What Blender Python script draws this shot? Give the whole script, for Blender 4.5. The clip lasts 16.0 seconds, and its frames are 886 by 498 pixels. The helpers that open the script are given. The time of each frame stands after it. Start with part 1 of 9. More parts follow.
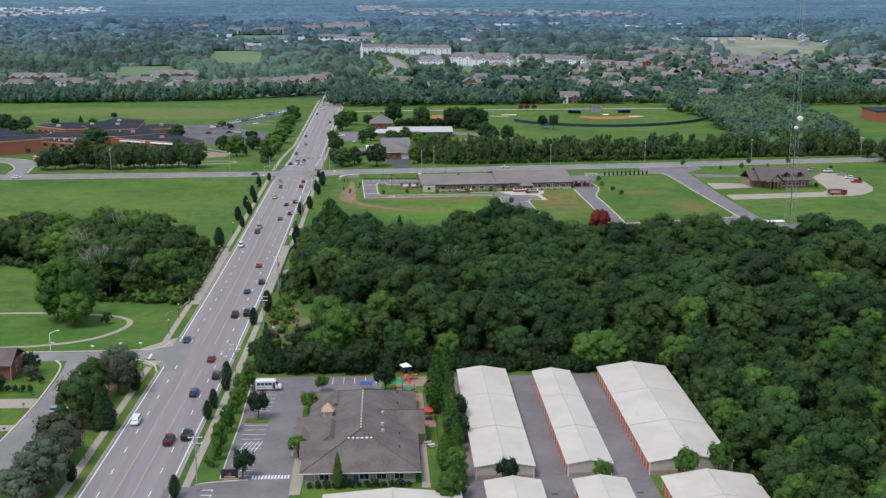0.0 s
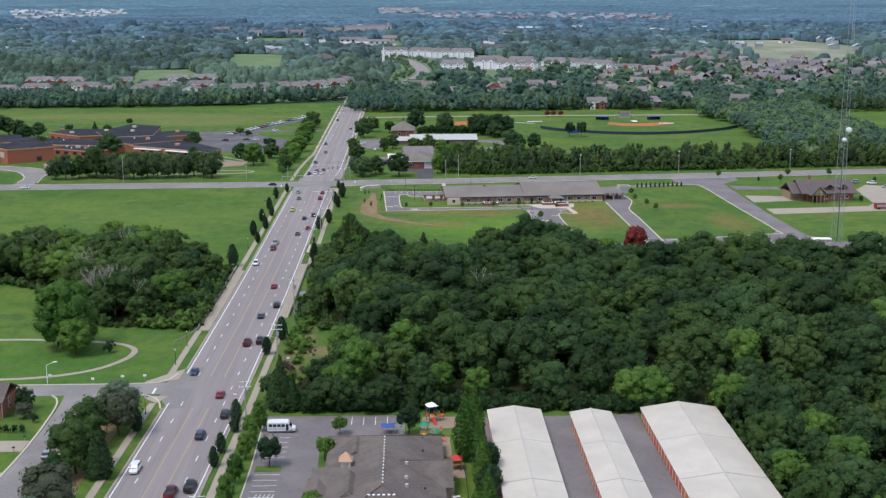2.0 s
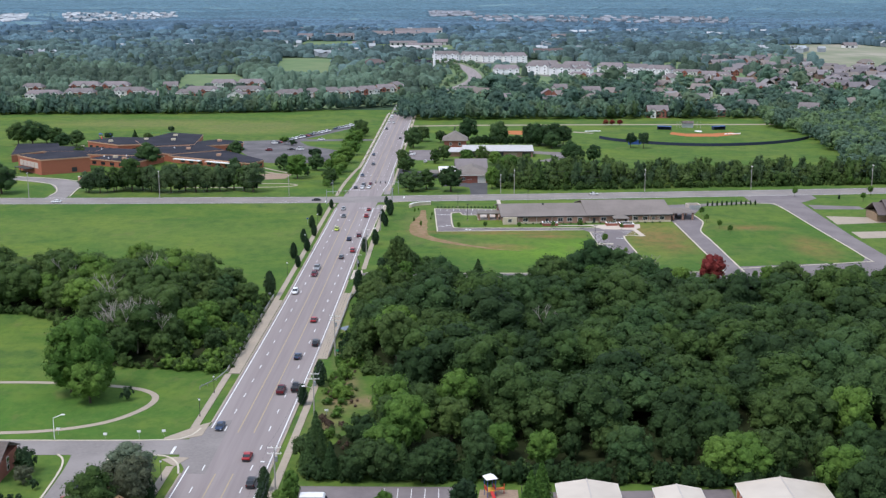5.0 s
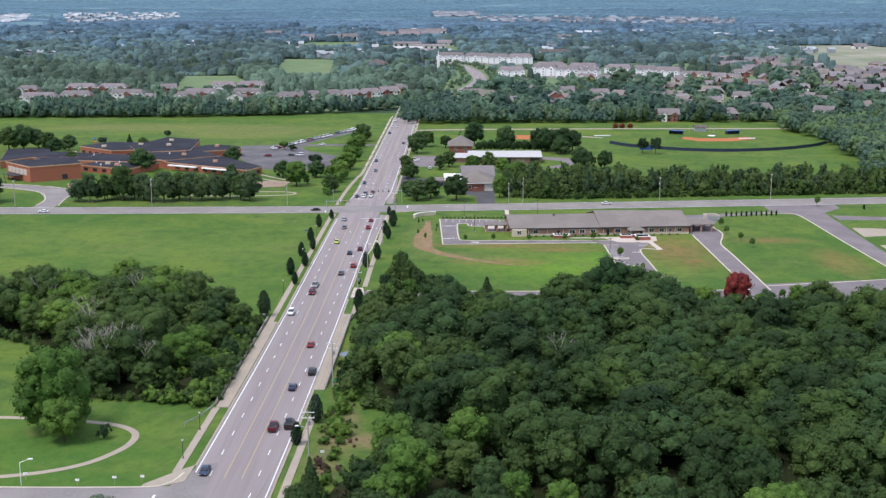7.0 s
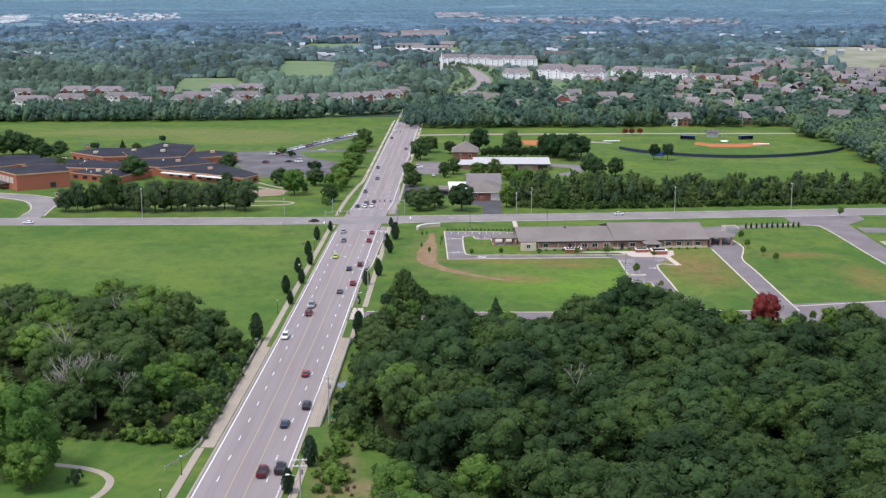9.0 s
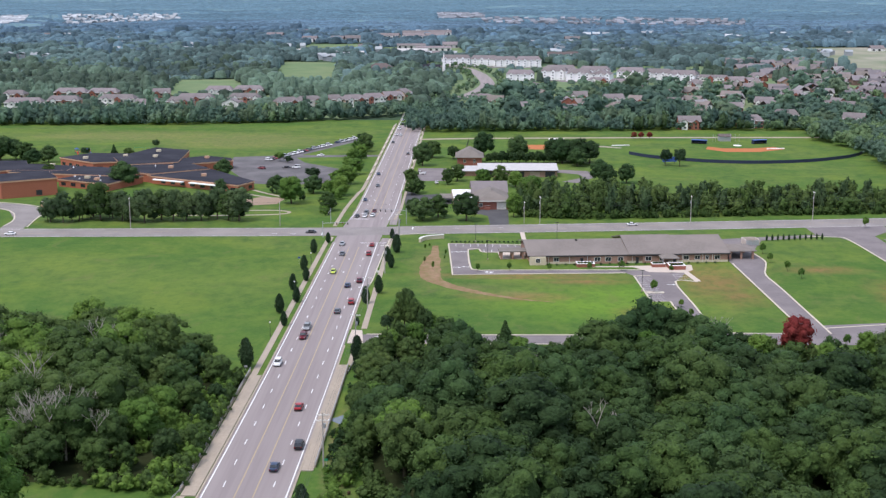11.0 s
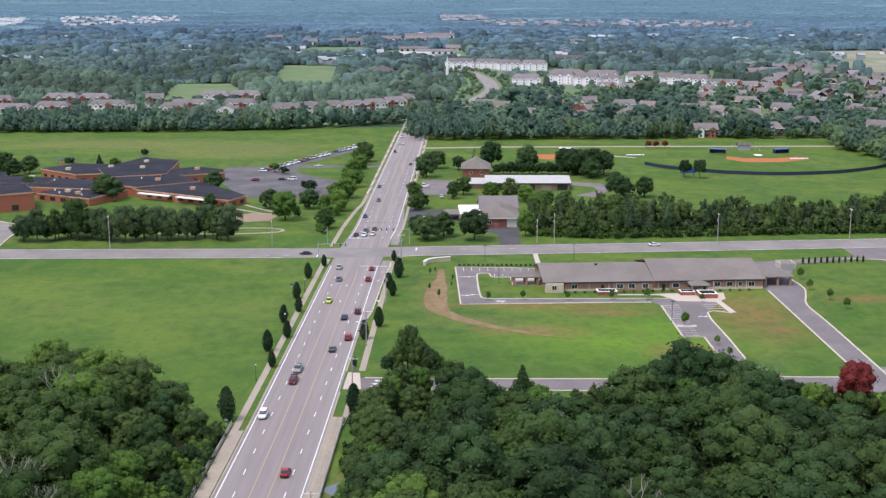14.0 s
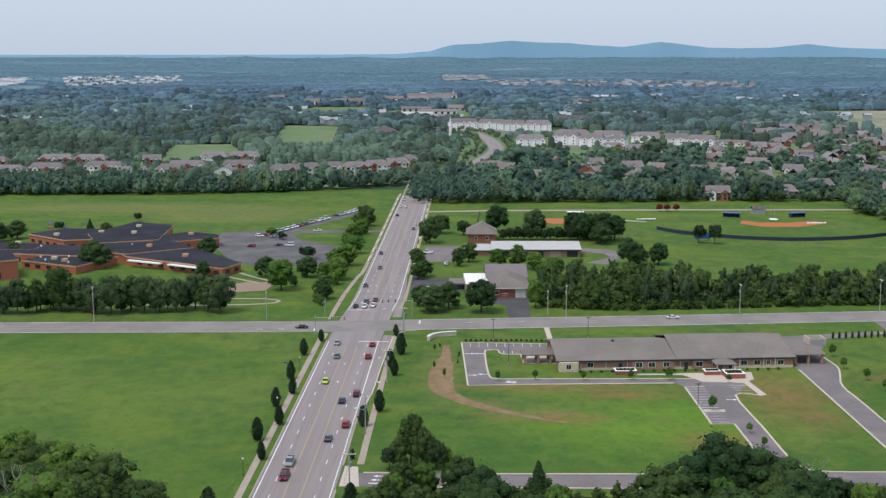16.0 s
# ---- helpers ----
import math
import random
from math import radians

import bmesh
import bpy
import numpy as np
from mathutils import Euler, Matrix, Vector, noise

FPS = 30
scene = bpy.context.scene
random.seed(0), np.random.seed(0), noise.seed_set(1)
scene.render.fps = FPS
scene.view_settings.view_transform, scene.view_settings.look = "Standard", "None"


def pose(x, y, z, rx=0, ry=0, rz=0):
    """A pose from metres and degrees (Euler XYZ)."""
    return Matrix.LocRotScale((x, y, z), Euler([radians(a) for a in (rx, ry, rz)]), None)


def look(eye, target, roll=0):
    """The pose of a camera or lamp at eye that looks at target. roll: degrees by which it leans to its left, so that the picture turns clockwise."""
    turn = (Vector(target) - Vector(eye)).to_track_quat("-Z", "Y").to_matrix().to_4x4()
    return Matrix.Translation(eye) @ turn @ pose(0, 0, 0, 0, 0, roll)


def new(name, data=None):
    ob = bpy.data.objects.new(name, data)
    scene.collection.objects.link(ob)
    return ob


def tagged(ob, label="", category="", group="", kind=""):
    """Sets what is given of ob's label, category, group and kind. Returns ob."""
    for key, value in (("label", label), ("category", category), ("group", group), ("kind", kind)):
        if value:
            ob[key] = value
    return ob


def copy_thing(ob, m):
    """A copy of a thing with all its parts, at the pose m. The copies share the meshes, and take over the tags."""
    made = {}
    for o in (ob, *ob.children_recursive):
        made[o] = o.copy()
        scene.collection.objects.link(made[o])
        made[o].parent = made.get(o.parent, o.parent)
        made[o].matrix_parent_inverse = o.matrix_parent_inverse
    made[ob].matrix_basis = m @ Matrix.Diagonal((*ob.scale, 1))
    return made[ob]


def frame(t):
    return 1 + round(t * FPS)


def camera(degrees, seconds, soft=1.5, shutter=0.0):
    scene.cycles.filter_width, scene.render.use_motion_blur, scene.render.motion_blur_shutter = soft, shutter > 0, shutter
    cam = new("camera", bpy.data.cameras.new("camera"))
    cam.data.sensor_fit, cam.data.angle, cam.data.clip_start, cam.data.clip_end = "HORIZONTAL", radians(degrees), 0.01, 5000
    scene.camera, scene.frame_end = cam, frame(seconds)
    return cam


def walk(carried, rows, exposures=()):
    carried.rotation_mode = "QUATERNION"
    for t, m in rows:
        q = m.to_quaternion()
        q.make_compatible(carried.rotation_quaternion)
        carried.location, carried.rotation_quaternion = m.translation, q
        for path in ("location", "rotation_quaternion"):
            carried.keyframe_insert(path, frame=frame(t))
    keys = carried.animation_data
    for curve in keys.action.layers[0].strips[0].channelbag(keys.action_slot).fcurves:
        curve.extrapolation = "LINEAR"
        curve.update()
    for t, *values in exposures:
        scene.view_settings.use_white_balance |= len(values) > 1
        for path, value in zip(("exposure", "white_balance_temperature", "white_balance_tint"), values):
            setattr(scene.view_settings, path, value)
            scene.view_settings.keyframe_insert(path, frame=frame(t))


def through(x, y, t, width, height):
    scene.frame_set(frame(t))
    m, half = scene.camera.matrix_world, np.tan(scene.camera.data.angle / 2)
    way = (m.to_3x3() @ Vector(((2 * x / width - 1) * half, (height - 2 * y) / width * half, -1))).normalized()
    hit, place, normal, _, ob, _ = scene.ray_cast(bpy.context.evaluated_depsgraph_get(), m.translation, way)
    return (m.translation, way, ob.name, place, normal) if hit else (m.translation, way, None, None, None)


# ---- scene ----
# The camera flies north along the road, west of it lies the field, east of it the wood.
cam = camera(40.40, 16.0, soft=1.35)
PATH = [
    (0.0, pose(52.10, -618.91, 104.27, 77.521, 0, -2.673)),
    (0.5, pose(51.89, -611.77, 104.42, 77.543, 0, -2.542)),
    (1.0, pose(51.66, -604.64, 104.54, 77.549, 0, -2.516)),
    (1.5, pose(51.42, -597.52, 104.64, 77.576, 0, -2.115)),
    (2.0, pose(51.17, -590.42, 104.72, 77.609, 0, -1.673)),
    (2.5, pose(50.91, -583.33, 104.77, 77.610, 0, -0.827)),
    (3.0, pose(50.64, -576.25, 104.81, 77.624, 0, 0.192)),
    (3.5, pose(50.36, -569.19, 104.82, 77.656, 0, 0.632)),
    (4.0, pose(50.07, -562.12, 104.82, 77.699, 0, 0.636)),
    (6.5, pose(48.46, -526.88, 104.55, 77.744, 0, 0.819)),
    (7.0, pose(48.12, -519.84, 104.45, 77.748, 0, 0.852)),
    (7.5, pose(47.76, -512.79, 104.35, 77.777, 0, 0.872)),
    (8.0, pose(47.40, -505.73, 104.23, 77.776, 0, 0.884)),
    (8.5, pose(47.03, -498.68, 104.11, 77.802, 0, 0.921)),
    (9.0, pose(46.65, -491.61, 103.98, 77.797, 0, 0.966)),
    (11.5, pose(44.67, -456.13, 103.25, 77.807, 0, 1.059)),
    (12.0, pose(44.25, -449.00, 103.10, 77.819, 0, 1.086)),
    (12.5, pose(43.84, -441.84, 102.94, 77.853, 0, 1.093)),
    (13.0, pose(43.41, -434.67, 102.79, 77.863, 0, 1.111)),
    (13.5, pose(42.99, -427.48, 102.64, 77.889, 0, 1.121)),
    (14.0, pose(42.56, -420.26, 102.50, 77.913, 0, 1.128)),
    (14.5, pose(42.12, -413.03, 102.36, 77.928, 0, 1.147)),
    (15.0, pose(41.69, -405.76, 102.23, 78.850, 0, 1.164)),
    (15.5, pose(41.25, -398.48, 102.10, 79.233, 0, 1.181)),
    (16.0, pose(40.80, -391.16, 101.98, 80.692, 0, 1.224)),
]
walk(cam, PATH, [(0.0, 0.09, 6080, 12), (4.0, 0.25, 6120, 14), (8.0, 0.43, 6260, 18), (14.5, 0.40, 6370, 19), (15.2, 0.28, 6400, 16), (16.0, 0.05, 6430, 12)])

# ---- light: high thin overcast, a weak wide sun ----
SUN_ELEVATION, SUN_TURN = radians(62), radians(228)
world = bpy.data.worlds.new("sky")
scene.world = world
world.use_nodes = True
wn, wl = world.node_tree.nodes, world.node_tree.links
sky = wn.new("ShaderNodeTexSky")
sky.sky_type, sky.sun_disc = "NISHITA", False
sky.sun_elevation, sky.sun_rotation = SUN_ELEVATION, SUN_TURN
sky.altitude, sky.air_density, sky.dust_density, sky.ozone_density = 150, 1.0, 3.0, 1.0
veil = wn.new("ShaderNodeMix")
veil.data_type = "RGBA"
veil.inputs[0].default_value = 0.72
wl.new(sky.outputs[0], veil.inputs[6])
veil.inputs[7].default_value = (5.3, 6.3, 7.45, 1)
wl.new(veil.outputs[2], wn["Background"].inputs["Color"])
wn["Background"].inputs["Strength"].default_value = 0.125

lamp = bpy.data.lights.new("sun", "SUN")
lamp.energy, lamp.angle, lamp.color = 2.0, radians(20), (1.0, 0.95, 0.88)
sun = new("sun", lamp)
sun_way = Vector((math.sin(SUN_TURN) * math.cos(SUN_ELEVATION), math.cos(SUN_TURN) * math.cos(SUN_ELEVATION), math.sin(SUN_ELEVATION)))
sun.matrix_world = look(sun_way * 300, (0, 0, 0))
scene.view_settings.exposure = 0.0


# ---- materials ----
def shade(name, base, second=None, scale=1.0, amount=0.5, third=None, scale3=0.08, amount3=0.4, rough=0.8,
          metal=0.0, bump=0.0, bump_scale=None, local=False, vary=0.0, island=0.0, spec=0.4, stretch=None, fourth=None, scale4=0.2, amount4=0.6):
    """A surface with grain (scale, per metre) and wider wear (scale3); vary: from object to object, island: from piece to piece."""
    m = bpy.data.materials.new(name)
    m.use_nodes = True
    n, l = m.node_tree.nodes, m.node_tree.links
    p = n["Principled BSDF"]
    p.inputs["Roughness"].default_value, p.inputs["Metallic"].default_value = rough, metal
    p.inputs["Specular IOR Level"].default_value = spec
    if local:
        where = n.new("ShaderNodeTexCoord").outputs["Object"]
    else:
        where = n.new("ShaderNodeNewGeometry").outputs["Position"]
    if stretch:
        mp = n.new("ShaderNodeMapping")
        mp.inputs["Scale"].default_value = stretch
        l.new(where, mp.inputs["Vector"])
        where = mp.outputs[0]

    def grain(s, lo, hi, detail=4.0):
        t = n.new("ShaderNodeTexNoise")
        t.inputs["Scale"].default_value, t.inputs["Detail"].default_value = s, detail
        l.new(where, t.inputs["Vector"])
        r = n.new("ShaderNodeMapRange")
        r.inputs[1].default_value, r.inputs[2].default_value = lo, hi
        l.new(t.outputs["Fac"], r.inputs[0])
        return r.outputs[0]

    def mixed(fac, a, b, blend="MIX"):
        x = n.new("ShaderNodeMix")
        x.data_type, x.blend_type = "RGBA", blend
        for socket, value in ((x.inputs[0], fac), (x.inputs[6], a), (x.inputs[7], b)):
            if isinstance(value, (float, int)):
                socket.default_value = value
            elif isinstance(value, tuple):
                socket.default_value = (*value, 1)
            else:
                l.new(value, socket)
        return x.outputs[2]

    def times(v, k, plus=0.0):
        x = n.new("ShaderNodeMath")
        x.operation = "MULTIPLY_ADD"
        l.new(v, x.inputs[0])
        x.inputs[1].default_value, x.inputs[2].default_value = k, plus
        return x.outputs[0]

    second = second or tuple(c * 0.7 for c in base)
    col = mixed(times(grain(scale, 0.3, 0.7), amount * 2 if amount < 0.5 else 1.0), base, second)
    if third:
        col = mixed(times(grain(scale3, 0.42, 0.62), amount3), col, third)
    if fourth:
        col = mixed(times(grain(scale4, 0.40, 0.64, 6.0), amount4), col, fourth)
    if vary or island:
        value = None
        if vary:
            info = n.new("ShaderNodeObjectInfo").outputs["Random"]
            value = times(info, 2 * vary, 1 - vary)
        if island:
            geo = n.new("ShaderNodeNewGeometry").outputs["Random Per Island"]
            piece = times(geo, 2 * island, 1 - island)
            if value is None:
                value = piece
            else:
                x = n.new("ShaderNodeMath")
                x.operation = "MULTIPLY"
                l.new(value, x.inputs[0]), l.new(piece, x.inputs[1])
                value = x.outputs[0]
        h = n.new("ShaderNodeHueSaturation")
        l.new(col, h.inputs["Color"]), l.new(value, h.inputs["Value"])
        if vary:
            l.new(times(info, -0.05, 0.525), h.inputs["Hue"])
        col = h.outputs[0]
    l.new(col, p.inputs["Base Color"])
    if bump:
        b = n.new("ShaderNodeBump")
        b.inputs["Strength"].default_value, b.inputs["Distance"].default_value = min(1.0, bump), 0.05
        l.new(grain(bump_scale or scale * 4, 0.2, 0.8), b.inputs["Height"])
        l.new(b.outputs[0], p.inputs["Normal"])
    return m


def masked(m, spots, colour, soft=0.5, grain_scale=0.12):
    """Wears patches (x, y, rx, ry) of another growth or bare soil into a ground material."""
    n, l = m.node_tree.nodes, m.node_tree.links
    p = n["Principled BSDF"]
    old = p.inputs["Base Color"].links[0].from_socket
    where = n.new("ShaderNodeNewGeometry").outputs["Position"]
    noise_t = n.new("ShaderNodeTexNoise")
    noise_t.inputs["Scale"].default_value, noise_t.inputs["Detail"].default_value = grain_scale, 5
    l.new(where, noise_t.inputs["Vector"])
    total = None
    for x, y, rx, ry in spots:
        mp = n.new("ShaderNodeMapping")
        mp.inputs["Location"].default_value = (-x / rx, -y / ry, 0)
        mp.inputs["Scale"].default_value = (1 / rx, 1 / ry, 0)
        l.new(where, mp.inputs["Vector"])
        ln = n.new("ShaderNodeVectorMath")
        ln.operation = "LENGTH"
        l.new(mp.outputs[0], ln.inputs[0])
        wob = n.new("ShaderNodeMath")
        wob.operation = "MULTIPLY_ADD"
        l.new(noise_t.outputs["Fac"], wob.inputs[0])
        wob.inputs[1].default_value = 1.2
        l.new(ln.outputs["Value"], wob.inputs[2])
        r = n.new("ShaderNodeMapRange")
        r.inputs[1].default_value, r.inputs[2].default_value = 1.6 + soft * 0.5, 1.6 - soft
        l.new(wob.outputs[0], r.inputs[0])
        if total is None:
            total = r.outputs[0]
        else:
            mx = n.new("ShaderNodeMath")
            mx.operation = "MAXIMUM"
            l.new(total, mx.inputs[0]), l.new(r.outputs[0], mx.inputs[1])
            total = mx.outputs[0]
    keep = n.new("ShaderNodeMath")
    keep.operation = "MULTIPLY"
    l.new(total, keep.inputs[0])
    keep.inputs[1].default_value = colour[3]
    x = n.new("ShaderNodeMix")
    x.data_type = "RGBA"
    l.new(keep.outputs[0], x.inputs[0]), l.new(old, x.inputs[6])
    x.inputs[7].default_value = (*colour[:3], 1)
    l.new(x.outputs[2], p.inputs["Base Color"])
    return m


def streaked(m, colour, stretch, lo, hi, amount):
    """Long drifts of another growth across a ground material."""
    n, l = m.node_tree.nodes, m.node_tree.links
    p = n["Principled BSDF"]
    old = p.inputs["Base Color"].links[0].from_socket
    mp, t, r, x = n.new("ShaderNodeMapping"), n.new("ShaderNodeTexNoise"), n.new("ShaderNodeMapRange"), n.new("ShaderNodeMix")
    mp.inputs["Scale"].default_value = stretch
    l.new(n.new("ShaderNodeNewGeometry").outputs["Position"], mp.inputs["Vector"])
    l.new(mp.outputs[0], t.inputs["Vector"])
    t.inputs["Scale"].default_value, t.inputs["Detail"].default_value, t.inputs["Roughness"].default_value, t.inputs["Distortion"].default_value = 1.0, 7, 0.62, 0.6
    r.inputs[1].default_value, r.inputs[2].default_value, r.inputs[4].default_value = lo, hi, amount
    l.new(t.outputs["Fac"], r.inputs[0])
    x.data_type = "RGBA"
    l.new(r.outputs[0], x.inputs[0]), l.new(old, x.inputs[6])
    x.inputs[7].default_value = (*colour, 1)
    l.new(x.outputs[2], p.inputs["Base Color"])


GRASS = shade("grass", (0.094, 0.164, 0.030), (0.066, 0.124, 0.023), 0.9, 0.6, (0.130, 0.172, 0.042), 0.022, 0.8, rough=0.95, bump=0.6, bump_scale=3, spec=0.1, fourth=(0.044, 0.094, 0.024), scale4=0.14, amount4=0.75)
streaked(GRASS, (0.140, 0.192, 0.030), (0.022, 0.034, 1), 0.46, 0.62, 0.7)
streaked(GRASS, (0.054, 0.122, 0.022), (0.014, 0.026, 1), 0.48, 0.60, 0.75)
masked(GRASS, [(-75, -268, 60, 34)], (0.062, 0.150, 0.026, 0.7))
masked(GRASS, [(-60, -40, 60, 26), (-130, -20, 60, 20), (-45, -105, 30, 30)], (0.128, 0.185, 0.036, 0.55), 0.9, 0.08)
masked(GRASS, [(-110, 370, 60, 45), (-190, 395, 90, 30)], (0.20, 0.19, 0.07, 0.6))
masked(GRASS, [(60, -92, 40, 22), (110, -48, 12, 20), (148, -96, 12, 12), (-70, -104, 80, 26)], (0.052, 0.122, 0.022, 0.75), 0.9, 0.07)
masked(GRASS, [(88, -72, 30, 20), (100, -58, 22, 14)], (0.126, 0.232, 0.026, 0.85), 0.9, 0.10)
masked(GRASS, [(66, -30, 36, 3.0), (136, -42, 16, 26), (131, -28, 20, 14), (106, -84, 10, 8), (64, -62, 16, 5), (222, -118, 34, 6), (90, -40, 14, 4), (140, -60, 9, 12), (72, -34, 30, 2.5), (180, -20, 14, 6), (196, -60, 8, 20)], (0.24, 0.140, 0.06, 0.8), 1.0, 0.16)
masked(GRASS, [(32, -14, 6.5, 30), (46, -50, 9, 6), (60, -58, 12, 5)], (0.20, 0.17, 0.075, 0.55), 0.9, 0.3)
masked(GRASS, [(19, -246, 4.5, 17), (17, -268, 4, 8), (17.5, -200, 3.5, 26), (25, -252, 7, 5)], (0.24, 0.165, 0.10, 0.9), 0.9, 0.35)


streaked(GRASS, (0.120, 0.180, 0.034), (0.10, 0.07, 1), 0.48, 0.66, 0.5)
streaked(GRASS, (0.040, 0.098, 0.020), (0.34, 0.26, 1), 0.46, 0.64, 0.38)
streaked(GRASS, (0.140, 0.140, 0.055), (0.12, 0.07, 1), 0.58, 0.72, 0.5)
streaked(GRASS, (0.135, 0.190, 0.045), (0.8, 0.6, 1), 0.50, 0.68, 0.25)
# leaf litter, toned darker in place of undergrowth that is left out
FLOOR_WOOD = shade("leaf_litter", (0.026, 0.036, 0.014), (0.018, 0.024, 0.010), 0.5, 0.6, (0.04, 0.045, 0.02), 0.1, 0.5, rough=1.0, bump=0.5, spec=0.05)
ASPHALT = shade("worn_asphalt", (0.285, 0.245, 0.240), (0.226, 0.194, 0.190), 1.3, 0.5, (0.325, 0.285, 0.272), 0.35, 0.6, rough=0.9, bump=0.25, bump_scale=20, spec=0.25, stretch=(0.9, 0.03, 1.0), fourth=(0.24, 0.206, 0.202), scale4=0.06, amount4=0.5)
ASPHALT_LOT = shade("lot_asphalt", (0.192, 0.168, 0.170), (0.160, 0.140, 0.141), 0.8, 0.5, (0.238, 0.212, 0.208), 0.09, 0.6, rough=0.92, bump=0.25, bump_scale=18, spec=0.2)
ASPHALT_DARK = shade("fresh_dark_asphalt", (0.085, 0.083, 0.088), (0.068, 0.066, 0.070), 0.8, 0.5, (0.11, 0.107, 0.108), 0.09, 0.6, rough=0.92, bump=0.25, bump_scale=18, spec=0.2)
ASPHALT_OLD = shade("old_lot_asphalt", (0.128, 0.120, 0.123), (0.10, 0.094, 0.097), 0.5, 0.5, (0.175, 0.165, 0.165), 0.07, 0.7, rough=0.92, bump=0.25, bump_scale=18, spec=0.2)
ASPHALT_SIDE = shade("street_asphalt", (0.245, 0.222, 0.212), (0.205, 0.186, 0.178), 1.2, 0.5, (0.29, 0.264, 0.25), 0.07, 0.7, rough=0.92, bump=0.25, bump_scale=18, spec=0.2)
CONCRETE = shade("concrete", (0.40, 0.335, 0.262), (0.33, 0.277, 0.215), 1.4, 0.5, (0.30, 0.26, 0.21), 0.15, 0.5, rough=0.9, bump=0.2, bump_scale=15)
KERB = shade("kerb_concrete", (0.60, 0.53, 0.42), (0.50, 0.44, 0.35), 2.0, 0.5, (0.42, 0.39, 0.34), 0.2, 0.4, rough=0.9)
WHITE_LINE = shade("white_road_paint", (0.78, 0.78, 0.77), (0.55, 0.55, 0.54), 3.0, 0.4, rough=0.7)
YELLOW_LINE = shade("yellow_road_paint", (0.43, 0.33, 0.19), (0.33, 0.27, 0.19), 2.0, 0.5, rough=0.75)
TRACK_SOIL = shade("trodden_soil", (0.265, 0.165, 0.100), (0.205, 0.130, 0.072), 0.9, 0.6, (0.315, 0.205, 0.138), 0.16, 0.7, rough=1.0, bump=0.5, spec=0.1, fourth=(0.15, 0.16, 0.05), scale4=0.5, amount4=0.55)
CONCRETE_NEW = shade("new_pale_concrete", (0.55, 0.470, 0.395), (0.48, 0.410, 0.345), 1.1, 0.5, (0.50, 0.43, 0.37), 0.2, 0.5, rough=0.9, bump=0.2, bump_scale=15)
SOIL = shade("bare_soil", (0.30, 0.20, 0.12), (0.22, 0.145, 0.085), 1.0, 0.6, (0.16, 0.16, 0.06), 0.15, 0.6, rough=1.0, bump=0.5, spec=0.1)
CLAY = shade("infield_clay", (0.46, 0.17, 0.07), (0.38, 0.14, 0.06), 0.6, 0.5, rough=1.0, spec=0.1)
MULCH = shade("playground_mulch", (0.33, 0.24, 0.17), (0.25, 0.18, 0.13), 1.5, 0.5, rough=1.0)
PALE_SOIL = shade("quarry_soil", (0.29, 0.27, 0.20), (0.15, 0.18, 0.10), 0.06, 0.6, (0.36, 0.32, 0.26), 0.03, 0.8, rough=1.0, stretch=(0.35, 0.16, 1), fourth=(0.13, 0.17, 0.085), scale4=0.05, amount4=0.8)
WATER = shade("creek_water", (0.14, 0.17, 0.19), (0.10, 0.13, 0.14), 0.5, 0.4, rough=0.15, spec=0.5)

BRICK = shade("red_brick", (0.30, 0.105, 0.07), (0.24, 0.085, 0.06), 2.5, 0.5, (0.34, 0.14, 0.10), 0.3, 0.5, rough=0.9, bump=0.4, bump_scale=9, local=True)
BRICK_SCHOOL = shade("orange_brick", (0.40, 0.135, 0.075), (0.33, 0.11, 0.065), 2.0, 0.5, rough=0.9, bump=0.3, local=True)
BRICK_TAN = shade("tan_brick", (0.42, 0.33, 0.25), (0.33, 0.25, 0.19), 3.0, 0.5, (0.36, 0.26, 0.19), 0.4, 0.5, rough=0.9, bump=0.4, bump_scale=9, local=True)
BRICK_BROWN = shade("brown_brick", (0.38, 0.225, 0.165), (0.30, 0.178, 0.130), 3.0, 0.5, rough=0.9, bump=0.4, bump_scale=9, local=True)
STONE = shade("cream_stone", (0.60, 0.52, 0.38), (0.50, 0.43, 0.31), 2.0, 0.5, rough=0.9, bump=0.4, local=True)
SHINGLE = shade("brown_grey_shingles", (0.150, 0.122, 0.110), (0.108, 0.089, 0.082), 1.6, 0.5, (0.19, 0.16, 0.14), 0.18, 0.6, rough=0.95, bump=0.5, bump_scale=6, local=True, spec=0.2)
SHINGLE_GREY = shade("grey_shingles", (0.215, 0.186, 0.168), (0.180, 0.156, 0.141), 1.2, 0.5, (0.245, 0.212, 0.192), 0.12, 0.6, rough=0.95, bump=0.4, bump_scale=6, local=True, spec=0.2, vary=0.12)
SHINGLE_BROWN = shade("dark_brown_shingles", (0.150, 0.122, 0.116), (0.116, 0.094, 0.090), 1.2, 0.5, rough=0.95, bump=0.4, bump_scale=6, local=True, spec=0.2)
# grey shingles lightened in the colour to imitate haze on far roofs
SHINGLE_HAZED = shade("hazed_grey_shingles", (0.275, 0.262, 0.262), (0.22, 0.21, 0.21), 0.5, 0.5, rough=0.95, local=True, spec=0.2, vary=0.12)
SHINGLE_MAUVE = shade("mauve_grey_shingles", (0.205, 0.180, 0.178), (0.168, 0.146, 0.145), 0.5, 0.5, (0.235, 0.212, 0.21), 0.1, 0.5, rough=0.95, local=True, spec=0.2, vary=0.14)
MEMBRANE = shade("dark_roof_membrane", (0.030, 0.031, 0.041), (0.022, 0.023, 0.031), 0.4, 0.6, (0.048, 0.047, 0.058), 0.08, 0.6, rough=0.95, spec=0.12)
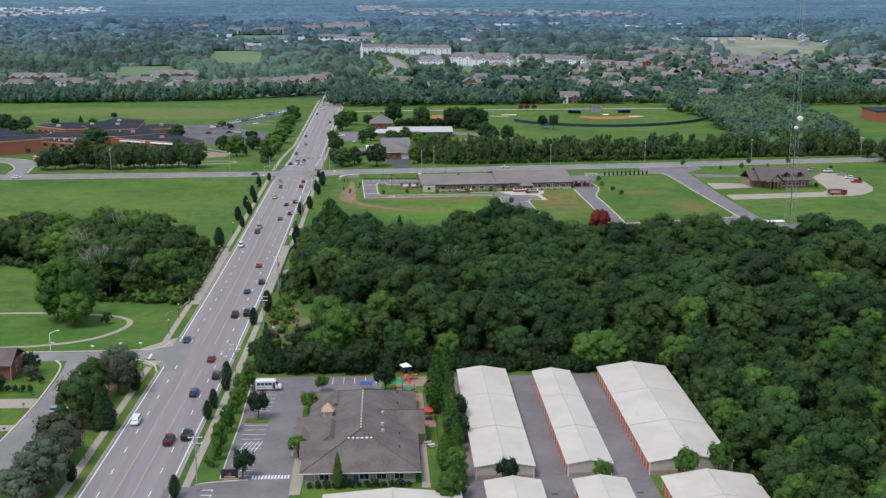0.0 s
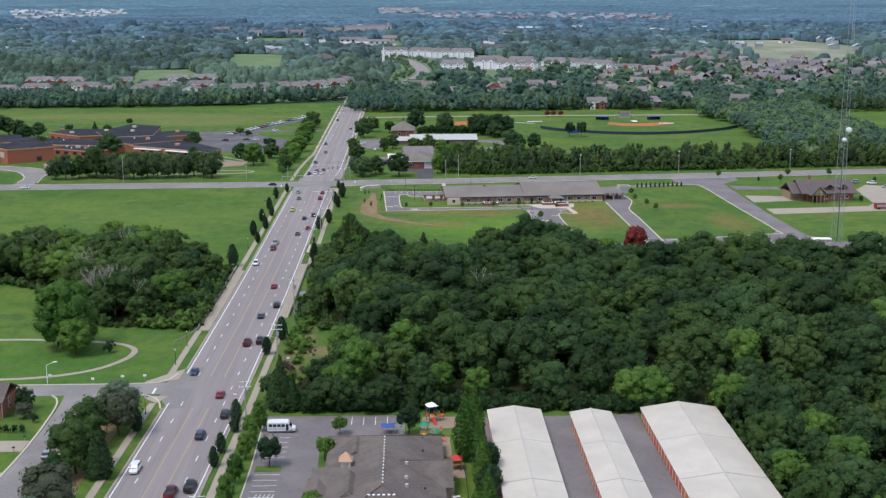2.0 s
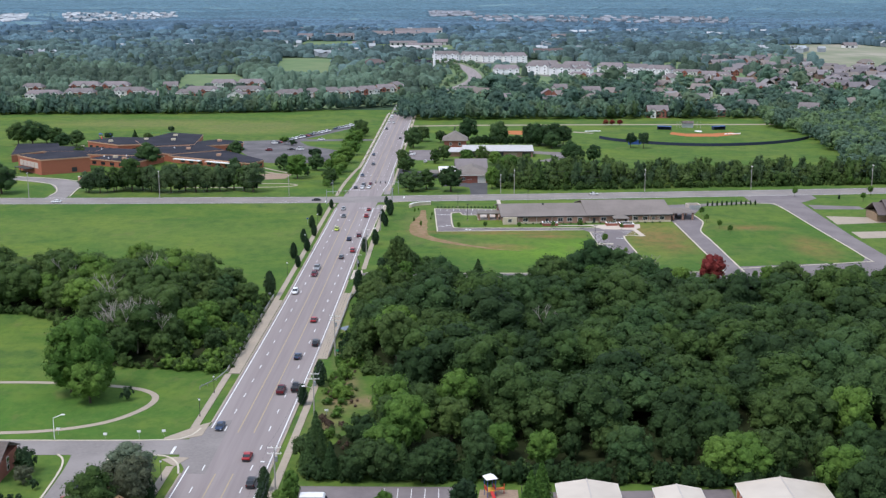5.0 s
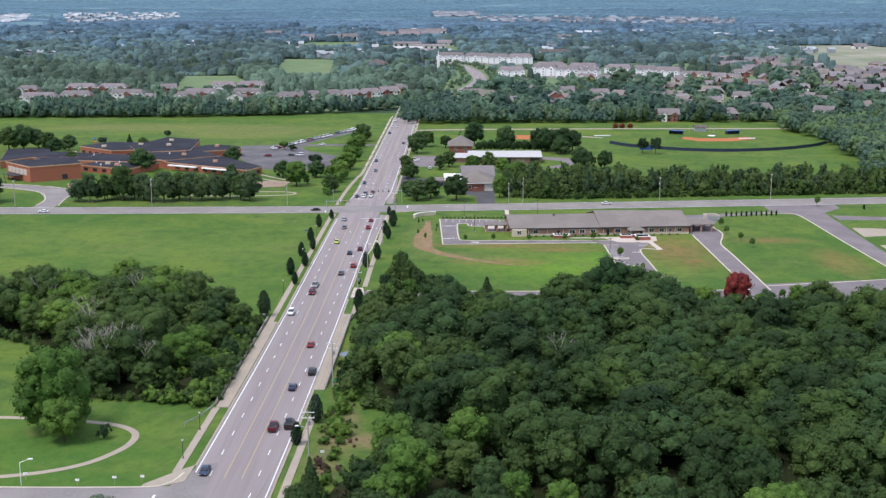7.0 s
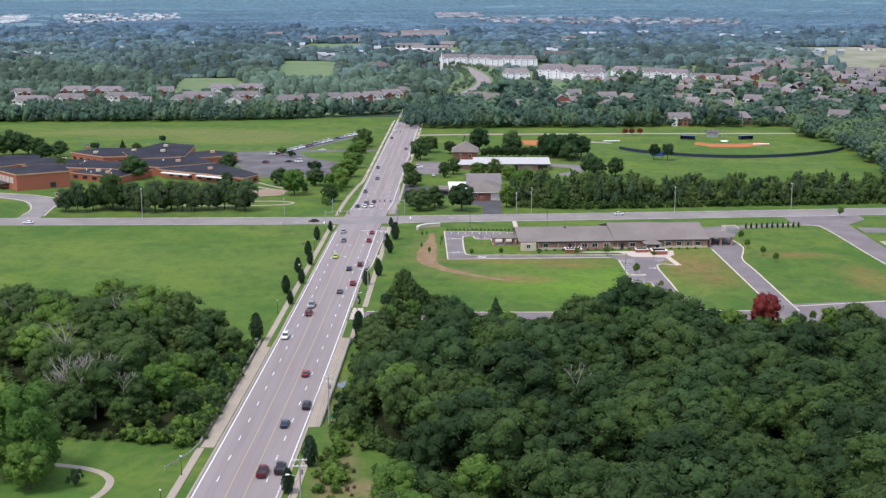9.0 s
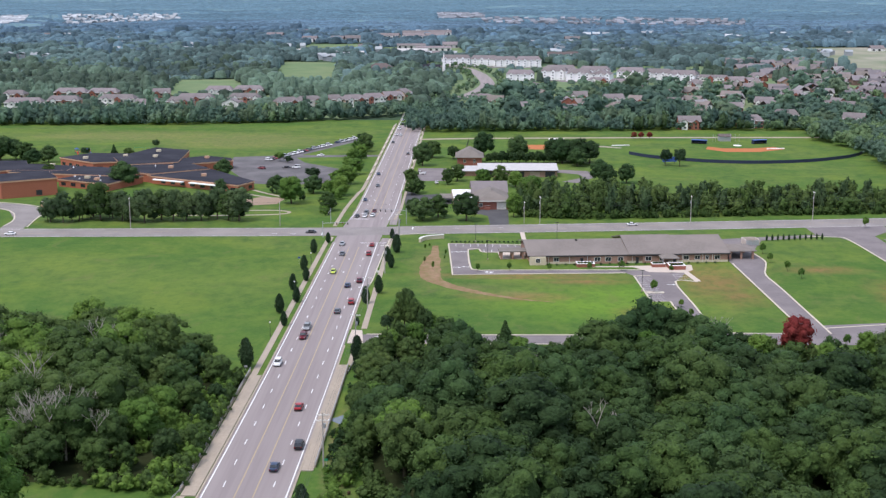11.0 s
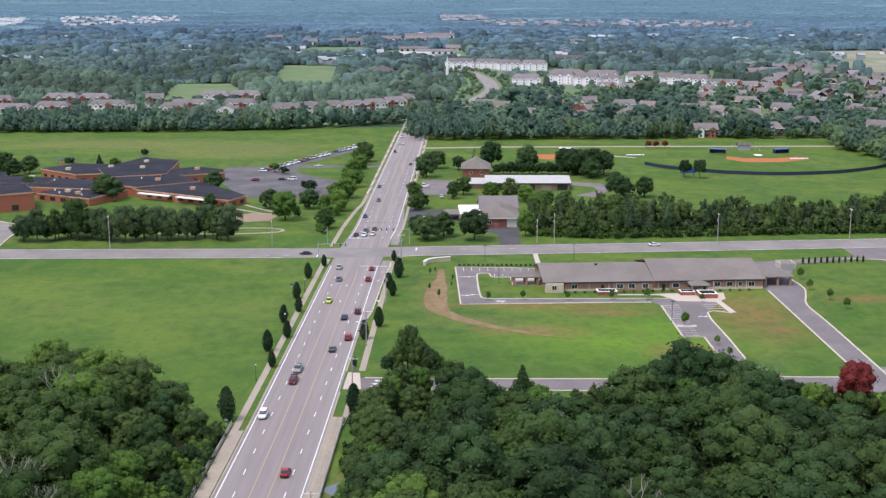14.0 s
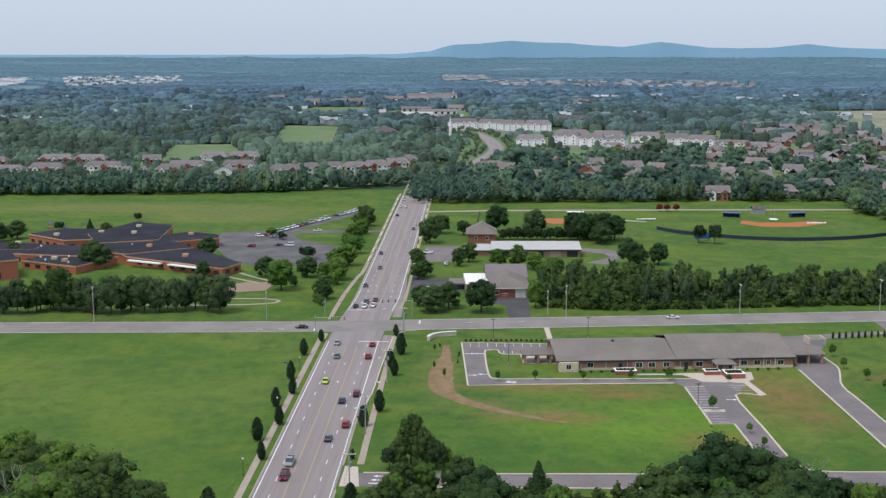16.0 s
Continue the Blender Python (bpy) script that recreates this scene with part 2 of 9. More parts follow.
FASCIA = shade("tan_fascia", (0.55, 0.33, 0.21), (0.47, 0.28, 0.18), 1.0, 0.4, rough=0.7, local=True)
WHITE_METAL = shade("white_roof_metal", (0.585, 0.523, 0.445), (0.54, 0.478, 0.405), 0.25, 0.5, (0.47, 0.412, 0.352), 0.12, 0.5, rough=0.55, spec=0.3)
streaked(WHITE_METAL, (0.42, 0.37, 0.33), (0.9, 0.10, 1), 0.60, 0.76, 0.35)
ROOF_PALE = shade("pale_roof_metal", (0.50, 0.48, 0.465), (0.43, 0.415, 0.40), 0.5, 0.5, rough=0.5)
ROOF_WHITE = shade("white_roof_coating", (0.88, 0.87, 0.86), (0.83, 0.82, 0.81), 0.6, 0.4, rough=0.6)
TRIM = shade("off_white_trim", (0.72, 0.69, 0.64), (0.64, 0.61, 0.56), 1.5, 0.4, rough=0.6, local=True)
SIDING = shade("white_siding", (0.76, 0.74, 0.70), (0.66, 0.64, 0.61), 0.8, 0.4, rough=0.7, local=True, vary=0.1)
WALL_BUFF = shade("buff_wall_panel", (0.55, 0.47, 0.40), (0.48, 0.41, 0.35), 0.8, 0.5, rough=0.7, local=True)
ORANGE = shade("orange_roller_door", (0.55, 0.13, 0.045), (0.47, 0.11, 0.04), 1.5, 0.4, rough=0.55, vary=0.08)
GLASS = shade("dark_window_glass", (0.03, 0.036, 0.045), (0.022, 0.027, 0.033), 0.3, 0.5, rough=0.12, spec=0.6)
DARK = shade("dark_metal", (0.035, 0.036, 0.038), (0.025, 0.026, 0.028), 2.0, 0.5, rough=0.5, local=True)
BLUE = shade("blue_paint", (0.045, 0.10, 0.33), (0.04, 0.085, 0.28), 1.0, 0.4, rough=0.5, local=True)
NAVY = shade("navy_fence_fabric", (0.025, 0.035, 0.07), (0.02, 0.028, 0.055), 1.0, 0.4, rough=0.8)
RED = shade("red_plastic", (0.55, 0.035, 0.03), (0.46, 0.03, 0.028), 1.0, 0.4, rough=0.4, local=True)
GREEN_P = shade("green_plastic", (0.03, 0.26, 0.12), (0.03, 0.22, 0.10), 1.0, 0.4, rough=0.4, local=True)
YELLOW_P = shade("yellow_plastic", (0.75, 0.42, 0.05), (0.68, 0.38, 0.05), 1.0, 0.4, rough=0.4, local=True)
ORANGE_P = shade("orange_plastic", (0.70, 0.16, 0.03), (0.62, 0.14, 0.03), 1.0, 0.4, rough=0.4, local=True)
GALV = shade("galvanised_steel", (0.48, 0.49, 0.50), (0.40, 0.41, 0.42), 2.0, 0.5, rough=0.5, metal=0.6, local=True)
POLE_WOOD = shade("weathered_pole_wood", (0.40, 0.37, 0.335), (0.31, 0.285, 0.26), 2.0, 0.5, rough=0.95, local=True)
TIMBER = shade("fence_timber", (0.34, 0.24, 0.15), (0.26, 0.18, 0.11), 2.0, 0.5, rough=0.9, local=True)
BARK = shade("bark", (0.11, 0.085, 0.06), (0.07, 0.055, 0.04), 2.5, 0.6, rough=1.0, bump=0.6, local=True, spec=0.1)
BARK_PALE = shade("dead_bark", (0.36, 0.33, 0.29), (0.27, 0.245, 0.21), 2.0, 0.5, rough=1.0, local=True, spec=0.1)


def foliage(name, base, second, light, vary=0.2, island=0.13, through=0.3, puff=1.15, depth=0.4, gaps=0.5):
    """Leaves: a dull waxy face in puffs of sprays, part of the light passes through them."""
    # fourth colour: dark noise spots paint the shade of gaps between sprays
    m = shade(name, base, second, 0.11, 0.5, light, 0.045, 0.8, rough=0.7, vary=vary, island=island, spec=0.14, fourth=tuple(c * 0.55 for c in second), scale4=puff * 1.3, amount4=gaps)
    n, l = m.node_tree.nodes, m.node_tree.links
    p = n["Principled BSDF"]
    for node in n:
        if node.bl_idname == "ShaderNodeMath" and abs(node.inputs[1].default_value + 0.05) < 1e-6:
            node.inputs[1].default_value, node.inputs[2].default_value = -0.022, 0.511
    where = n.new("ShaderNodeNewGeometry").outputs["Position"]
    cells, fine, total, bump = n.new("ShaderNodeTexVoronoi"), n.new("ShaderNodeTexNoise"), n.new("ShaderNodeMath"), n.new("ShaderNodeBump")
    cells.inputs["Scale"].default_value = puff
    fine.inputs["Scale"].default_value, fine.inputs["Detail"].default_value = puff * 2.4, 3
    l.new(where, cells.inputs["Vector"]), l.new(where, fine.inputs["Vector"])
    total.operation = "MULTIPLY_ADD"
    l.new(cells.outputs["Distance"], total.inputs[0])
    total.inputs[1].default_value = -0.9
    l.new(fine.outputs["Fac"], total.inputs[2])
    bump.inputs["Strength"].default_value, bump.inputs["Distance"].default_value = 0.85, depth / puff
    l.new(total.outputs[0], bump.inputs["Height"])
    back, both = n.new("ShaderNodeBsdfTranslucent"), n.new("ShaderNodeMixShader")
    l.new(bump.outputs[0], p.inputs["Normal"]), l.new(bump.outputs[0], back.inputs["Normal"])
    l.new(p.inputs["Base Color"].links[0].from_socket, back.inputs["Color"])
    both.inputs[0].default_value = through
    l.new(p.outputs[0], both.inputs[1]), l.new(back.outputs[0], both.inputs[2])
    l.new(both.outputs[0], n["Material Output"].inputs["Surface"])
    return m


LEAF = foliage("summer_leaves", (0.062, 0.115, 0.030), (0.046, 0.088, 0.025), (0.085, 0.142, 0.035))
# LEAF darkened and brightened: crown brightness put into the colour, tree by tree
LEAF_DARKENED = foliage("darkened_summer_leaves", (0.040, 0.078, 0.027), (0.030, 0.060, 0.021), (0.052, 0.092, 0.031))
LEAF_BRIGHTENED = foliage("brightened_summer_leaves", (0.084, 0.146, 0.037), (0.064, 0.116, 0.030), (0.104, 0.168, 0.042))
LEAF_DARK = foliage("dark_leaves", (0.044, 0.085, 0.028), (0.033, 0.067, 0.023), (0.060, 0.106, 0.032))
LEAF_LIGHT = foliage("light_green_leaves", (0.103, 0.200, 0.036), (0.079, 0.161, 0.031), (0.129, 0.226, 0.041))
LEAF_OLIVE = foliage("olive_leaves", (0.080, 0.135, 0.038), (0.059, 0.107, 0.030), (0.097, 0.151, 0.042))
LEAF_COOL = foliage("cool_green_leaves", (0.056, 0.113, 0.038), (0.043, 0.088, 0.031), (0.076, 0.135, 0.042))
# belt greens, shifted paler and bluer from here on: painted haze
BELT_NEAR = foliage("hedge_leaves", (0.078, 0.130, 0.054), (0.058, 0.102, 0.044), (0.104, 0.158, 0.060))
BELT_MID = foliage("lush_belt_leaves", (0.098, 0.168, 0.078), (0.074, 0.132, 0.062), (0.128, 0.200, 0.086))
HAZED_BELT = foliage("hazed_belt_leaves", (0.138, 0.228, 0.150), (0.106, 0.182, 0.125), (0.172, 0.264, 0.157))
HAZED_BELT_DARK = foliage("dark_hazed_belt_leaves", (0.096, 0.168, 0.124), (0.076, 0.136, 0.107), (0.122, 0.202, 0.132))
HAZED_BELT_LIGHT = foliage("light_hazed_belt_leaves", (0.174, 0.274, 0.125), (0.139, 0.229, 0.111), (0.209, 0.305, 0.135))
HAZED_BELT_OLIVE = foliage("olive_hazed_belt_leaves", (0.162, 0.236, 0.142), (0.126, 0.192, 0.122), (0.194, 0.266, 0.146))
LEAF_CONE = foliage("dense_dark_leaves", (0.036, 0.073, 0.032), (0.028, 0.057, 0.026), (0.046, 0.086, 0.034))
LEAF_GREY = foliage("grey_green_needles", (0.130, 0.176, 0.112), (0.10, 0.142, 0.092), (0.155, 0.20, 0.13))
LEAF_RED = foliage("red_autumn_leaves", (0.20, 0.038, 0.030), (0.15, 0.030, 0.024), (0.24, 0.060, 0.038), 0.1)
BRUSH = foliage("withered_brush", (0.120, 0.085, 0.058), (0.075, 0.052, 0.038), (0.160, 0.120, 0.080), 0.1)
LEAF_DULL = foliage("brownish_leaves", (0.119, 0.134, 0.078), (0.090, 0.105, 0.063), (0.142, 0.160, 0.095))


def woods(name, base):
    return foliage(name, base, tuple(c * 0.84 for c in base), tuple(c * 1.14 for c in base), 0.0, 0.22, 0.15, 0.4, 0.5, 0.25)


# haze painted into the leaf colours, paler and bluer by steps of distance
HAZED_WOODS = [woods(shade_of + name, tuple(c * k for c in base)) for name, base, deep in (
    ("green_woods_leaves", (0.102, 0.160, 0.112), 0.66), ("haze_dulled_woods_leaves", (0.106, 0.170, 0.160), 0.66), ("haze_greyed_woods_leaves", (0.108, 0.182, 0.218), 0.68),
    ("haze_blue_grey_woods_leaves", (0.108, 0.188, 0.256), 0.72), ("distant_haze_blue_woods", (0.110, 0.203, 0.262), 0.8), ("farthest_haze_blue_woods", (0.124, 0.226, 0.284), 0.86))
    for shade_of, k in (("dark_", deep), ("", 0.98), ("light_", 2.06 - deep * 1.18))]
# meadow green paled in the colour itself to imitate haze
GRASS_HAZED = shade("hazed_meadow_grass", (0.150, 0.215, 0.105), (0.120, 0.182, 0.090), 0.05, 0.6, (0.185, 0.225, 0.120), 0.012, 0.7, rough=1.0, spec=0.05)
# field green turned pale blue, the haze is in the colour
FIELD_HAZED = shade("distant_haze_pale_fields", (0.17, 0.265, 0.29), (0.14, 0.23, 0.26), 0.01, 0.6, rough=1.0, spec=0.0)
# dark green sheet colour, stands for the shade between far crowns
GAP_SHADE_FAR = shade("dark_green_gap_shade", (0.050, 0.084, 0.050), (0.040, 0.068, 0.042), 0.1, 0.6, (0.06, 0.10, 0.05), 0.03, 0.5, rough=1.0, spec=0.05)
SEAM = shade("weathered_seam_metal", (0.50, 0.46, 0.42), (0.43, 0.39, 0.36), 1.0, 0.5, rough=0.6)
# wooded hills given the blue of the haze as their base colour
HILLS = shade("distant_haze_blue_hills", (0.20, 0.345, 0.45), (0.18, 0.32, 0.42), 0.004, 0.5, rough=1.0, spec=0.0)
ROOF_TOWN = shade("mauve_brown_roofs", (0.215, 0.195, 0.205), (0.165, 0.150, 0.158), 0.1, 0.5, rough=0.95, island=0.3, spec=0.2)
BRICK_TOWN = shade("mixed_brick_walls", (0.30, 0.20, 0.16), (0.25, 0.16, 0.13), 0.1, 0.5, rough=0.9, island=0.35)
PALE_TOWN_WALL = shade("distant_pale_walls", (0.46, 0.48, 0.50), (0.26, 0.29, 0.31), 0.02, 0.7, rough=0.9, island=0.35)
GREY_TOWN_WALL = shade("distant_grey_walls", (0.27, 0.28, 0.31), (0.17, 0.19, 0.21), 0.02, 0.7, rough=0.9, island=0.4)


def paint(name, colour, rough=0.3, metal=0.2):
    return shade(name, colour, tuple(c * 0.85 for c in colour), 1.0, 0.4, rough=rough, metal=metal, local=True, spec=0.5)


CAR_PAINT = {"white": paint("white_car_paint", (0.78, 0.78, 0.78), 0.3, 0.0), "black": paint("black_car_paint", (0.018, 0.018, 0.022)), "dark red": paint("dark_red_car_paint", (0.150, 0.012, 0.024)),
             "red": paint("red_car_paint", (0.38, 0.025, 0.03)), "blue": paint("blue_car_paint", (0.035, 0.06, 0.12)), "silver": paint("silver_car_paint", (0.42, 0.43, 0.44), 0.3, 0.5),
             "grey": paint("grey_car_paint", (0.14, 0.15, 0.165), 0.3, 0.4), "lime": paint("lime_car_paint", (0.50, 0.60, 0.06), 0.35, 0.0)}
TYRE = shade("tyre_rubber", (0.02, 0.02, 0.02), (0.015, 0.015, 0.015), 3, 0.4, rough=0.9, local=True)
LAMP_RED = shade("tail_lamp_lens", (0.30, 0.015, 0.012), None, 3, 0.4, rough=0.2, local=True)
LAMP_CLEAR = shade("head_lamp_lens", (0.65, 0.66, 0.68), None, 3, 0.4, rough=0.15, local=True)


# ---- building blocks ----
def mesh_of(name, bm, material):
    me = bpy.data.meshes.new(name)
    bmesh.ops.recalc_face_normals(bm, faces=bm.faces)
    bm.to_mesh(me)
    bm.free()
    me.materials.append(material)
    return me


def part(name, bm, material, parent, label=""):
    ob = new(name, mesh_of(name, bm, material))
    ob.parent = parent
    return tagged(ob, label)


def thing(name, x, y, z=0.0, rz=0.0, label="", category="", group="", kind=""):
    ob = new(name)
    ob.empty_display_size = 0.5
    ob.matrix_basis = pose(x, y, z, 0, 0, rz)
    return tagged(ob, label, category, group, kind)


def solid(name, bm, material, label="", category="", group="", kind="", at=None):
    ob = new(name, mesh_of(name, bm, material))
    if at is not None:
        ob.matrix_basis = at
    return tagged(ob, label, category, group, kind)


def faces_of(bm, verts, faces):
    v = [bm.verts.new(c) for c in verts]
    for f in faces:
        bm.faces.new([v[i] for i in f])


BOX = [(0, 3, 2, 1), (4, 5, 6, 7), (0, 1, 5, 4), (1, 2, 6, 5), (2, 3, 7, 6), (3, 0, 4, 7)]


def box(bm, x0, x1, y0, y1, z0, z1):
    faces_of(bm, [(x0, y0, z0), (x1, y0, z0), (x1, y1, z0), (x0, y1, z0), (x0, y0, z1), (x1, y0, z1), (x1, y1, z1), (x0, y1, z1)], BOX)
    return bm


def boxed(*a):
    return box(bmesh.new(), *a)


def prism(bm, poly, z0, z1):
    n = len(poly)
    faces_of(bm, [(x, y, z0) for x, y in poly] + [(x, y, z1) for x, y in poly],
             [tuple(range(n))[::-1], tuple(range(n, 2 * n))] + [(i, (i + 1) % n, n + (i + 1) % n, n + i) for i in range(n)])
    return bm


def sheet(bm, poly, z):
    bm.faces.new([bm.verts.new((x, y, z)) for x, y in poly])
    return bm


def tube(bm, a, b, r0, r1=None, n=8):
    r1 = r0 if r1 is None else r1
    a, b = Vector(a), Vector(b)
    q = (b - a).to_track_quat("Z", "Y")
    ring = [q @ Vector((math.cos(i * math.tau / n), math.sin(i * math.tau / n), 0)) for i in range(n)]
    faces_of(bm, [a + c * r0 for c in ring] + [b + c * r1 for c in ring],
             [tuple(range(n))[::-1], tuple(range(n, 2 * n))] + [(i, (i + 1) % n, n + (i + 1) % n, n + i) for i in range(n)])
    return bm


def ball(bm, centre, rx, ry=None, rz=None, sub=2):
    got = bmesh.ops.create_icosphere(bm, subdivisions=sub, radius=1)
    for v in got["verts"]:
        v.co = Vector((centre[0] + v.co.x * rx, centre[1] + v.co.y * (ry or rx), centre[2] + v.co.z * (rz or rx)))
    return bm


def offset_line(line, d):
    out = []
    for i, (x, y) in enumerate(line):
        a, b = line[max(0, i - 1)], line[min(len(line) - 1, i + 1)]
        dx, dy = b[0] - a[0], b[1] - a[1]
        k = math.hypot(dx, dy) or 1
        out.append((x + dy / k * d, y - dx / k * d))
    return out


def ribbon(bm, line, d0, d1, z0, z1=None):
    """A band along a line from d0 to d1 to its right; a solid one if z1 is given."""
    a, b = offset_line(line, d0), offset_line(line, d1)
    n = len(line)
    if z1 is None:
        faces_of(bm, [(x, y, z0) for x, y in a] + [(x, y, z0) for x, y in b], [(i, n + i, n + i + 1, i + 1) for i in range(n - 1)])
    else:
        v = [(x, y, z) for z in (z0, z1) for l in (a, b) for x, y in l]
        f = [(0, n, 3 * n, 2 * n), (n - 1, 3 * n - 1, 4 * n - 1, 2 * n - 1)]
        for i in range(n - 1):
            f += [(i, i + 1, n + i + 1, n + i), (2 * n + i, 3 * n + i, 3 * n + i + 1, 2 * n + i + 1), (i, 2 * n + i, 2 * n + i + 1, i + 1), (n + i, n + i + 1, 3 * n + i + 1, 3 * n + i)]
        faces_of(bm, v, f)
    return bm


def smooth_line(points, steps=6):
    """A smooth line through the points."""
    p = [Vector(q) for q in points]
    out = []
    for i in range(len(p) - 1):
        a, b, c, d = p[max(0, i - 1)], p[i], p[i + 1], p[min(len(p) - 1, i + 2)]
        for k in range(steps):
            t = k / steps
            out.append(tuple(0.5 * (2 * b + (c - a) * t + (2 * a - 5 * b + 4 * c - d) * t * t + (3 * b - a - 3 * c + d) * t ** 3)))
    return out + [tuple(p[-1])]


# ---- ground and roads ----
def rise(y):
    """The plain is level; far off it is raised to meet the camera's horizon."""
    return 0.0 if y < 1900 else 70.0 * min(1.0, (y - 1900) / 2350) ** 1.6


bm = bmesh.new()
ys = [-1500, -700, -400, 0, 400, 900, 1400, 1900, 2200, 2500, 2800, 3100, 3400, 3700, 4000, 4250, 4700]
faces_of(bm, [(x, y, rise(y)) for y in ys for x in (-4200, -1500, 0, 1500, 4200)],
         [(5 * i + j, 5 * i + j + 1, 5 * i + j + 6, 5 * i + j + 5) for i in range(len(ys) - 1) for j in range(4)])
solid("ground", bm, GRASS, "mown grass and meadow on a wide flat plain", "ground", kind="structure")


def centre(y):
    """The main road's centre line: straight north of the bridge, a long bend south of it, shifted past the crossing."""
    if y < -115:
        return -0.0000488 * (y + 115) ** 2
    return 3.0 * min(1.0, max(0.0, (y - 20) / 80)) ** 2


MAIN = [(centre(y), y) for y in [-760 + 20 * i for i in range(32)] + [-120 + 12 * i for i in range(50)]]
MAIN = [q for q in MAIN if q[1] < 585]


def stretch_of(line, y0, y1):
    inner = [q for q in line if y0 < q[1] < y1]
    return [(centre(y0), y0)] + inner + [(centre(y1), y1)]


road = thing("road", 0, 0, 0, 0, "five-lane grey asphalt road with worn tyre tracks", "road", kind="structure")
part("road_surface", ribbon(bmesh.new(), MAIN, -9.5, 9.6, 0.05), ASPHALT, road)
FAR_ROAD = smooth_line([(3, 583), (8, 630), (26, 680), (46, 725), (60, 790), (69, 860), (70, 920), (66, 1000), (60, 1060), (44, 1150), (20, 1190), (-6, 1260)])
part("far_road_surface", ribbon(bmesh.new(), FAR_ROAD, -8, 8, 0.2), ASPHALT, road)
part("turn_lane", ribbon(bmesh.new(), [(9.6, -62), (11.6, -40), (12.4, 10), (13.4, 36)], -3.2, 0, 0.054), ASPHALT, road)
part("turn_lane", ribbon(bmesh.new(), [(14.6, 66), (14.0, 110), (12.6, 150)], -3.2, 0.2, 0.054), ASPHALT, road)


def solid_line(line, d, w, material, name, z=0.075):
    part(name, ribbon(bmesh.new(), line, d - w / 2, d + w / 2, z), material, road)


CROSS_GAP = (26, 76)
for y0, y1 in ((-700, -296), (-272, 26), (78, 584)):
    s = stretch_of(MAIN, y0, y1)
    solid_line(s, -8.85, 0.3, WHITE_LINE, "edge_line")
for y0, y1 in ((-700, 26), (78, 584)):
    s = stretch_of(MAIN, y0, y1)
    solid_line(s, 8.85, 0.3, WHITE_LINE, "edge_line")
for y0, y1 in ((-700, -300), (-275, 18), (84, 580)):
    s = stretch_of(MAIN, y0, y1)
    for d in (-1.95, 1.95):
        solid_line(s, d, 0.28, YELLOW_LINE, "yellow_line")
dash = {}
for d in (-5.35, 5.35):
    bm = ribbon(bmesh.new(), [(0, 0), (0, 3.05)], -0.12, 0.12, 0)
    dash[d] = mesh_of("lane_dash", bm, WHITE_LINE)
    for i in range(78):
        y = -420 + 12.19 * i
        if CROSS_GAP[0] - 3 < y < CROSS_GAP[1] or -298 < y < -276 and d < 0 or y > 520:
            continue
        ob = new("lane_dash", dash[d])
        ob.parent = road
        ob.matrix_basis = pose(centre(y) + d, y, 0.075, 0, 0, math.degrees(math.atan2(centre(y) - centre(y + 5), 5)))
part("stop_line", boxed(1.9, 12.6, 26.0, 26.6, 0.076, 0.08), WHITE_LINE, road)
part("stop_line", boxed(-6.6, 1.4, 79.0, 79.6, 0.076, 0.08), WHITE_LINE, road)


def arrow(bm, x, y, z, turn):
    box(bm, x - 0.15, x + 0.15, y, y + 2.2, z, z + 0.004)
    faces_of(bm, [(x + 0.15 * turn, y + 1.9, z), (x + 0.15 * turn, y + 2.2, z), (x + 1.3 * turn, y + 2.05, z)], [(0, 1, 2)])
    return bm


for x, y, turn in ((0.1, -6, -1), (0.1, -28, -1), (10.8, 2, 1), (4.9, 96, -1), (-3.0, 92, -1), (0.4, 128, -1)):
    part("lane_arrow", arrow(bmesh.new(), x, y, 0.079, turn), WHITE_LINE, road)

WEST_ROAD = [(-420, 36), (-300, 41), (-138, 45), (-84, 47), (-30, 49), (4, 51)]
EAST_ROAD = [(4, 51), (24, 54), (78, 59), (145, 66), (204, 72.5), (300, 84), (520, 112)]
cross = thing("cross_road", 0, 0, 0, 0, "grey two-lane asphalt cross road with turn pockets", "road", kind="structure")
part("road_surface", ribbon(bmesh.new(), WEST_ROAD + EAST_ROAD[1:], -9.0, 9.0, 0.062), ASPHALT_SIDE, cross)
for line, a, b in ((WEST_ROAD, 0, 4), (EAST_ROAD, 1, 6)):
    s = line[a:b + 1]
    for d in (-8.3, 8.3):
        part("edge_line", ribbon(bmesh.new(), s, d - 0.11, d + 0.11, 0.078), WHITE_LINE, cross)
    for d in (-1.7, 1.7):
        part("yellow_line", ribbon(bmesh.new(), s, d - 0.1, d + 0.1, 0.078), YELLOW_LINE, cross)
part("stop_line", boxed(-16.6, -16.0, 42.5, 48.0, 0.078, 0.082), WHITE_LINE, cross)
part("stop_line", boxed(22.0, 22.6, 55.0, 60.5, 0.078, 0.082), WHITE_LINE, cross)
for x, y in ((-30, 45), (-38, 45), (40, 58), (60, 60)):
    bm = arrow(bmesh.new(), 0, 0, 0, 1)
    ob = part("lane_arrow", bm, WHITE_LINE, cross)
    ob.matrix_basis = pose(x, y, 0.08, 0, 0, -90)

side = thing("side_street", 0, 0, 0, 0, "quiet grey asphalt side street with concrete kerbs", "road", kind="structure")
part("road_surface", ribbon(bmesh.new(), smooth_line([(-260, -286), (-120, -285.5), (-60, -285), (-9, -284)], 3), -4.6, 4.8, 0.058), ASPHALT_SIDE, side)
SIDE_DOWN = smooth_line([(-35, -286), (-33.5, -300), (-33, -325), (-34, -350), (-36, -380), (-39, -430)], 4)
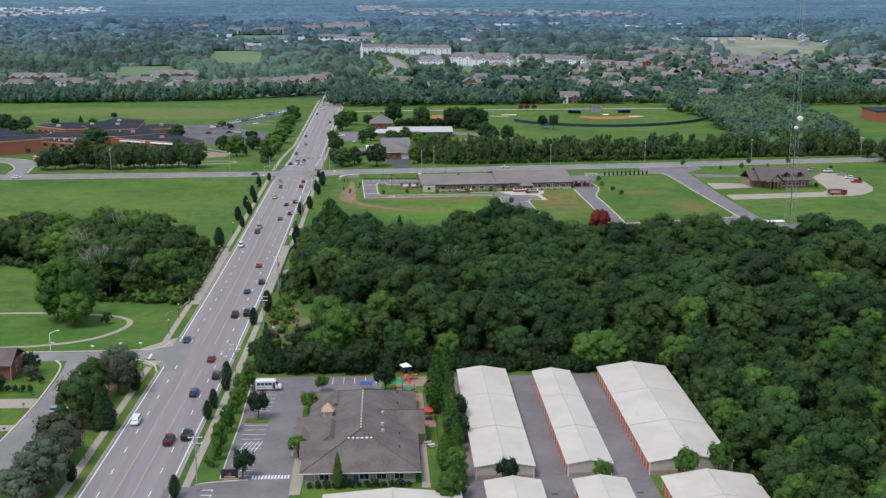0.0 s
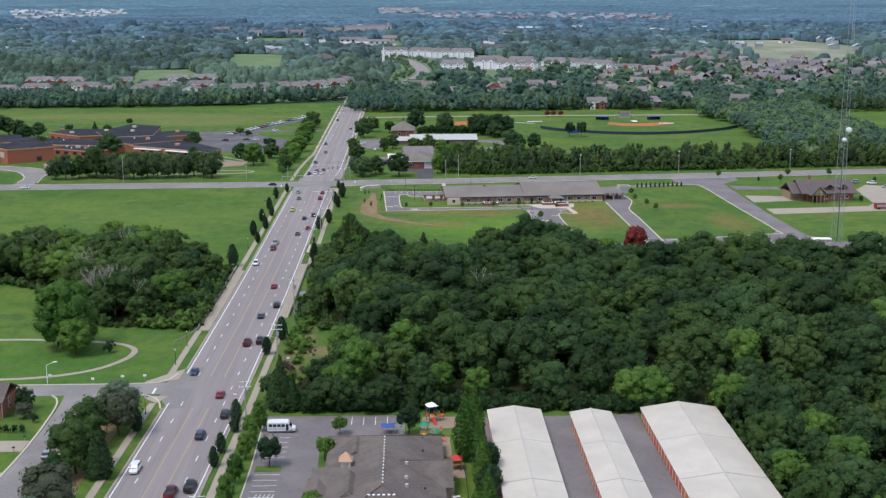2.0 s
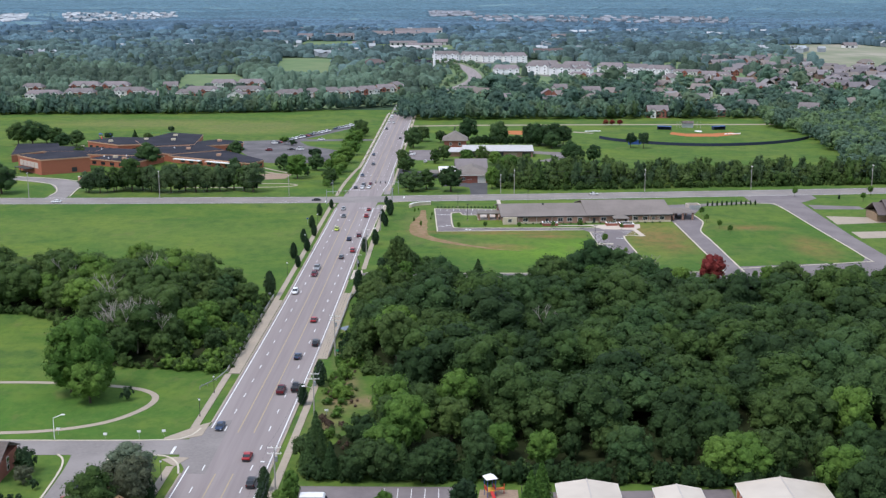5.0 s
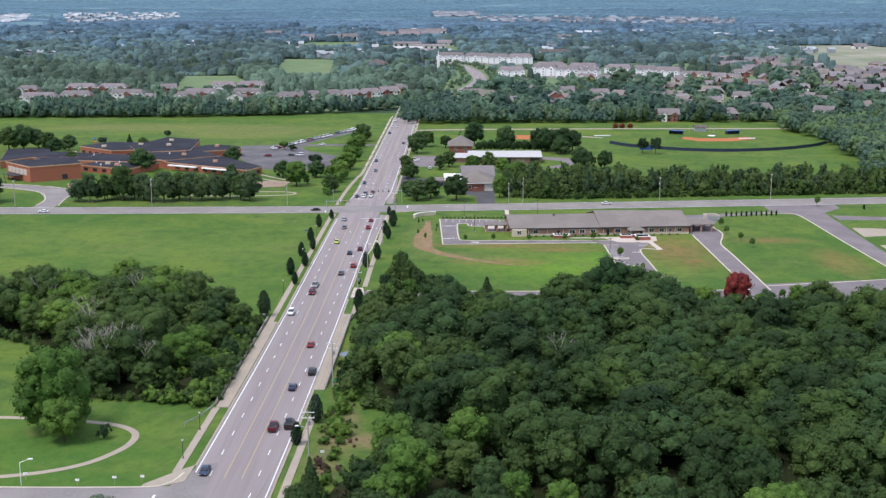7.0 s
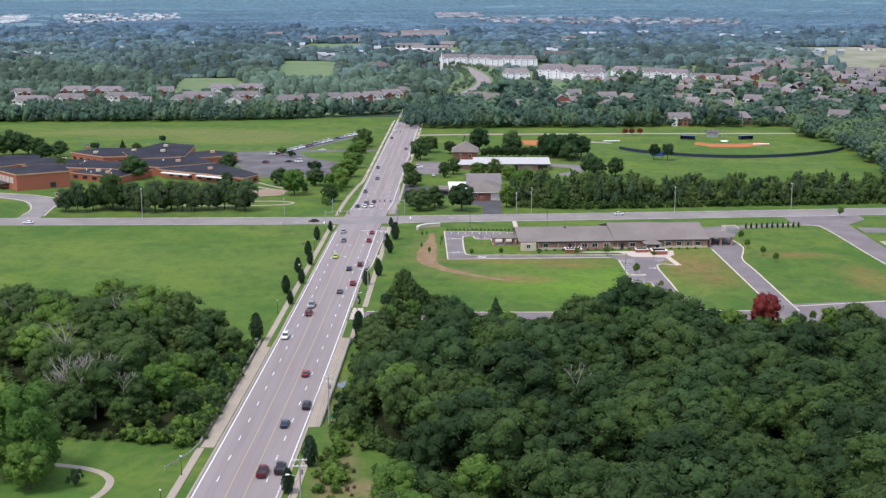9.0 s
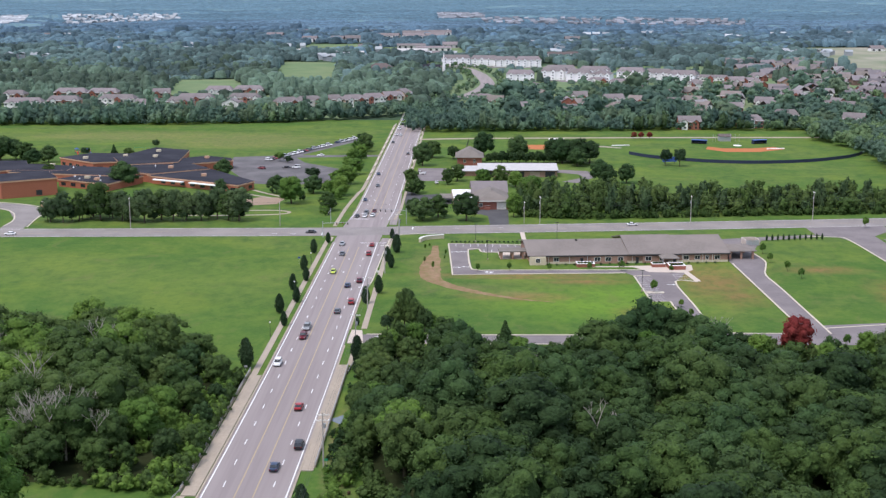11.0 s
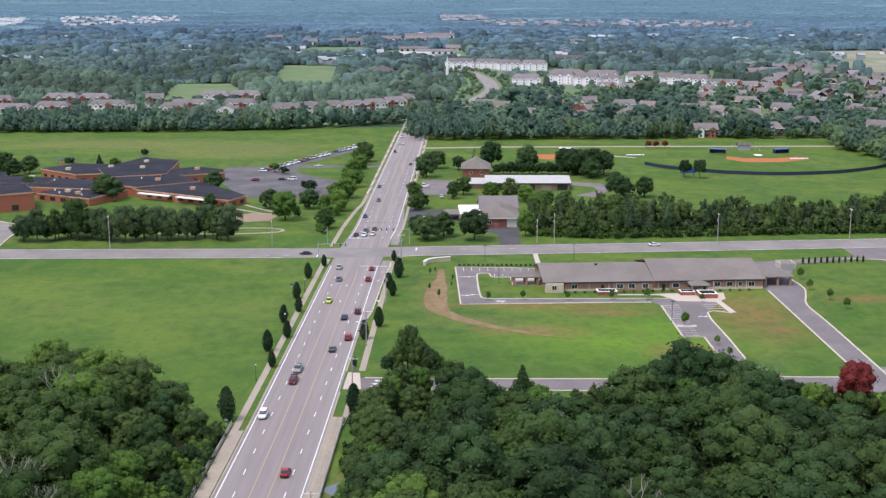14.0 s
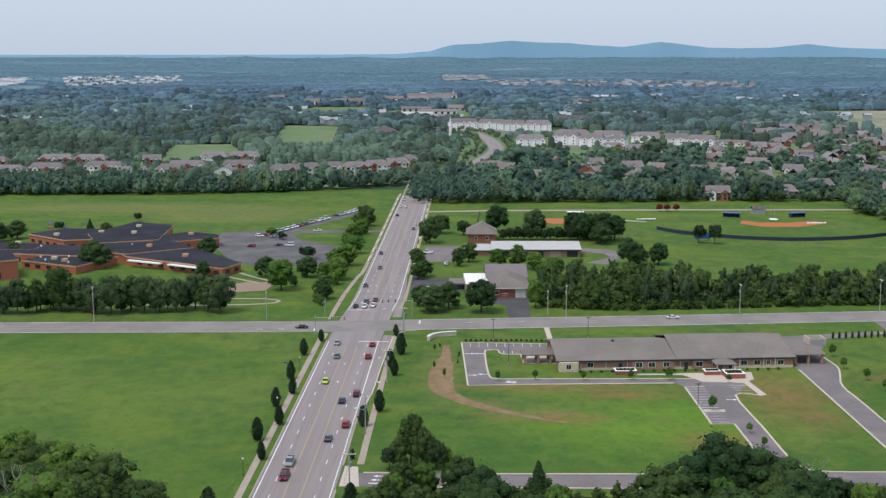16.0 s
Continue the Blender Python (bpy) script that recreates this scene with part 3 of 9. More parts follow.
part("road_surface", ribbon(bmesh.new(), SIDE_DOWN, -4.2, 4.2, 0.062), ASPHALT_SIDE, side)
part("corner_surface", prism(bmesh.new(), [(-10, -300), (-6, -300), (-6, -266), (-10, -268), (-14, -279), (-14, -291)], 0.0, 0.066), ASPHALT_SIDE, side)
part("stop_line", boxed(-16.4, -15.8, -288.5, -284.0, 0.075, 0.08), WHITE_LINE, side)
for line in (smooth_line([(-42, -289.2), (-39.6, -293), (-38.2, -302), (-37.5, -325), (-38.4, -350), (-40.4, -380)], 4), smooth_line([(-29.6, -291), (-29.2, -300), (-28.6, -325), (-29.6, -350), (-31.6, -380)], 4),
             smooth_line([(-29.6, -291), (-22, -289.6), (-17, -290), (-13.5, -294), (-11.8, -300)], 4), smooth_line([(-250, -280.4), (-80, -280.6), (-24, -280.2), (-15, -278), (-12.6, -272)], 4)):
    part("kerb", ribbon(bmesh.new(), line, -0.2, 0.25, 0.0, 0.17), KERB, side)

walks = thing("pavement", 0, 0, 0, 0, "pale concrete footways and kerbs beside the road", "pavement", kind="structure")


def along(y0, y1, d, step=12):
    k = max(2, int((y1 - y0) / step) + 1)
    return [(centre(y0 + (y1 - y0) * i / (k - 1)) + d, y0 + (y1 - y0) * i / (k - 1)) for i in range(k)]


for y0, y1, d in ((-560, -300, -9.7), (-268, 28, -9.7), (-560, -121, 9.7), (-104, -62, 9.7), (92, 560, -9.7), (160, 560, 9.8)):
    part("kerb", ribbon(bmesh.new(), along(y0, y1, d), -0.2, 0.25, 0.0, 0.17), CONCRETE, walks)
part("kerb", ribbon(bmesh.new(), [(9.8, -62), (11.8, -40), (12.7, 10), (13.7, 34), (17, 43), (26, 46)], -0.2, 0.25, 0.0, 0.17), KERB, walks)
for line in (along(-560, -296, -13.0), along(-272, -230, -13.2), along(-150, 34, -12.4), along(-560, -230, 12.2), along(-140, -122, 13.2), along(-103, 34, 14.0)):
    part("footway", ribbon(bmesh.new(), line, -0.9, 0.9, 0.0, 0.12), CONCRETE, walks)
for d0, d1, y0, y1 in ((-13.3, -10.1, -230, -150), (10.0, 12.6, -216, -140)):
    part("bridge_footway", ribbon(bmesh.new(), along(y0, y1, 0), d0, d1, 0.0, 0.2), CONCRETE, walks)
part("footway", ribbon(bmesh.new(), smooth_line([(-12.6, 62), (-12.5, 80), (-11.8, 112), (-9.8, 150), (-8.4, 175), (-8.6, 300), (-8.9, 470)], 4), -0.9, 0.9, 0.0, 0.12), CONCRETE, walks)
part("footway", ribbon(bmesh.new(), along(78, 470, 11.6), -0.6, 0.6, 0.0, 0.12), CONCRETE, walks)
part("corner_ramp", prism(bmesh.new(), [(-13.6, -296), (-11.4, -291), (-15, -290.5), (-17.5, -292)], 0.0, 0.14), CONCRETE, walks)
part("corner_ramp", prism(bmesh.new(), [(-13.2, -270), (-11.0, -268), (-11.4, -277), (-15.5, -279.4), (-20, -279.6), (-20, -278.6)], 0.0, 0.14), CONCRETE, walks)
part("corner_ramp", prism(bmesh.new(), [(-12.8, 32), (-10.5, 30), (-10.5, 38), (-14, 39)], 0.0, 0.14), CONCRETE, walks)
for i in range(11):
    y = 190 + 27 * i
    part("concrete_barrier", boxed(centre(y) - 11.8, centre(y) - 10.9, y, y + 14, 0.0, 0.7), KERB, walks, "pale concrete kerb block beside the road")
for i in range(9):
    y = 200 + 30 * i
    part("concrete_barrier", boxed(centre(y) + 10.6, centre(y) + 11.4, y, y + 12, 0.0, 0.6), KERB, walks, "pale concrete kerb block beside the road")

for line in ([(-149, 58), (-152.3, 83), (-151.8, 98), (-168, 113.2), (-193, 122.2), (-240, 130)], [(-160.2, 60), (-161.2, 75), (-172, 97.8), (-197, 111.8), (-240, 117.5)]):
    part("kerb", ribbon(bmesh.new(), smooth_line(line, 3), -0.3, 0.3, 0.0, 0.17), KERB, walks)

# the bending path in the park and the walks round the school
park = thing("park_path", 0, 0, 0, 0, "narrow pale concrete path looping over a lawn", "path", kind="structure")
LOOP = smooth_line([(-150, -242), (-76, -238), (-54, -239), (-38, -242), (-30.5, -247), (-29, -254), (-32, -262), (-38, -269), (-49, -274), (-64, -276), (-110, -279)], 5)
part("path_surface", ribbon(bmesh.new(), LOOP, -0.9, 0.9, 0.0, 0.06), CONCRETE, park)
for pts in ([(-100, 88), (-70, 87), (-45, 90), (-38, 94), (-40, 99), (-52, 101), (-90, 97)], [(-66, 160), (-56, 148), (-48, 140)], [(-70, 150), (-52, 135)]):
    part("path_surface", ribbon(bmesh.new(), smooth_line(pts, 4), -0.9, 0.9, 0.0, 0.06), CONCRETE, park)

# ---- car parks and drives ----
TURN = 4.6
CT, ST = math.cos(radians(TURN)), math.sin(radians(TURN))


def clinic(u, v):
    """From the long brick building's own axes (u along its front from its west end, v towards the cross road) to the plain's."""
    return (70.0 + u * CT - v * ST, -13.0 + u * ST + v * CT)


lot = thing("clinic_drives", 0, 0, 0, 0, "new grey asphalt drives and stalls edged with pale kerbs", "car park", kind="structure")
part("drive_surface", sheet(bmesh.new(), [(38.5, 25.3), (40.8, -30.4), (62, -28.5), (105, -26.0), (108, -31), (121.4, -39), (128, -20), (112, -21.8), (50.1, -22.4), (48, -19.7), (46.6, 12.4), (51.3, 15.5), (52.3, 9.4), (68, 9.2), (69.5, 22), (60, 24)], 0.045), ASPHALT_LOT, lot)
part("drive_surface", sheet(bmesh.new(), [(106, -27), (128, -25), (121.3, -39.2), (122.7, -99), (124.5, -104), (130, -106.2), (240, -104), (240, -117.5), (10, -118.6), (10, -109.2), (110, -108.6), (114.4, -105), (115.4, -96), (114.9, -67.6), (108.4, -67.9), (107.6, -30.9)], 0.041), ASPHALT_LOT, lot)
part("drive_surface", sheet(bmesh.new(), [(147.8, -9), (150.0, -107), (157.6, -107), (157.0, -50), (156.4, -29), (159.5, -16), (161.8, -6), (161, 12), (170, 34), (196, 42), (196, 47), (150, 36), (148, 20)], 0.037), ASPHALT_LOT, lot)
part("entrance_road", sheet(bmesh.new(), [(196, 46), (204, 41), (207, 35), (211.5, -80), (207.5, -88.5), (150, -98), (150, -108), (212, -109), (232, -109), (221, -90), (219.5, -40), (220.5, 44), (232, 57), (232, 70), (196, 66)], 0.05), ASPHALT_LOT, lot)
for line in (([(69, 23.6), (60, 24.6), (38.5, 25.3), (40.8, -30.4), (62, -28.6), (105, -26.2)], smooth_line([(68, 9.4), (59, 8.9), (52.3, 9.4), (51.0, 15.0), (47.6, 14.6), (46.6, 11), (47.4, -17), (50.1, -22.4), (60, -22.2), (112, -21.0)], 3),
             [(113.6, -30.1), (107.6, -30.9), (108.4, -67.9), (114.8, -67.8), (115.4, -95)], smooth_line([(129.2, -39.6), (121.3, -39.2), (121.9, -70), (122.6, -97), (124.5, -103.5), (130, -106.0), (150, -105.8)], 3)) + ([(150.2, -105.8), (148.3, -9.5)],
             smooth_line([(157.6, -106), (157.0, -50), (156.4, -29), (159.5, -16), (161.8, -5), (160.5, 10)], 3), [(44, -109.3), (110, -108.3)], [(26, -118.8), (92, -118.6)], smooth_line([(157.6, -100), (207, -88.4), (211.4, -82), (209, -20), (207, 35), (203, 41.5), (190, 43)], 3))):
    part("kerb", ribbon(bmesh.new(), line, -0.28, 0.28, 0.0, 0.17), KERB, lot)
for i in range(9):
    x = 41.5 + 3.05 * i
    part("stall_line", boxed(x, x + 0.16, 19.6, 24.8, 0.05, 0.056), WHITE_LINE, lot)
for i in range(6):
    part("stall_line", boxed(53.0 + 3.0 * i, 53.16 + 3.0 * i, 10.0, 14.0, 0.05, 0.056), WHITE_LINE, lot)
for i in range(13):
    y = -33.0 - 2.75 * i
    if i != 8:
        part("stall_line", boxed(107.9, 113.6, y, y + 0.16, 0.05, 0.056), WHITE_LINE, lot)
for i in range(4):
    y = -28.5 - 2.75 * i
    part("stall_line", boxed(122.0, 127.6, y, y + 0.16, 0.05, 0.056), WHITE_LINE, lot)
part("island", prism(bmesh.new(), [(108.6, -56.6), (114.6, -56.6), (114.8, -54.4), (108.6, -54.4)], 0.0, 0.18), KERB, lot)
part("crossing_pad", prism(bmesh.new(), [(10.3, -104.5), (13.6, -105.0), (15.0, -118.6), (10.3, -118.7)], 0.0, 0.15), CONCRETE_NEW, lot)


def drive_arrow(x, y, way):
    """A painted turn arrow lying along the drive."""
    bm = sheet(bmesh.new(), [(x - 1.6 * way, y - 0.22), (x + 0.6 * way, y - 0.22), (x + 0.6 * way, y - 0.75), (x + 1.9 * way, y), (x + 0.6 * way, y + 0.75), (x + 0.6 * way, y + 0.22), (x - 1.6 * way, y + 0.22)][::way], 0.056)
    return part("lane_arrow", bm, WHITE_LINE, lot)


drive_arrow(19.6, -111.4, -1)
drive_arrow(19.2, -114.0, -1)
part("lane_mark", boxed(17, 21.0, -116.6, -116.0, 0.05, 0.056), WHITE_LINE, lot)
part("kerb", ribbon(bmesh.new(), [(15.2, -109.0), (27, -109.2)], -0.28, 0.28, 0.0, 0.17), KERB, lot)
for x, y, way in ((41.3, 9.6, 1), (44.7, 9.7, -1), (42.1, -18, 1), (45.8, -17, -1), (54.2, -26.6, 1), (54.4, -25.2, -1), (119.0, -44, 1)):
    drive_arrow(x, y, way)
part("walkway", ribbon(bmesh.new(), [(126.5, -15), (129.6, -39)], -1.1, 1.1, 0.0, 0.13), CONCRETE_NEW, lot)
part("walkway", ribbon(bmesh.new(), [(70.3, 27.0), (70.1, 49.5)], -0.95, 0.95, 0.0, 0.1), CONCRETE_NEW, lot)
part("walkway", ribbon(bmesh.new(), [(92, -16.1), (118, -15.6)], -0.7, 0.7, 0.0, 0.1), CONCRETE_NEW, lot)
part("patio", prism(bmesh.new(), [(58.5, 8.6), (59.1, -3.3), (70, -3.0), (69, 9.0)], 0.0, 0.12), CONCRETE_NEW, lot)
part("forecourt", prism(bmesh.new(), [(108, -14.6), (132, -12.6), (131, -21), (127, -25.5), (114, -24.5), (112, -20.5)], 0.0, 0.11), CONCRETE_NEW, lot)

yard = thing("daycare_car_park", 0, 0, 0, 0, "grey asphalt car park with white stall lines", "car park", kind="structure")
part("lot_surface", sheet(bmesh.new(), [(15.6, -375.6), (11.5, -377.4), (9.5, -379), (9.5, -396), (31, -396), (31, -355), (30.5, -330), (30.5, -322), (50, -322), (50, -306.5), (15.5, -306.5), (16, -340)], 0.045), ASPHALT_LOT, yard)
part("drive_mouth", sheet(bmesh.new(), [(4.6, -379.6), (9.6, -378.8), (9.6, -396), (4.2, -396)], 0.128), ASPHALT_LOT, yard)
for i in range(6):
    part("stall_line", boxed(17.2, 22.6, -343.0 - 3.0 * i, -342.84 - 3.0 * i, 0.05, 0.056), WHITE_LINE, yard)
    part("stall_line", boxed(18.0, 22.8, -318.0 - 3.0 * i, -317.84 - 3.0 * i, 0.05, 0.056), WHITE_LINE, yard)
for i in range(5):
    part("stall_line", boxed(17.0, 22.0, -361.5 - 3.0 * i, -361.34 - 3.0 * i, 0.05, 0.056), WHITE_LINE, yard)
for i in range(6):
    part("stall_line", boxed(34.0 + 2.9 * i, 34.16 + 2.9 * i, -313, -307.5, 0.05, 0.056), WHITE_LINE, yard)
for i in range(12):
    part("crosswalk_bar", boxed(22.2 + 0.70 * i, 22.62 + 0.70 * i, -375.4, -373.4, 0.05, 0.056), WHITE_LINE, yard)
part("planted_island", prism(bmesh.new(), [(17, -341.2), (22.6, -341.2), (22.6, -338.4), (17, -338.4)], 0.0, 0.16), GRASS, yard)
for i in range(5):
    part("hatch_bar", ribbon(bmesh.new(), [(17.6 + 0.9 * i, -359.6), (18.9 + 0.9 * i, -353.4)], -0.09, 0.09, 0.05, 0.056), WHITE_LINE, yard)
for y in (-380.6, -383.2):
    part("lane_arrow", arrow(bmesh.new(), 0, 0, 0, 1), WHITE_LINE, yard).matrix_basis = pose(12.6, y, 0.056, 0, 0, -90)
part("kerb", ribbon(bmesh.new(), [(10.6, -377.9), (13.0, -376.9), (17.0, -376.3), (21.6, -375.9)], -0.15, 0.15, 0.0, 0.17), KERB, yard)
part("kerb", ribbon(bmesh.new(), [(15.4, -306), (15.9, -340), (15.5, -374.6), (17, -375.8), (20.6, -375.9), (21.6, -375.2)], -0.15, 0.15, 0.0, 0.17), KERB, yard)
part("walkway", prism(bmesh.new(), [(30.9, -384), (33.2, -384), (33.4, -376), (32.2, -352), (30.6, -352)], 0.0, 0.14), CONCRETE, yard)
part("walkway", prism(bmesh.new(), [(58.8, -381.5), (60.6, -381.5), (60.4, -352), (59.0, -352)], 0.0, 0.14), CONCRETE, yard)
part("play_surface", prism(bmesh.new(), [(53.5, -316), (62.5, -316), (62.5, -308), (54.5, -308)], 0.0, 0.1), MULCH, yard)
part("play_surface", prism(bmesh.new(), [(53, -334), (60.8, -334), (60.6, -321.5), (53, -321.5)], 0.0, 0.1), MULCH, yard)
part("play_surface", prism(bmesh.new(), [(58.6, -346), (63.4, -346), (62.8, -338.5), (58.6, -338.5)], 0.0, 0.1), MULCH, yard)
part("lot_surface", sheet(bmesh.new(), [(68, -309), (108, -307), (108.5, -440), (66, -440)], 0.04), ASPHALT_LOT, yard)

drives = thing("farther_car_parks", 0, 0, 0, 0, "asphalt and concrete yards beside the school, house and station", "car park", kind="structure")
for poly, m, z in (((([(-94, 236), (-72, 182), (-52, 176), (-25, 184), (-28, 236), (-52, 262), (-60, 284), (-9, 290), (-9, 297), (-64, 296), (-100, 286)], ASPHALT_OLD, 0.05),
                   ([(-80, 262), (-70, 268), (-27, 372), (-24, 392), (-32, 392), (-46, 350)], ASPHALT_OLD, 0.055),
                   ([(-160, 50), (-149, 49), (-152.5, 83), (-152, 98), (-168, 113), (-193, 122), (-260, 132), (-260, 120), (-197, 112), (-172, 98), (-161, 75)], ASPHALT_SIDE, 0.05)) + (([(14, 160), (22, 146), (38, 150), (40, 122), (30, 112), (16, 116)], ASPHALT_DARK, 0.05), ([(18, 240), (36, 240), (36, 192), (18, 192)], ASPHALT_LOT, 0.05),
                   ([(42, 98), (54, 105), (66, 105), (65, 66), (56.5, 66), (56, 88), (53, 92), (42, 93)], ASPHALT_DARK, 0.05))) + (([(98, 236), (116, 230), (121, 214), (108, 186), (98, 190), (112, 206), (110, 218), (98, 224)], ASPHALT_LOT, 0.05),
                   ([(221, -12), (222, 8), (252, 4), (252, -6)], CONCRETE, 0.05), ([(222, -43), (222, -29), (250, -26), (274, -23), (279, -16), (282, 6), (285, 24), (296, 40), (306, 34), (308, 12), (305, -10), (300, -22), (292, -31), (284, -35.5), (274, -36)], CONCRETE, 0.05),
                   ([(222, 26), (222, 38), (246, 34), (246, 26)], ASPHALT_LOT, 0.05), ([(-60, -328), (-38, -328), (-38, -321), (-60, -321)], CONCRETE, 0.05), ([(-60, -344), (-38, -344), (-38, -340), (-60, -340)], CONCRETE, 0.05))):
    part("yard_surface", sheet(bmesh.new(), poly, z), m, drives)
part("yard_surface", ribbon(bmesh.new(), [(12, 379), (60, 386), (180, 392), (330, 396)], -3, 3, 0.05), CONCRETE, drives)
part("yard_surface", ribbon(bmesh.new(), [(330, 230), (312, 330), (360, 420)], -4, 4, 0.05), ASPHALT_SIDE, drives)

soil = thing("bare_ground", 0, 0, 0, 0, "bare reddish soil tracks, clay infields and leaf litter", "soil", kind="structure")
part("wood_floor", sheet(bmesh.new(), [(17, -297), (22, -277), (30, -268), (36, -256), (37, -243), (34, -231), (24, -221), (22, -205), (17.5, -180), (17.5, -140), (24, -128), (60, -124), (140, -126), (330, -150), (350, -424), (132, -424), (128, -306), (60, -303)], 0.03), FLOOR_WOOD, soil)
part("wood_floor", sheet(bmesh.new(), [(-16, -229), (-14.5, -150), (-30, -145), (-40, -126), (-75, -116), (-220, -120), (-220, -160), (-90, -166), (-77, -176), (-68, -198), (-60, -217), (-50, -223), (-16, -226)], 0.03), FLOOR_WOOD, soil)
part("clay_infield", sheet(bmesh.new(), [(200 + 4, 330), (214, 316), (236, 316), (256, 330), (252, 342), (236, 334), (216, 334), (208, 343)], 0.04), CLAY, soil)
part("clay_infield", sheet(bmesh.new(), [(83, 330), (92, 326), (104, 326), (110, 336), (106, 350), (86, 350)], 0.04), CLAY, soil)
part("mound", prism(bmesh.new(), [(229 + 3 * math.cos(i), 349 + 4 * math.sin(i)) for i in (0, 1, 2, 3, 4, 5)], 0.0, 0.12), ROOF_WHITE, soil)
part("bullpen", prism(bmesh.new(), [(136, 345), (150, 336), (148, 333), (134, 340)], 0.0, 0.08), CONCRETE, soil)
part("sand_pit", sheet(bmesh.new(), [(-66, 112), (-47, 118), (-45, 136), (-58, 138), (-70, 126)], 0.04), MULCH, soil)
part("quarry_floor", sheet(bmesh.new(), [(600, 1620), (660, 1730), (790, 1745), (830, 1500), (745, 1280), (690, 1120), (540, 1040), (545, 1180), (575, 1330)], 0.3), PALE_SOIL, soil)
part("mulch_bed", ribbon(bmesh.new(), along(-384, -304, -20.5), -4.0, 3.4, 0.02), SOIL, soil)
# dark sheets below the far woods, so the gaps look shaded
part("far_wood_floor", ribbon(bmesh.new(), [(0, y) for y in (505, 900, 1400, 1890)], -1500, 1500, 0.03), GAP_SHADE_FAR, soil)
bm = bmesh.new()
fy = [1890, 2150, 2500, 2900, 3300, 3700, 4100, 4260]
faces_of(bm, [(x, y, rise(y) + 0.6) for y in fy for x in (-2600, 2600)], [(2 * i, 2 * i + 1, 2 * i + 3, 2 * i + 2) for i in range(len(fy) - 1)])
part("far_wood_floor", bm, GAP_SHADE_FAR, soil)
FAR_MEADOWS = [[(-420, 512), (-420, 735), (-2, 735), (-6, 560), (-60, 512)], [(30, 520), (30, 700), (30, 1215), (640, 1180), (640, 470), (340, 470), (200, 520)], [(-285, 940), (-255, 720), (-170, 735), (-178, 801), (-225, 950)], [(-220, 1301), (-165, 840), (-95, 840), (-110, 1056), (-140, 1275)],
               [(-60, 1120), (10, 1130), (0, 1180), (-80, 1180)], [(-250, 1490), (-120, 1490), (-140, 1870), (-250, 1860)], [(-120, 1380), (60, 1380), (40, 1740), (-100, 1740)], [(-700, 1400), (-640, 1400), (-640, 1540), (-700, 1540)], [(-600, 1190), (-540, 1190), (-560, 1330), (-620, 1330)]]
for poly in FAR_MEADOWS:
    part("far_meadow", sheet(bmesh.new(), poly, 0.07), GRASS_HAZED, soil)
solid("water", ribbon(bmesh.new(), smooth_line([(14, -186), (18, -182), (21, -178), (23, -174)], 4), -3, 3, 0.05), WATER, "still grey creek beneath overgrown banks", "creek", kind="structure")


# ---- buildings ----
def inside(x, y, poly):
    hit, n = False, len(poly)
    for i in range(n):
        (ax, ay), (bx, by) = poly[i], poly[(i + 1) % n]
        if (ay > y) != (by > y) and x < (bx - ax) * (y - ay) / (by - ay) + ax:
            hit = not hit
    return hit


def gable_roof(bm, x0, x1, y0, y1, z0, z1, along_x=True, over=0.5, thick=0.25):
    """A pitched roof with some thickness, closed at its gable ends."""
    if along_x:
        a, b, m = y0 - over, y1 + over, (y0 + y1) / 2
        ring = [(a, z0), (m, z1), (b, z0), (b, z0 - thick), (m, z1 - thick), (a, z0 - thick)]
        v = [(x, y, z) for x in (x0 - over, x1 + over) for y, z in ring]
    else:
        a, b, m = x0 - over, x1 + over, (x0 + x1) / 2
        ring = [(a, z0), (m, z1), (b, z0), (b, z0 - thick), (m, z1 - thick), (a, z0 - thick)]
        v = [(x, y, z) for y in (y0 - over, y1 + over) for x, z in ring]
    f = [(i, (i + 1) % 6, 6 + (i + 1) % 6, 6 + i) for i in range(6)] + [(0, 1, 4, 5), (1, 2, 3, 4), (6, 7, 10, 11), (7, 8, 9, 10)]
    faces_of(bm, v, f)
    return bm


def hip_roof(bm, x0, x1, y0, y1, z0, z1, run=None, thick=0.25):
    w, d = x1 - x0, y1 - y0
    run = run or min(w, d) / 2
    if w >= d:
        top = [(x0 + run, (y0 + y1) / 2, z1), (x1 - run, (y0 + y1) / 2, z1)]
        quads = [(4, 5, 9, 8), (5, 6, 9), (6, 7, 8, 9), (7, 4, 8)]
    else:
        top = [((x0 + x1) / 2, y0 + run, z1), ((x0 + x1) / 2, y1 - run, z1)]
        quads = [(4, 5, 8), (5, 6, 9, 8), (6, 7, 9), (7, 4, 8, 9)]
    v = [(x, y, z) for z in (z0 - thick, z0) for x, y in ((x0, y0), (x1, y0), (x1, y1), (x0, y1))] + top
    faces_of(bm, v, quads + [(3, 2, 1, 0), (0, 1, 5, 4), (1, 2, 6, 5), (2, 3, 7, 6), (3, 0, 4, 7)])
    return bm


def wall_gable(bm, x0, x1, y, z0, z1, t=0.3):
    """A triangular wall below a pitched roof that faces along y."""
    faces_of(bm, [(x0, y, z0), (x1, y, z0), ((x0 + x1) / 2, y, z1), (x0, y + t, z0), (x1, y + t, z0), ((x0 + x1) / 2, y + t, z1)],
             [(0, 1, 2), (3, 5, 4), (0, 3, 4, 1), (1, 4, 5, 2), (2, 5, 3, 0)])
    return bm


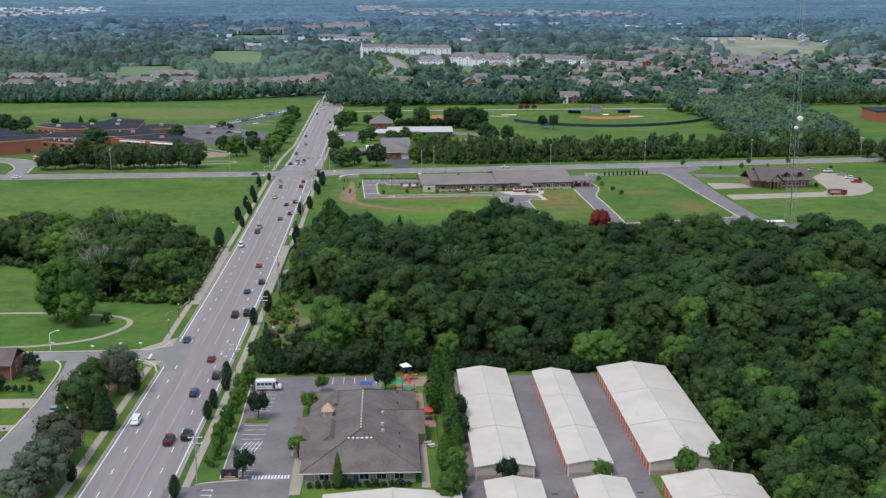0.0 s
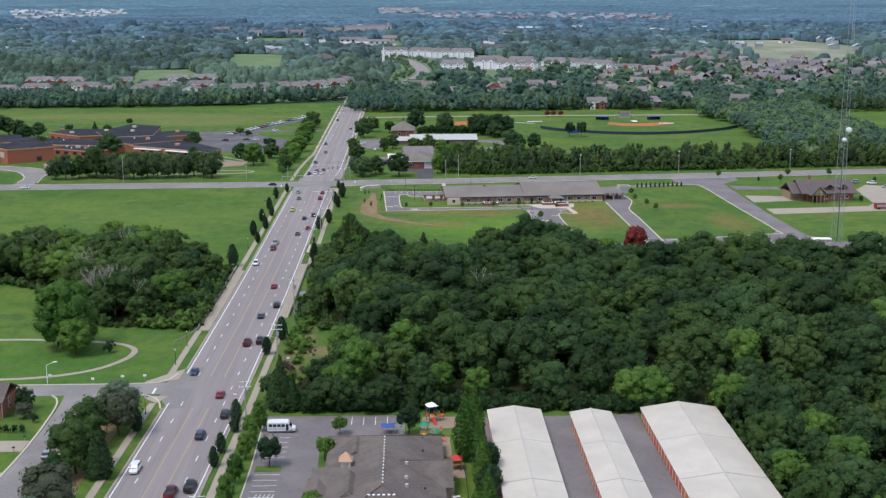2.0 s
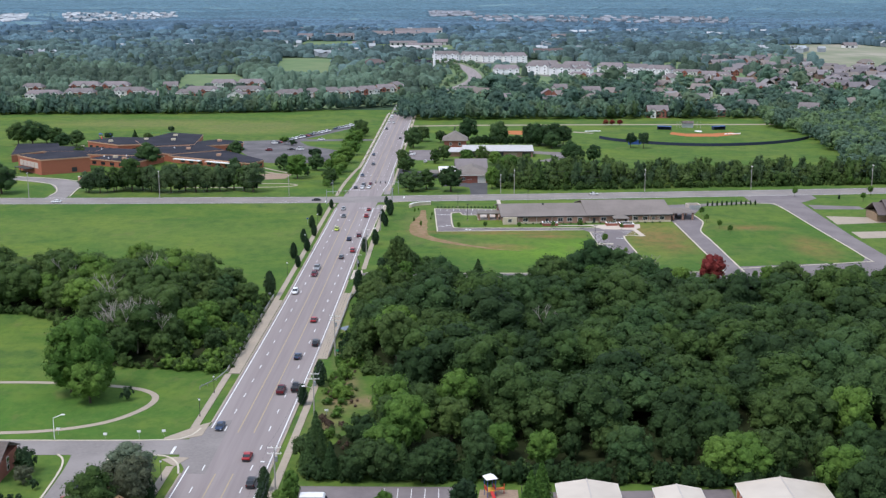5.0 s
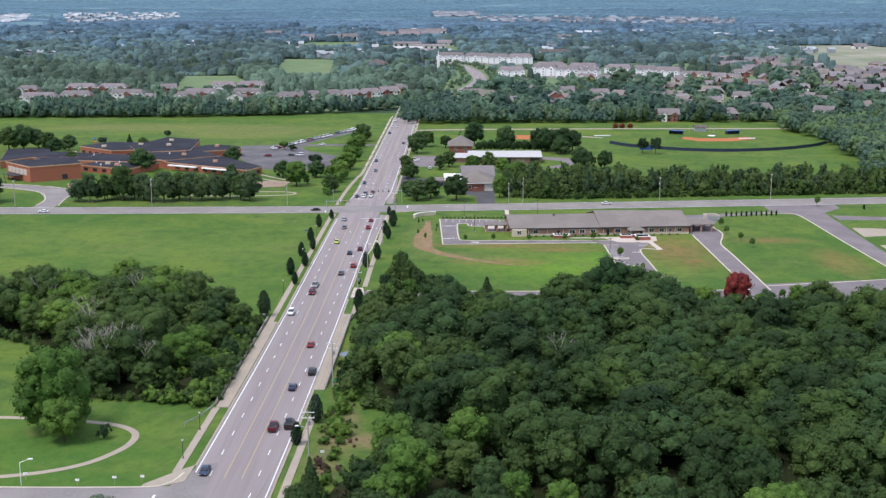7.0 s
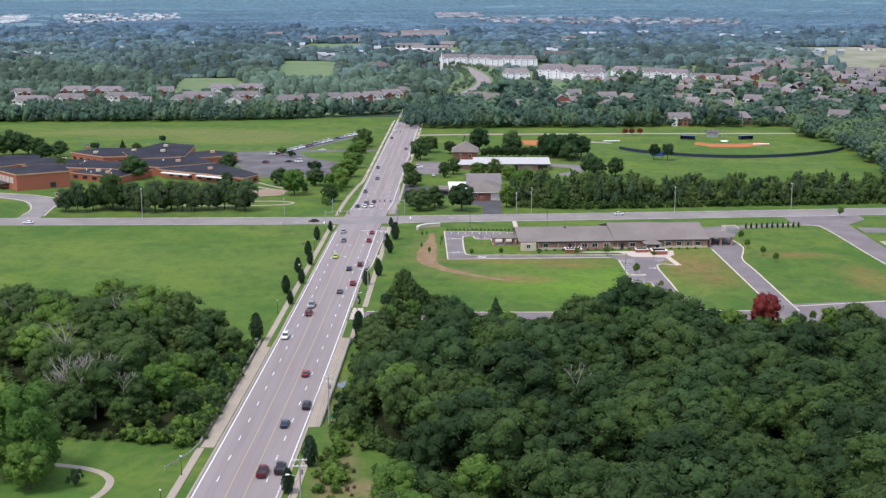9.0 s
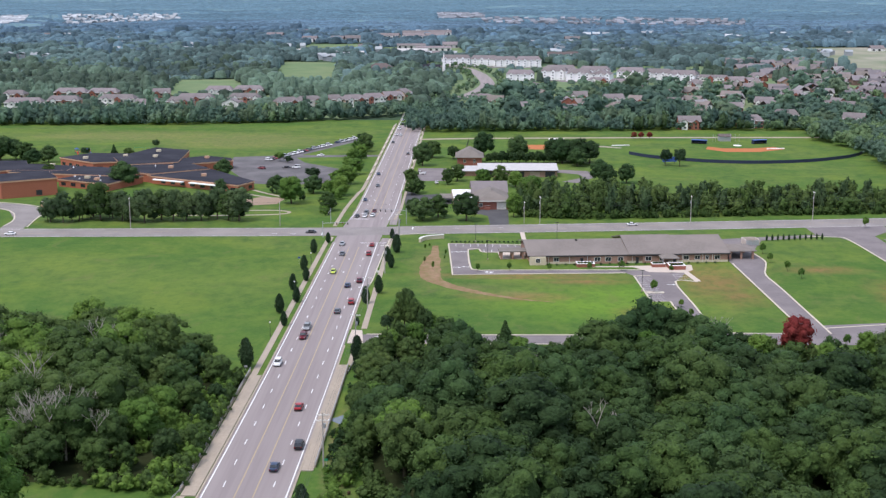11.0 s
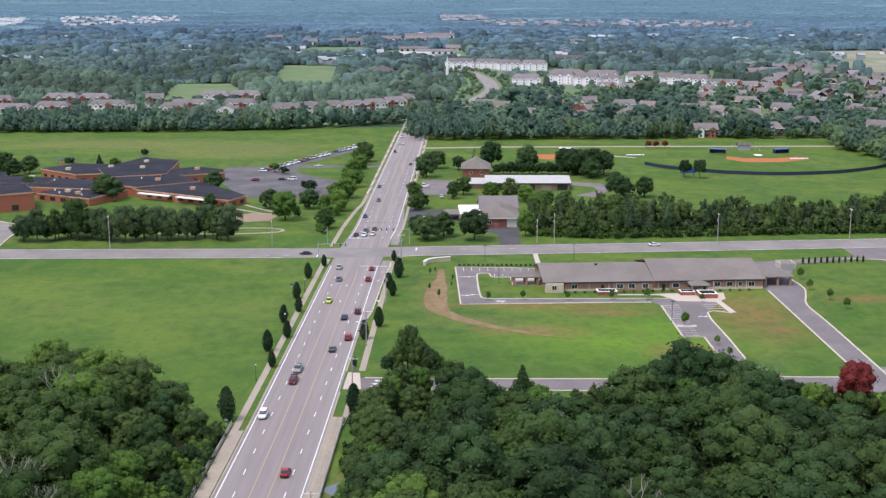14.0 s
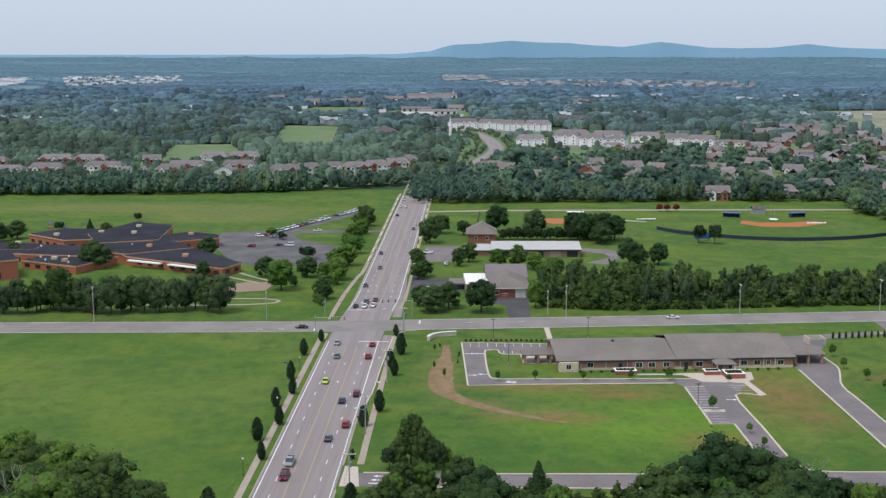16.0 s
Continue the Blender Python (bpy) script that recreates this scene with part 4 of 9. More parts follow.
def window(parent, x, y, z, w, h, face="y-", panes=1, trim=TRIM):
    """A framed window set proud of a wall that faces y-, y+, x- or x+."""
    s = -1 if face[1] == "-" else 1

    def slab(a0, a1, z0, z1, d0, d1):
        d0, d1 = sorted((s * d0, s * d1))
        return boxed(x + a0, x + a1, y + d0, y + d1, z0, z1) if face[0] == "y" else boxed(x + d0, x + d1, y + a0, y + a1, z0, z1)

    frame_bm = slab(-w / 2 - 0.12, w / 2 + 0.12, z - 0.12, z + h + 0.12, -0.05, 0.06)
    win = part("window", frame_bm, trim, parent)
    for i in range(panes):
        a = -w / 2 + w / panes * i
        part("pane", slab(a + 0.04, a + w / panes - 0.04, z + 0.03, z + h - 0.03, 0.0, 0.085), GLASS, win)
    return win


# the day nursery
nursery = thing("nursery_building", 0, 0, 0, 0, "single-storey tan brick nursery with a brown hipped roof", "building")
part("wall", boxed(34.0, 57.4, -378.3, -329.0, 0.0, 2.75), BRICK_TAN, nursery)
part("wall_base", boxed(33.9, 57.5, -378.42, -328.9, 0.0, 0.7), STONE, nursery, "pale stone plinth")
part("roof", hip_roof(bmesh.new(), 32.8, 58.6, -379.6, -327.8, 2.9, 7.9), SHINGLE, nursery)
part("fascia", boxed(32.9, 58.5, -379.5, -327.9, 2.55, 2.68), TRIM, nursery)
for y0, y1, x0, h in ((-358.5, -346.5, 30.6, 5.6), (-371.5, -362.0, 32.2, 5.2)):
    wing = part("wing_roof", gable_roof(bmesh.new(), x0, 42, y0, y1, 2.95, h, True, 0.0), SHINGLE, nursery)
    bm = bmesh.new()
    m = (y0 + y1) / 2
    faces_of(bm, [(x0 + 0.35, y0 + 0.7, 2.7), (x0 + 0.35, y1 - 0.7, 2.7), (x0 + 0.35, m, h - 0.3), (x0 + 0.75, y0 + 0.7, 2.7), (x0 + 0.75, y1 - 0.7, 2.7), (x0 + 0.75, m, h - 0.3)], [(0, 1, 2), (3, 5, 4), (0, 3, 4, 1), (1, 4, 5, 2), (2, 5, 3, 0)])
    part("gable_wall", bm, STONE, wing)
part("porch_roof", hip_roof(bmesh.new(), 29.6, 34.6, -362.5, -352.0, 2.9, 4.4), SHINGLE, nursery)
for x, y in ((30.0, -362.0), (30.0, -352.5), (30.0, -357.2)):
    part("porch_post", boxed(x - 0.18, x + 0.18, y - 0.18, y + 0.18, 0.0, 2.7), TRIM, nursery)
part("wing_roof", gable_roof(bmesh.new(), 47.0, 60.2, -357.6, -345.4, 2.95, 6.6, True, 0.0), SHINGLE, nursery)
part("wing_wall", boxed(51.0, 59.6, -356.6, -346.4, 0.0, 2.72), BRICK_TAN, nursery)
for x0, x1, y0, y1, h in ((36.6, 41.0, -366.0, -356.0, 6.3), (37.2, 41.4, -344.8, -336.0, 6.2)):
    dormer = part("dormer_roof", gable_roof(bmesh.new(), x0, x1, y0, y1, 4.5, h, False, 0.25, 0.2), SHINGLE, nursery)
    part("gable_wall", wall_gable(bmesh.new(), x0 + 0.15, x1 - 0.15, y0 + 0.1, 4.2, h - 0.25), STONE, dormer)
for a, b in (((33.0, -379.4, 3.0), (45.7, -366.9, 7.95)), ((58.4, -379.4, 3.0), (45.7, -366.9, 7.95)), ((33.0, -328.0, 3.0), (45.7, -340.5, 7.95)), ((58.4, -328.0, 3.0), (45.7, -340.5, 7.95)), ((45.7, -366.9, 7.95), (45.7, -340.5, 7.95)), ((48.0, -351.5, 6.62), (60.2, -351.5, 6.62))):
    part("ridge_cap", tube(bmesh.new(), a, b, 0.14, 0.14, 5), SHINGLE, nursery)
part("gutter", boxed(32.7, 58.7, -379.72, -379.58, 2.72, 2.9), TRIM, nursery)
for i in range(15):
    part("ridge_vent", ball(bmesh.new(), (45.7, -366.0 + 1.75 * i, 7.98), 0.2, 0.4, 0.2, 1), ROOF_WHITE, nursery)
for i in range(6):
    part("ridge_vent", ball(bmesh.new(), (43.0 + 1.0 * i, -369.6, 6.85), 0.36, 0.28, 0.2, 1), ROOF_WHITE, nursery)
for x, y, z in ((50.5, -352.4, 6.3), (50.4, -360.0, 6.3), (50.5, -364.0, 6.3)):
    part("roof_vent", tube(bmesh.new(), (x, y, z - 0.6), (x, y, z + 0.35), 0.42, 0.36, 8), ROOF_PALE, nursery)
for x, y, z in ((54.2, -362, 4.75), (54.2, -370, 4.75), (54.0, -342, 4.9), (54.0, -334, 4.6)):
    part("vent_pipe", tube(bmesh.new(), (x, y, z - 0.6), (x, y, z + 0.3), 0.16, 0.16, 6), DARK, nursery)
cupola = part("cupola", boxed(36.6, 38.6, -351.4, -349.4, 4.4, 6.5), TRIM, nursery, "small cream cupola with a copper roof")
bm = bmesh.new()
faces_of(bm, [(36.1, -351.9, 6.5), (39.1, -351.9, 6.5), (39.1, -348.9, 6.5), (36.1, -348.9, 6.5), (37.6, -350.4, 8.3)], [(3, 2, 1, 0), (0, 1, 4), (1, 2, 4), (2, 3, 4), (3, 0, 4)])
part("cupola_roof", bm, FASCIA, cupola)
part("louvre", boxed(37.0, 38.2, -351.45, -351.4, 4.9, 6.1), WALL_BUFF, cupola)
for x in (38.0, 46.5, 50.2, 54.0):
    window(nursery, x, -378.3, 0.9, 2.0, 1.5, "y-", 2)
for x in (42.4, 44.8):
    part("door", boxed(x - 0.5, x + 0.5, -378.5, -378.25, 0.0, 2.1), BLUE, nursery, "blue painted door")
for x in (36.0, 40.6, 52.1):
    part("downpipe", boxed(x - 0.06, x + 0.06, -378.55, -378.35, 0.0, 2.7), TRIM, nursery)
for y in (-375, -366, -360, -344, -338):
    window(nursery, 34.0, y, 0.9, 1.6, 1.4, "x-", 2)
for i, (y, m) in enumerate(((-374, BLUE), (-370, YELLOW_P), (-366, BLUE), (-362, BLUE), (-358, WHITE_LINE))):
    part("mural_panel", boxed(57.4, 57.5, y - 1.6, y + 1.6, 0.4, 2.3), m, nursery, "brightly painted wall panel")
part("side_gate", boxed(58.2, 60.6, -353.4, -353.2, 0.0, 2.4), STONE, nursery)

board = thing("nursery_sign", 17.6, -375.0, 0, 0, "low dark sign board with a pale emblem on a brick base", "sign")
part("base", boxed(-1.9, 1.9, -0.4, 0.4, 0.0, 0.4), BRICK_TAN, board)
part("panel", boxed(-1.8, 1.8, -0.2, 0.2, 0.4, 2.3), DARK, board)
bm = bmesh.new()
faces_of(bm, [(-0.5, -0.22, 0.9), (0.5, -0.22, 0.9), (0, -0.22, 1.8), (-0.5, -0.24, 0.9), (0.5, -0.24, 0.9), (0, -0.24, 1.8)], [(0, 1, 2), (3, 5, 4), (0, 3, 4, 1), (1, 4, 5, 2), (2, 5, 3, 0)])
part("emblem", bm, RED, board)
for i in range(2):
    part("lettering_bar", boxed(-1.2, 1.2, -0.23, -0.2, 0.55 + 0.14 * i, 0.62 + 0.14 * i), TRIM, board)


# self-storage rows
def storage_row(x0, x1, y0, y1, ridge, label, doors_west=True, doors_east=False):
    h = 3.0
    st = thing("storage_building", (x0 + x1) / 2, y0, 0, 0, label, "storage building", "rows of storage units")
    w, d = (x1 - x0) / 2, y1 - y0
    part("wall", boxed(-w + 0.25, w - 0.25, 0.25, d - 0.25, 0.0, h - 0.1), WALL_BUFF, st)
    for k in range(3):
        a, b = d * k / 3, d * (k + 1) / 3 - 0.06
        lift = 0.05 * (k % 2)
        bm = bmesh.new()
        gable_roof(bm, -w, w, a, b, h + lift, ridge + lift, False, 0.0, 0.12)
        part("roof_panel", bm, WHITE_METAL, st)
    for k in range(1, 3):
        part("roof_seam", gable_roof(bmesh.new(), -w, w, d * k / 3 - 0.17, d * k / 3 + 0.11, h + 0.1, ridge + 0.1, False, 0.0, 0.14), SEAM, st)
    part("ridge_cap", boxed(-0.14, 0.14, 0, d, ridge + 0.02, ridge + 0.09), SEAM, st)
    part("gable_infill", wall_gable(bmesh.new(), -w + 0.25, w - 0.25, 0.25, h - 0.1, ridge - 0.1), WALL_BUFF, st)
    part("gable_infill", wall_gable(bmesh.new(), -w + 0.25, w - 0.25, d - 0.55, h - 0.1, ridge - 0.1), WALL_BUFF, st)
    part("gutter", boxed(-w - 0.1, -w + 0.08, 0, d, h - 0.2, h - 0.04), TRIM, st)
    part("gutter", boxed(w - 0.08, w + 0.1, 0, d, h - 0.2, h - 0.04), TRIM, st)
    door = mesh_of("roller_door", boxed(-0.04, 0.04, -1.25, 1.25, 0.0, 2.3), ORANGE)
    post = mesh_of("door_jamb", boxed(-0.07, 0.07, -0.16, 0.16, 0.0, 2.7), TRIM)
    n = int((d - 1) / 2.95)
    for i in range(n):
        for sx in ([-1] if doors_west else []) + ([1] if doors_east else []):
            ob = new("roller_door", door)
            ob.parent = st
            ob.matrix_basis = pose(sx * (w - 0.22), 1.9 + 2.95 * i, 0.02)
            ob = new("door_jamb", post)
            ob.parent = st
            ob.matrix_basis = pose(sx * (w - 0.2), 0.42 + 2.95 * i, 0.0)
    for x in (-w + 0.3, w - 0.3):
        part("corner_trim", boxed(x - 0.12, x + 0.12, 0.18, 0.3, 0.0, h - 0.1), TRIM, st)
    part("base_trim", boxed(-w + 0.4, w - 0.4, 0.18, 0.26, 0.0, 1.0), BRICK_TAN, st)
    return st


storage_row(70.2, 83.2, -378.0, -311.0, 4.0, "long white-roofed storage building beside tall trees")
storage_row(90.2, 100.2, -377.3, -313.2, 3.9, "narrow white-roofed storage building with orange doors")
storage_row(108.0, 126.6, -377.0, -310.5, 4.5, "broad white-roofed storage building with orange doors by the wood")
storage_row(71.6, 83.4, -424.0, -385.0, 4.0, "white-roofed storage building in the front row")
storage_row(90.2, 101.4, -424.0, -385.0, 3.9, "narrow white-roofed storage building in the front row")
storage_row(109.0, 128.4, -424.0, -384.4, 4.5, "broad white-roofed storage building in the front row")
storage_row(38.5, 66.5, -424.0, -390.5, 4.2, "wide pale-roofed storage building south of the nursery", False, False)
for x in (87.0, 105.0):
    solid("drain_cover", boxed(-0.6, 0.6, -0.4, 0.4, 0.0, 0.03), DARK, "dark cast drain cover in the asphalt", "drain", at=pose(x - 0.6, -386, 0.045))

# the long brick building
def worn_track(west, east, seed):
    """Trodden soil between two ragged edges, a thin sheet on the lawn."""
    r = random.Random(seed)
    a, b = smooth_line(west, 8), smooth_line(east, 8)
    bm = bmesh.new()
    rows = []
    for i in range(70):
        p, q = (Vector(k[min(int(i / 69 * (len(k) - 1)), len(k) - 1)]) for k in (a, b))
        d = (q - p) * 0.045
        p, q = p + d * r.uniform(-1, 1), q + d * r.uniform(-1, 1)
        rows.append([bm.verts.new((p.x + (q.x - p.x) * k / 3, p.y + (q.y - p.y) * k / 3, 0.03)) for k in range(4)])
    for m, n in zip(rows, rows[1:]):
        for k in range(3):
            bm.faces.new((m[k], n[k], n[k + 1], m[k + 1]))
    bm.normal_update()
    return bm


dirt = thing("dirt_track", 0, 0, 0, 0, "trodden brown soil track across the lawn by the clinic", "dirt track", kind="structure")
part("trodden_soil", worn_track([(32.0, 21.5), (31.6, 6.5), (29.2, -5.7), (28.3, -20.8), (29.0, -33.3), (31.5, -40.4), (35.1, -45.0), (39.4, -50.3), (45.1, -55.0), (50.7, -58.8), (57.9, -63.0), (65.0, -66.6), (76, -69.4)],
                                [(34.4, 21.5), (35.0, 6.6), (35.8, -8.0), (36.2, -20.9), (36.6, -31.9), (37.6, -38.8), (40.3, -43.6), (43.6, -47.6), (48.0, -52.2), (53.0, -56.6), (59.0, -61.2), (65.6, -65.4), (76, -69.0)], 61), TRACK_SOIL, dirt)
long_house = thing("clinic_building", 70.0, -13.0, 0, TURN, "long single-storey brown brick building with a grey roof", "building")


def sloped(bm, u0, u1, v0, v1, vr, z0, z1, thick=0.35):
    """A roof with eaves at v0 and v1 and its ridge at vr."""
    ring = [(v0, z0), (vr, z1), (v1, z0), (v1, z0 - thick), (vr, z1 - thick), (v0, z0 - thick)]
    v = [(u, y, z) for u in (u0, u1) for y, z in ring]
    faces_of(bm, v, [(i, (i + 1) % 6, 6 + (i + 1) % 6, 6 + i) for i in range(6)] + [(0, 1, 4, 5), (1, 2, 3, 4), (6, 7, 10, 11), (7, 8, 9, 10)])
    return bm


part("wall", boxed(0.6, 39.0, 0.8, 30.0, 0.0, 3.2), BRICK_BROWN, long_house)
part("wall", boxed(39.0, 77.6, 1.1, 34.0, 0.0, 3.3), BRICK_BROWN, long_house)
part("roof", sloped(bmesh.new(), -0.6, 38.6, 0.2, 31.0, 16.0, 3.45, 6.6), SHINGLE_GREY, long_house)
part("roof", sloped(bmesh.new(), 38.6, 58.2, 0.0, 35.0, 18.0, 3.6, 7.6), SHINGLE_GREY, long_house)
part("roof", sloped(bmesh.new(), 58.2, 78.4, 0.6, 35.0, 18.0, 3.55, 7.35), SHINGLE_GREY, long_house)
for u0, u1, v in ((-0.6, 38.5, 0.12), (38.6, 58.2, -0.08), (58.2, 78.4, 0.52)):
    part("fascia", boxed(u0, u1, v - 0.1, v + 0.05, 2.95, 3.4), DARK, long_house)
part("end_bay", boxed(0.2, 6.4, -0.9, 1.5, 0.0, 3.15), STONE, long_house, "cream stone corner bay")
for u0, u1 in ((24.0, 38.0), (44.0, 54.0)):
    part("wall_bay", boxed(u0, u1, 0.3, 1.2, 0.0, 3.1), BRICK_BROWN, long_house)
part("stone_band", boxed(6.4, 77.5, 0.62, 0.82, 0.0, 0.8), STONE, long_house, "cream stone plinth")
for u, v, w in ((3.2, -0.9, 1.6), (10.5, 0.8, 2.0), (26.4, 0.3, 2.2), (30.6, 0.3, 2.2), (35.4, 0.3, 2.0), (46.2, 0.3, 2.2), (51.2, 0.3, 1.2), (61.2, 1.1, 2.0), (65.6, 1.1, 2.0), (69.4, 1.1, 1.2), (73.4, 1.1, 2.0)):
    window(long_house, u, v, 1.0, w, 1.5, "y-", 2)
for u in (20.4, 42.0, 48.8, 56.6):
    part("door", boxed(u - 0.55, u + 0.55, 0.55, 0.85, 0.0, 2.2), DARK, long_house, "dark glazed door")
for u in (7.4, 15.6, 22.6, 40.0, 59.6, 67.6, 71.4):
    part("downpipe", boxed(u - 0.07, u + 0.07, 0.4, 0.6, 0.0, 3.2), TRIM, long_house)
canopy = part("west_canopy", boxed(-10.4, 0.4, 9.5, 16.2, 2.9, 3.3), SHINGLE_GREY, long_house, "flat canopy on brick piers")
for u in (-9.6, -5.2, -1.2):
    for v in (10.2, 15.4):
        part("pier", boxed(u - 0.4, u + 0.4, v - 0.4, v + 0.4, 0.0, 2.9), BRICK_BROWN, canopy)
east = part("east_canopy", hip_roof(bmesh.new(), 78.0, 90.0, 4.0, 17.5, 3.4, 4.6), SHINGLE_GREY, long_house, "low hipped canopy on brick piers")
for u in (79.6, 84.0, 88.6):
    part("pier", boxed(u - 0.4, u + 0.4, 4.4, 5.2, 0.0, 3.2), BRICK_BROWN, east)
    part("pier", boxed(u - 0.4, u + 0.4, 15.8, 16.6, 0.0, 3.2), BRICK_BROWN, east)
entry = part("entry_canopy", hip_roof(bmesh.new(), 50.0, 57.0, -5.5, 1.0, 3.0, 4.2), SHINGLE_GREY, long_house, "small hipped entrance canopy")
for u in (50.6, 56.4):
    part("post", boxed(u - 0.15, u + 0.15, -5.2, -4.9, 0.0, 2.8), TRIM, entry)


def planter(u0, u1, v0, v1, h):
    x, y = clinic((u0 + u1) / 2, (v0 + v1) / 2)
    pl = thing("planter", x, y, 0, TURN, "low brick planter wall with a pale stone cap", "planter", "planters in front of the clinic")
    a, b = (u1 - u0) / 2, (v1 - v0) / 2
    for i, w in enumerate(((-a, a, -b, -b + 0.4), (-a, a, b - 0.4, b), (-a, -a + 0.4, -b + 0.4, b - 0.4), (a - 0.4, a, -b + 0.4, b - 0.4))):
        part("wall", boxed(*w, 0.0, h), BRICK, pl)
        part("cap", boxed(w[0] - 0.08, w[1] + 0.08, w[2] - 0.08, w[3] + 0.08, h, h + 0.14), ROOF_WHITE, pl)
    part("soil", boxed(-a + 0.4, a - 0.4, -b + 0.4, b - 0.4, 0.0, h - 0.2), SOIL, pl)
    bm = bmesh.new()
    for i in range(5):
        ball(bm, (-a + 0.8 + (2 * a - 1.6) * i / 4, 0, h), 0.55, 0.6, 0.55, 2)
    part("shrub", bm, LEAF_CONE, pl)


planter(17.6, 24.4, -5.6, -1.6, 1.3)
planter(46.0, 51.0, -7.6, -4.2, 1.3)
planter(51.6, 57.6, -12.2, -6.6, 1.6)
part("vent_unit", boxed(20, 20.8, 14, 15, 5.6, 6.8), DARK, long_house)
enclosure = thing("bin_enclosure", 163.5, 27.0, 0, TURN, "grey block enclosure for waste bins", "enclosure")
for w in ((-3, 3, 2.6, 3.0), (-3, -2.6, -3, 2.6), (2.6, 3, -3, 2.6)):
    part("wall", boxed(*w, 0.0, 2.4), WALL_BUFF, enclosure)
for a, b in ((-2.6, -0.05), (0.05, 2.6)):
    part("gate", boxed(a, b, -3, -2.85, 0.1, 2.2), GALV, enclosure)

# the lodge-like station
lodge = thing("station_building", 257, 0, 0, 3, "brown-roofed red brick station with a timbered porch gable", "building")
part("wall", boxed(-9, 14, -9, 9, 0.0, 4.0), BRICK, lodge)
part("roof", gable_roof(bmesh.new(), -12, 15, -9.6, 9.6, 4.1, 9.6, True, 0.7, 0.35), SHINGLE_BROWN, lodge)
bm = bmesh.new()
faces_of(bm, [(13.7, -9, 4), (13.7, 9, 4), (13.7, 0, 9.1), (14, -9, 4), (14, 9, 4), (14, 0, 9.1)], [(0, 2, 1), (3, 4, 5), (0, 1, 4, 3), (1, 2, 5, 4), (2, 0, 3, 5)])
part("gable_wall", bm, BRICK, lodge)
part("porch_wall", boxed(-16, -9, -4, 9, 0.0, 3.6), TIMBER, lodge)
part("porch_roof", gable_roof(bmesh.new(), -16, -8, -7, 8.5, 3.8, 8.2, True, 0.8, 0.3), SHINGLE_BROWN, lodge)
porch = part("front_gable_roof", gable_roof(bmesh.new(), -9, -2, -14.5, 0, 4.0, 8.3, False, 0.7, 0.3), SHINGLE_BROWN, lodge)
part("front_gable", wall_gable(bmesh.new(), -8.6, -2.4, -14.2, 3.9, 7.6), STONE, porch)
for a, b in (((-8.6, 3.9), (-5.5, 7.6)), ((-2.4, 3.9), (-5.5, 7.6)), ((-8.0, 4.6), (-3.0, 4.6)), ((-5.5, 3.9), (-5.5, 7.4))):
    part("timber", tube(bmesh.new(), (a[0], -14.3, a[1]), (b[0], -14.3, b[1]), 0.22, 0.22, 6), TIMBER, porch)
for x in (-8.4, -6.5, -4.5, -2.6):
    part("porch_post", boxed(x - 0.2, x + 0.2, -14.3, -13.9, 0.0, 3.9), TIMBER, lodge)
for x in (2.0, 9.0):
    dormer = part("dormer_roof", gable_roof(bmesh.new(), x - 2.2, x + 2.2, -8.5, -1.5, 6.6, 8.3, False, 0.3, 0.2), SHINGLE_BROWN, lodge)
    part("dormer_wall", boxed(x - 2.0, x + 2.0, -8.0, -2.0, 4.8, 6.5), BRICK, dormer)
    part("dormer_window", boxed(x - 1.2, x + 1.2, -8.06, -7.98, 5.6, 6.3), GLASS, dormer)
for x in (0.5, 4.0, 7.5, 11.0):
    window(lodge, x, -9.0, 1.2, 1.4, 1.6, "y-", 2)
window(lodge, 14.0, 0.0, 1.2, 1.4, 1.6, "x+", 2)
part("chimney", boxed(-4.5, -3.3, 3, 4.2, 4, 11.0), BRICK, lodge)

# radio tower with its guyless lattice
tower = thing("radio_mast", 229, -106, 0, 0, "tall slender galvanised lattice mast with two white dishes", "mast")
LEGS = [(1.6 * math.cos(a), 1.6 * math.sin(a)) for a in (0.3, 0.3 + math.tau / 3, 0.3 + 2 * math.tau / 3)]
TOP = 118.0
bm = bmesh.new()
for i, (x, y) in enumerate(LEGS):
    part("leg", tube(bmesh.new(), (x * 1.6, y * 1.6, 0), (x * 0.55, y * 0.55, TOP), 0.10, 0.035, 6), GALV, tower)
    x2, y2 = LEGS[(i + 1) % 3]
    for k in range(30):
        a, b = k * TOP / 30, (k + 1) * TOP / 30
        s0, s1 = 1.6 - 1.05 * a / TOP, 1.6 - 1.05 * b / TOP
        tube(bm, (x * s0, y * s0, a), (x2 * s1, y2 * s1, b), 0.028, 0.028, 4)
        tube(bm, (x * s1, y * s1, b), (x2 * s1, y2 * s1, b), 0.016, 0.016, 4)
part("bracing", bm, GALV, tower)
for z, r, dx in ((47.0, 1.15, 1.2), (43.0, 0.85, -0.3)):
    dish = part("dish", tube(bmesh.new(), (dx, -1.9, z), (dx, -1.1, z), r, r, 16), ROOF_WHITE, tower, "white drum dish")
    part("radome", ball(bmesh.new(), (dx, -1.9, z), r * 0.98, 0.35, r * 0.98, 2), ROOF_WHITE, dish)
part("cable_run", tube(bmesh.new(), (0.1, 0.0, 0), (0.05, 0.0, 46), 0.16, 0.12, 6), DARK, tower)
hut = thing("equipment_hut", 221, -110.5, 0, 2, "small pale equipment hut at the mast's foot", "hut")
part("wall", boxed(-3.5, 3.5, -1.5, 1.5, 0.0, 2.5), WALL_BUFF, hut)
part("roof", boxed(-3.8, 3.8, -1.8, 1.8, 2.5, 2.75), ROOF_WHITE, hut)

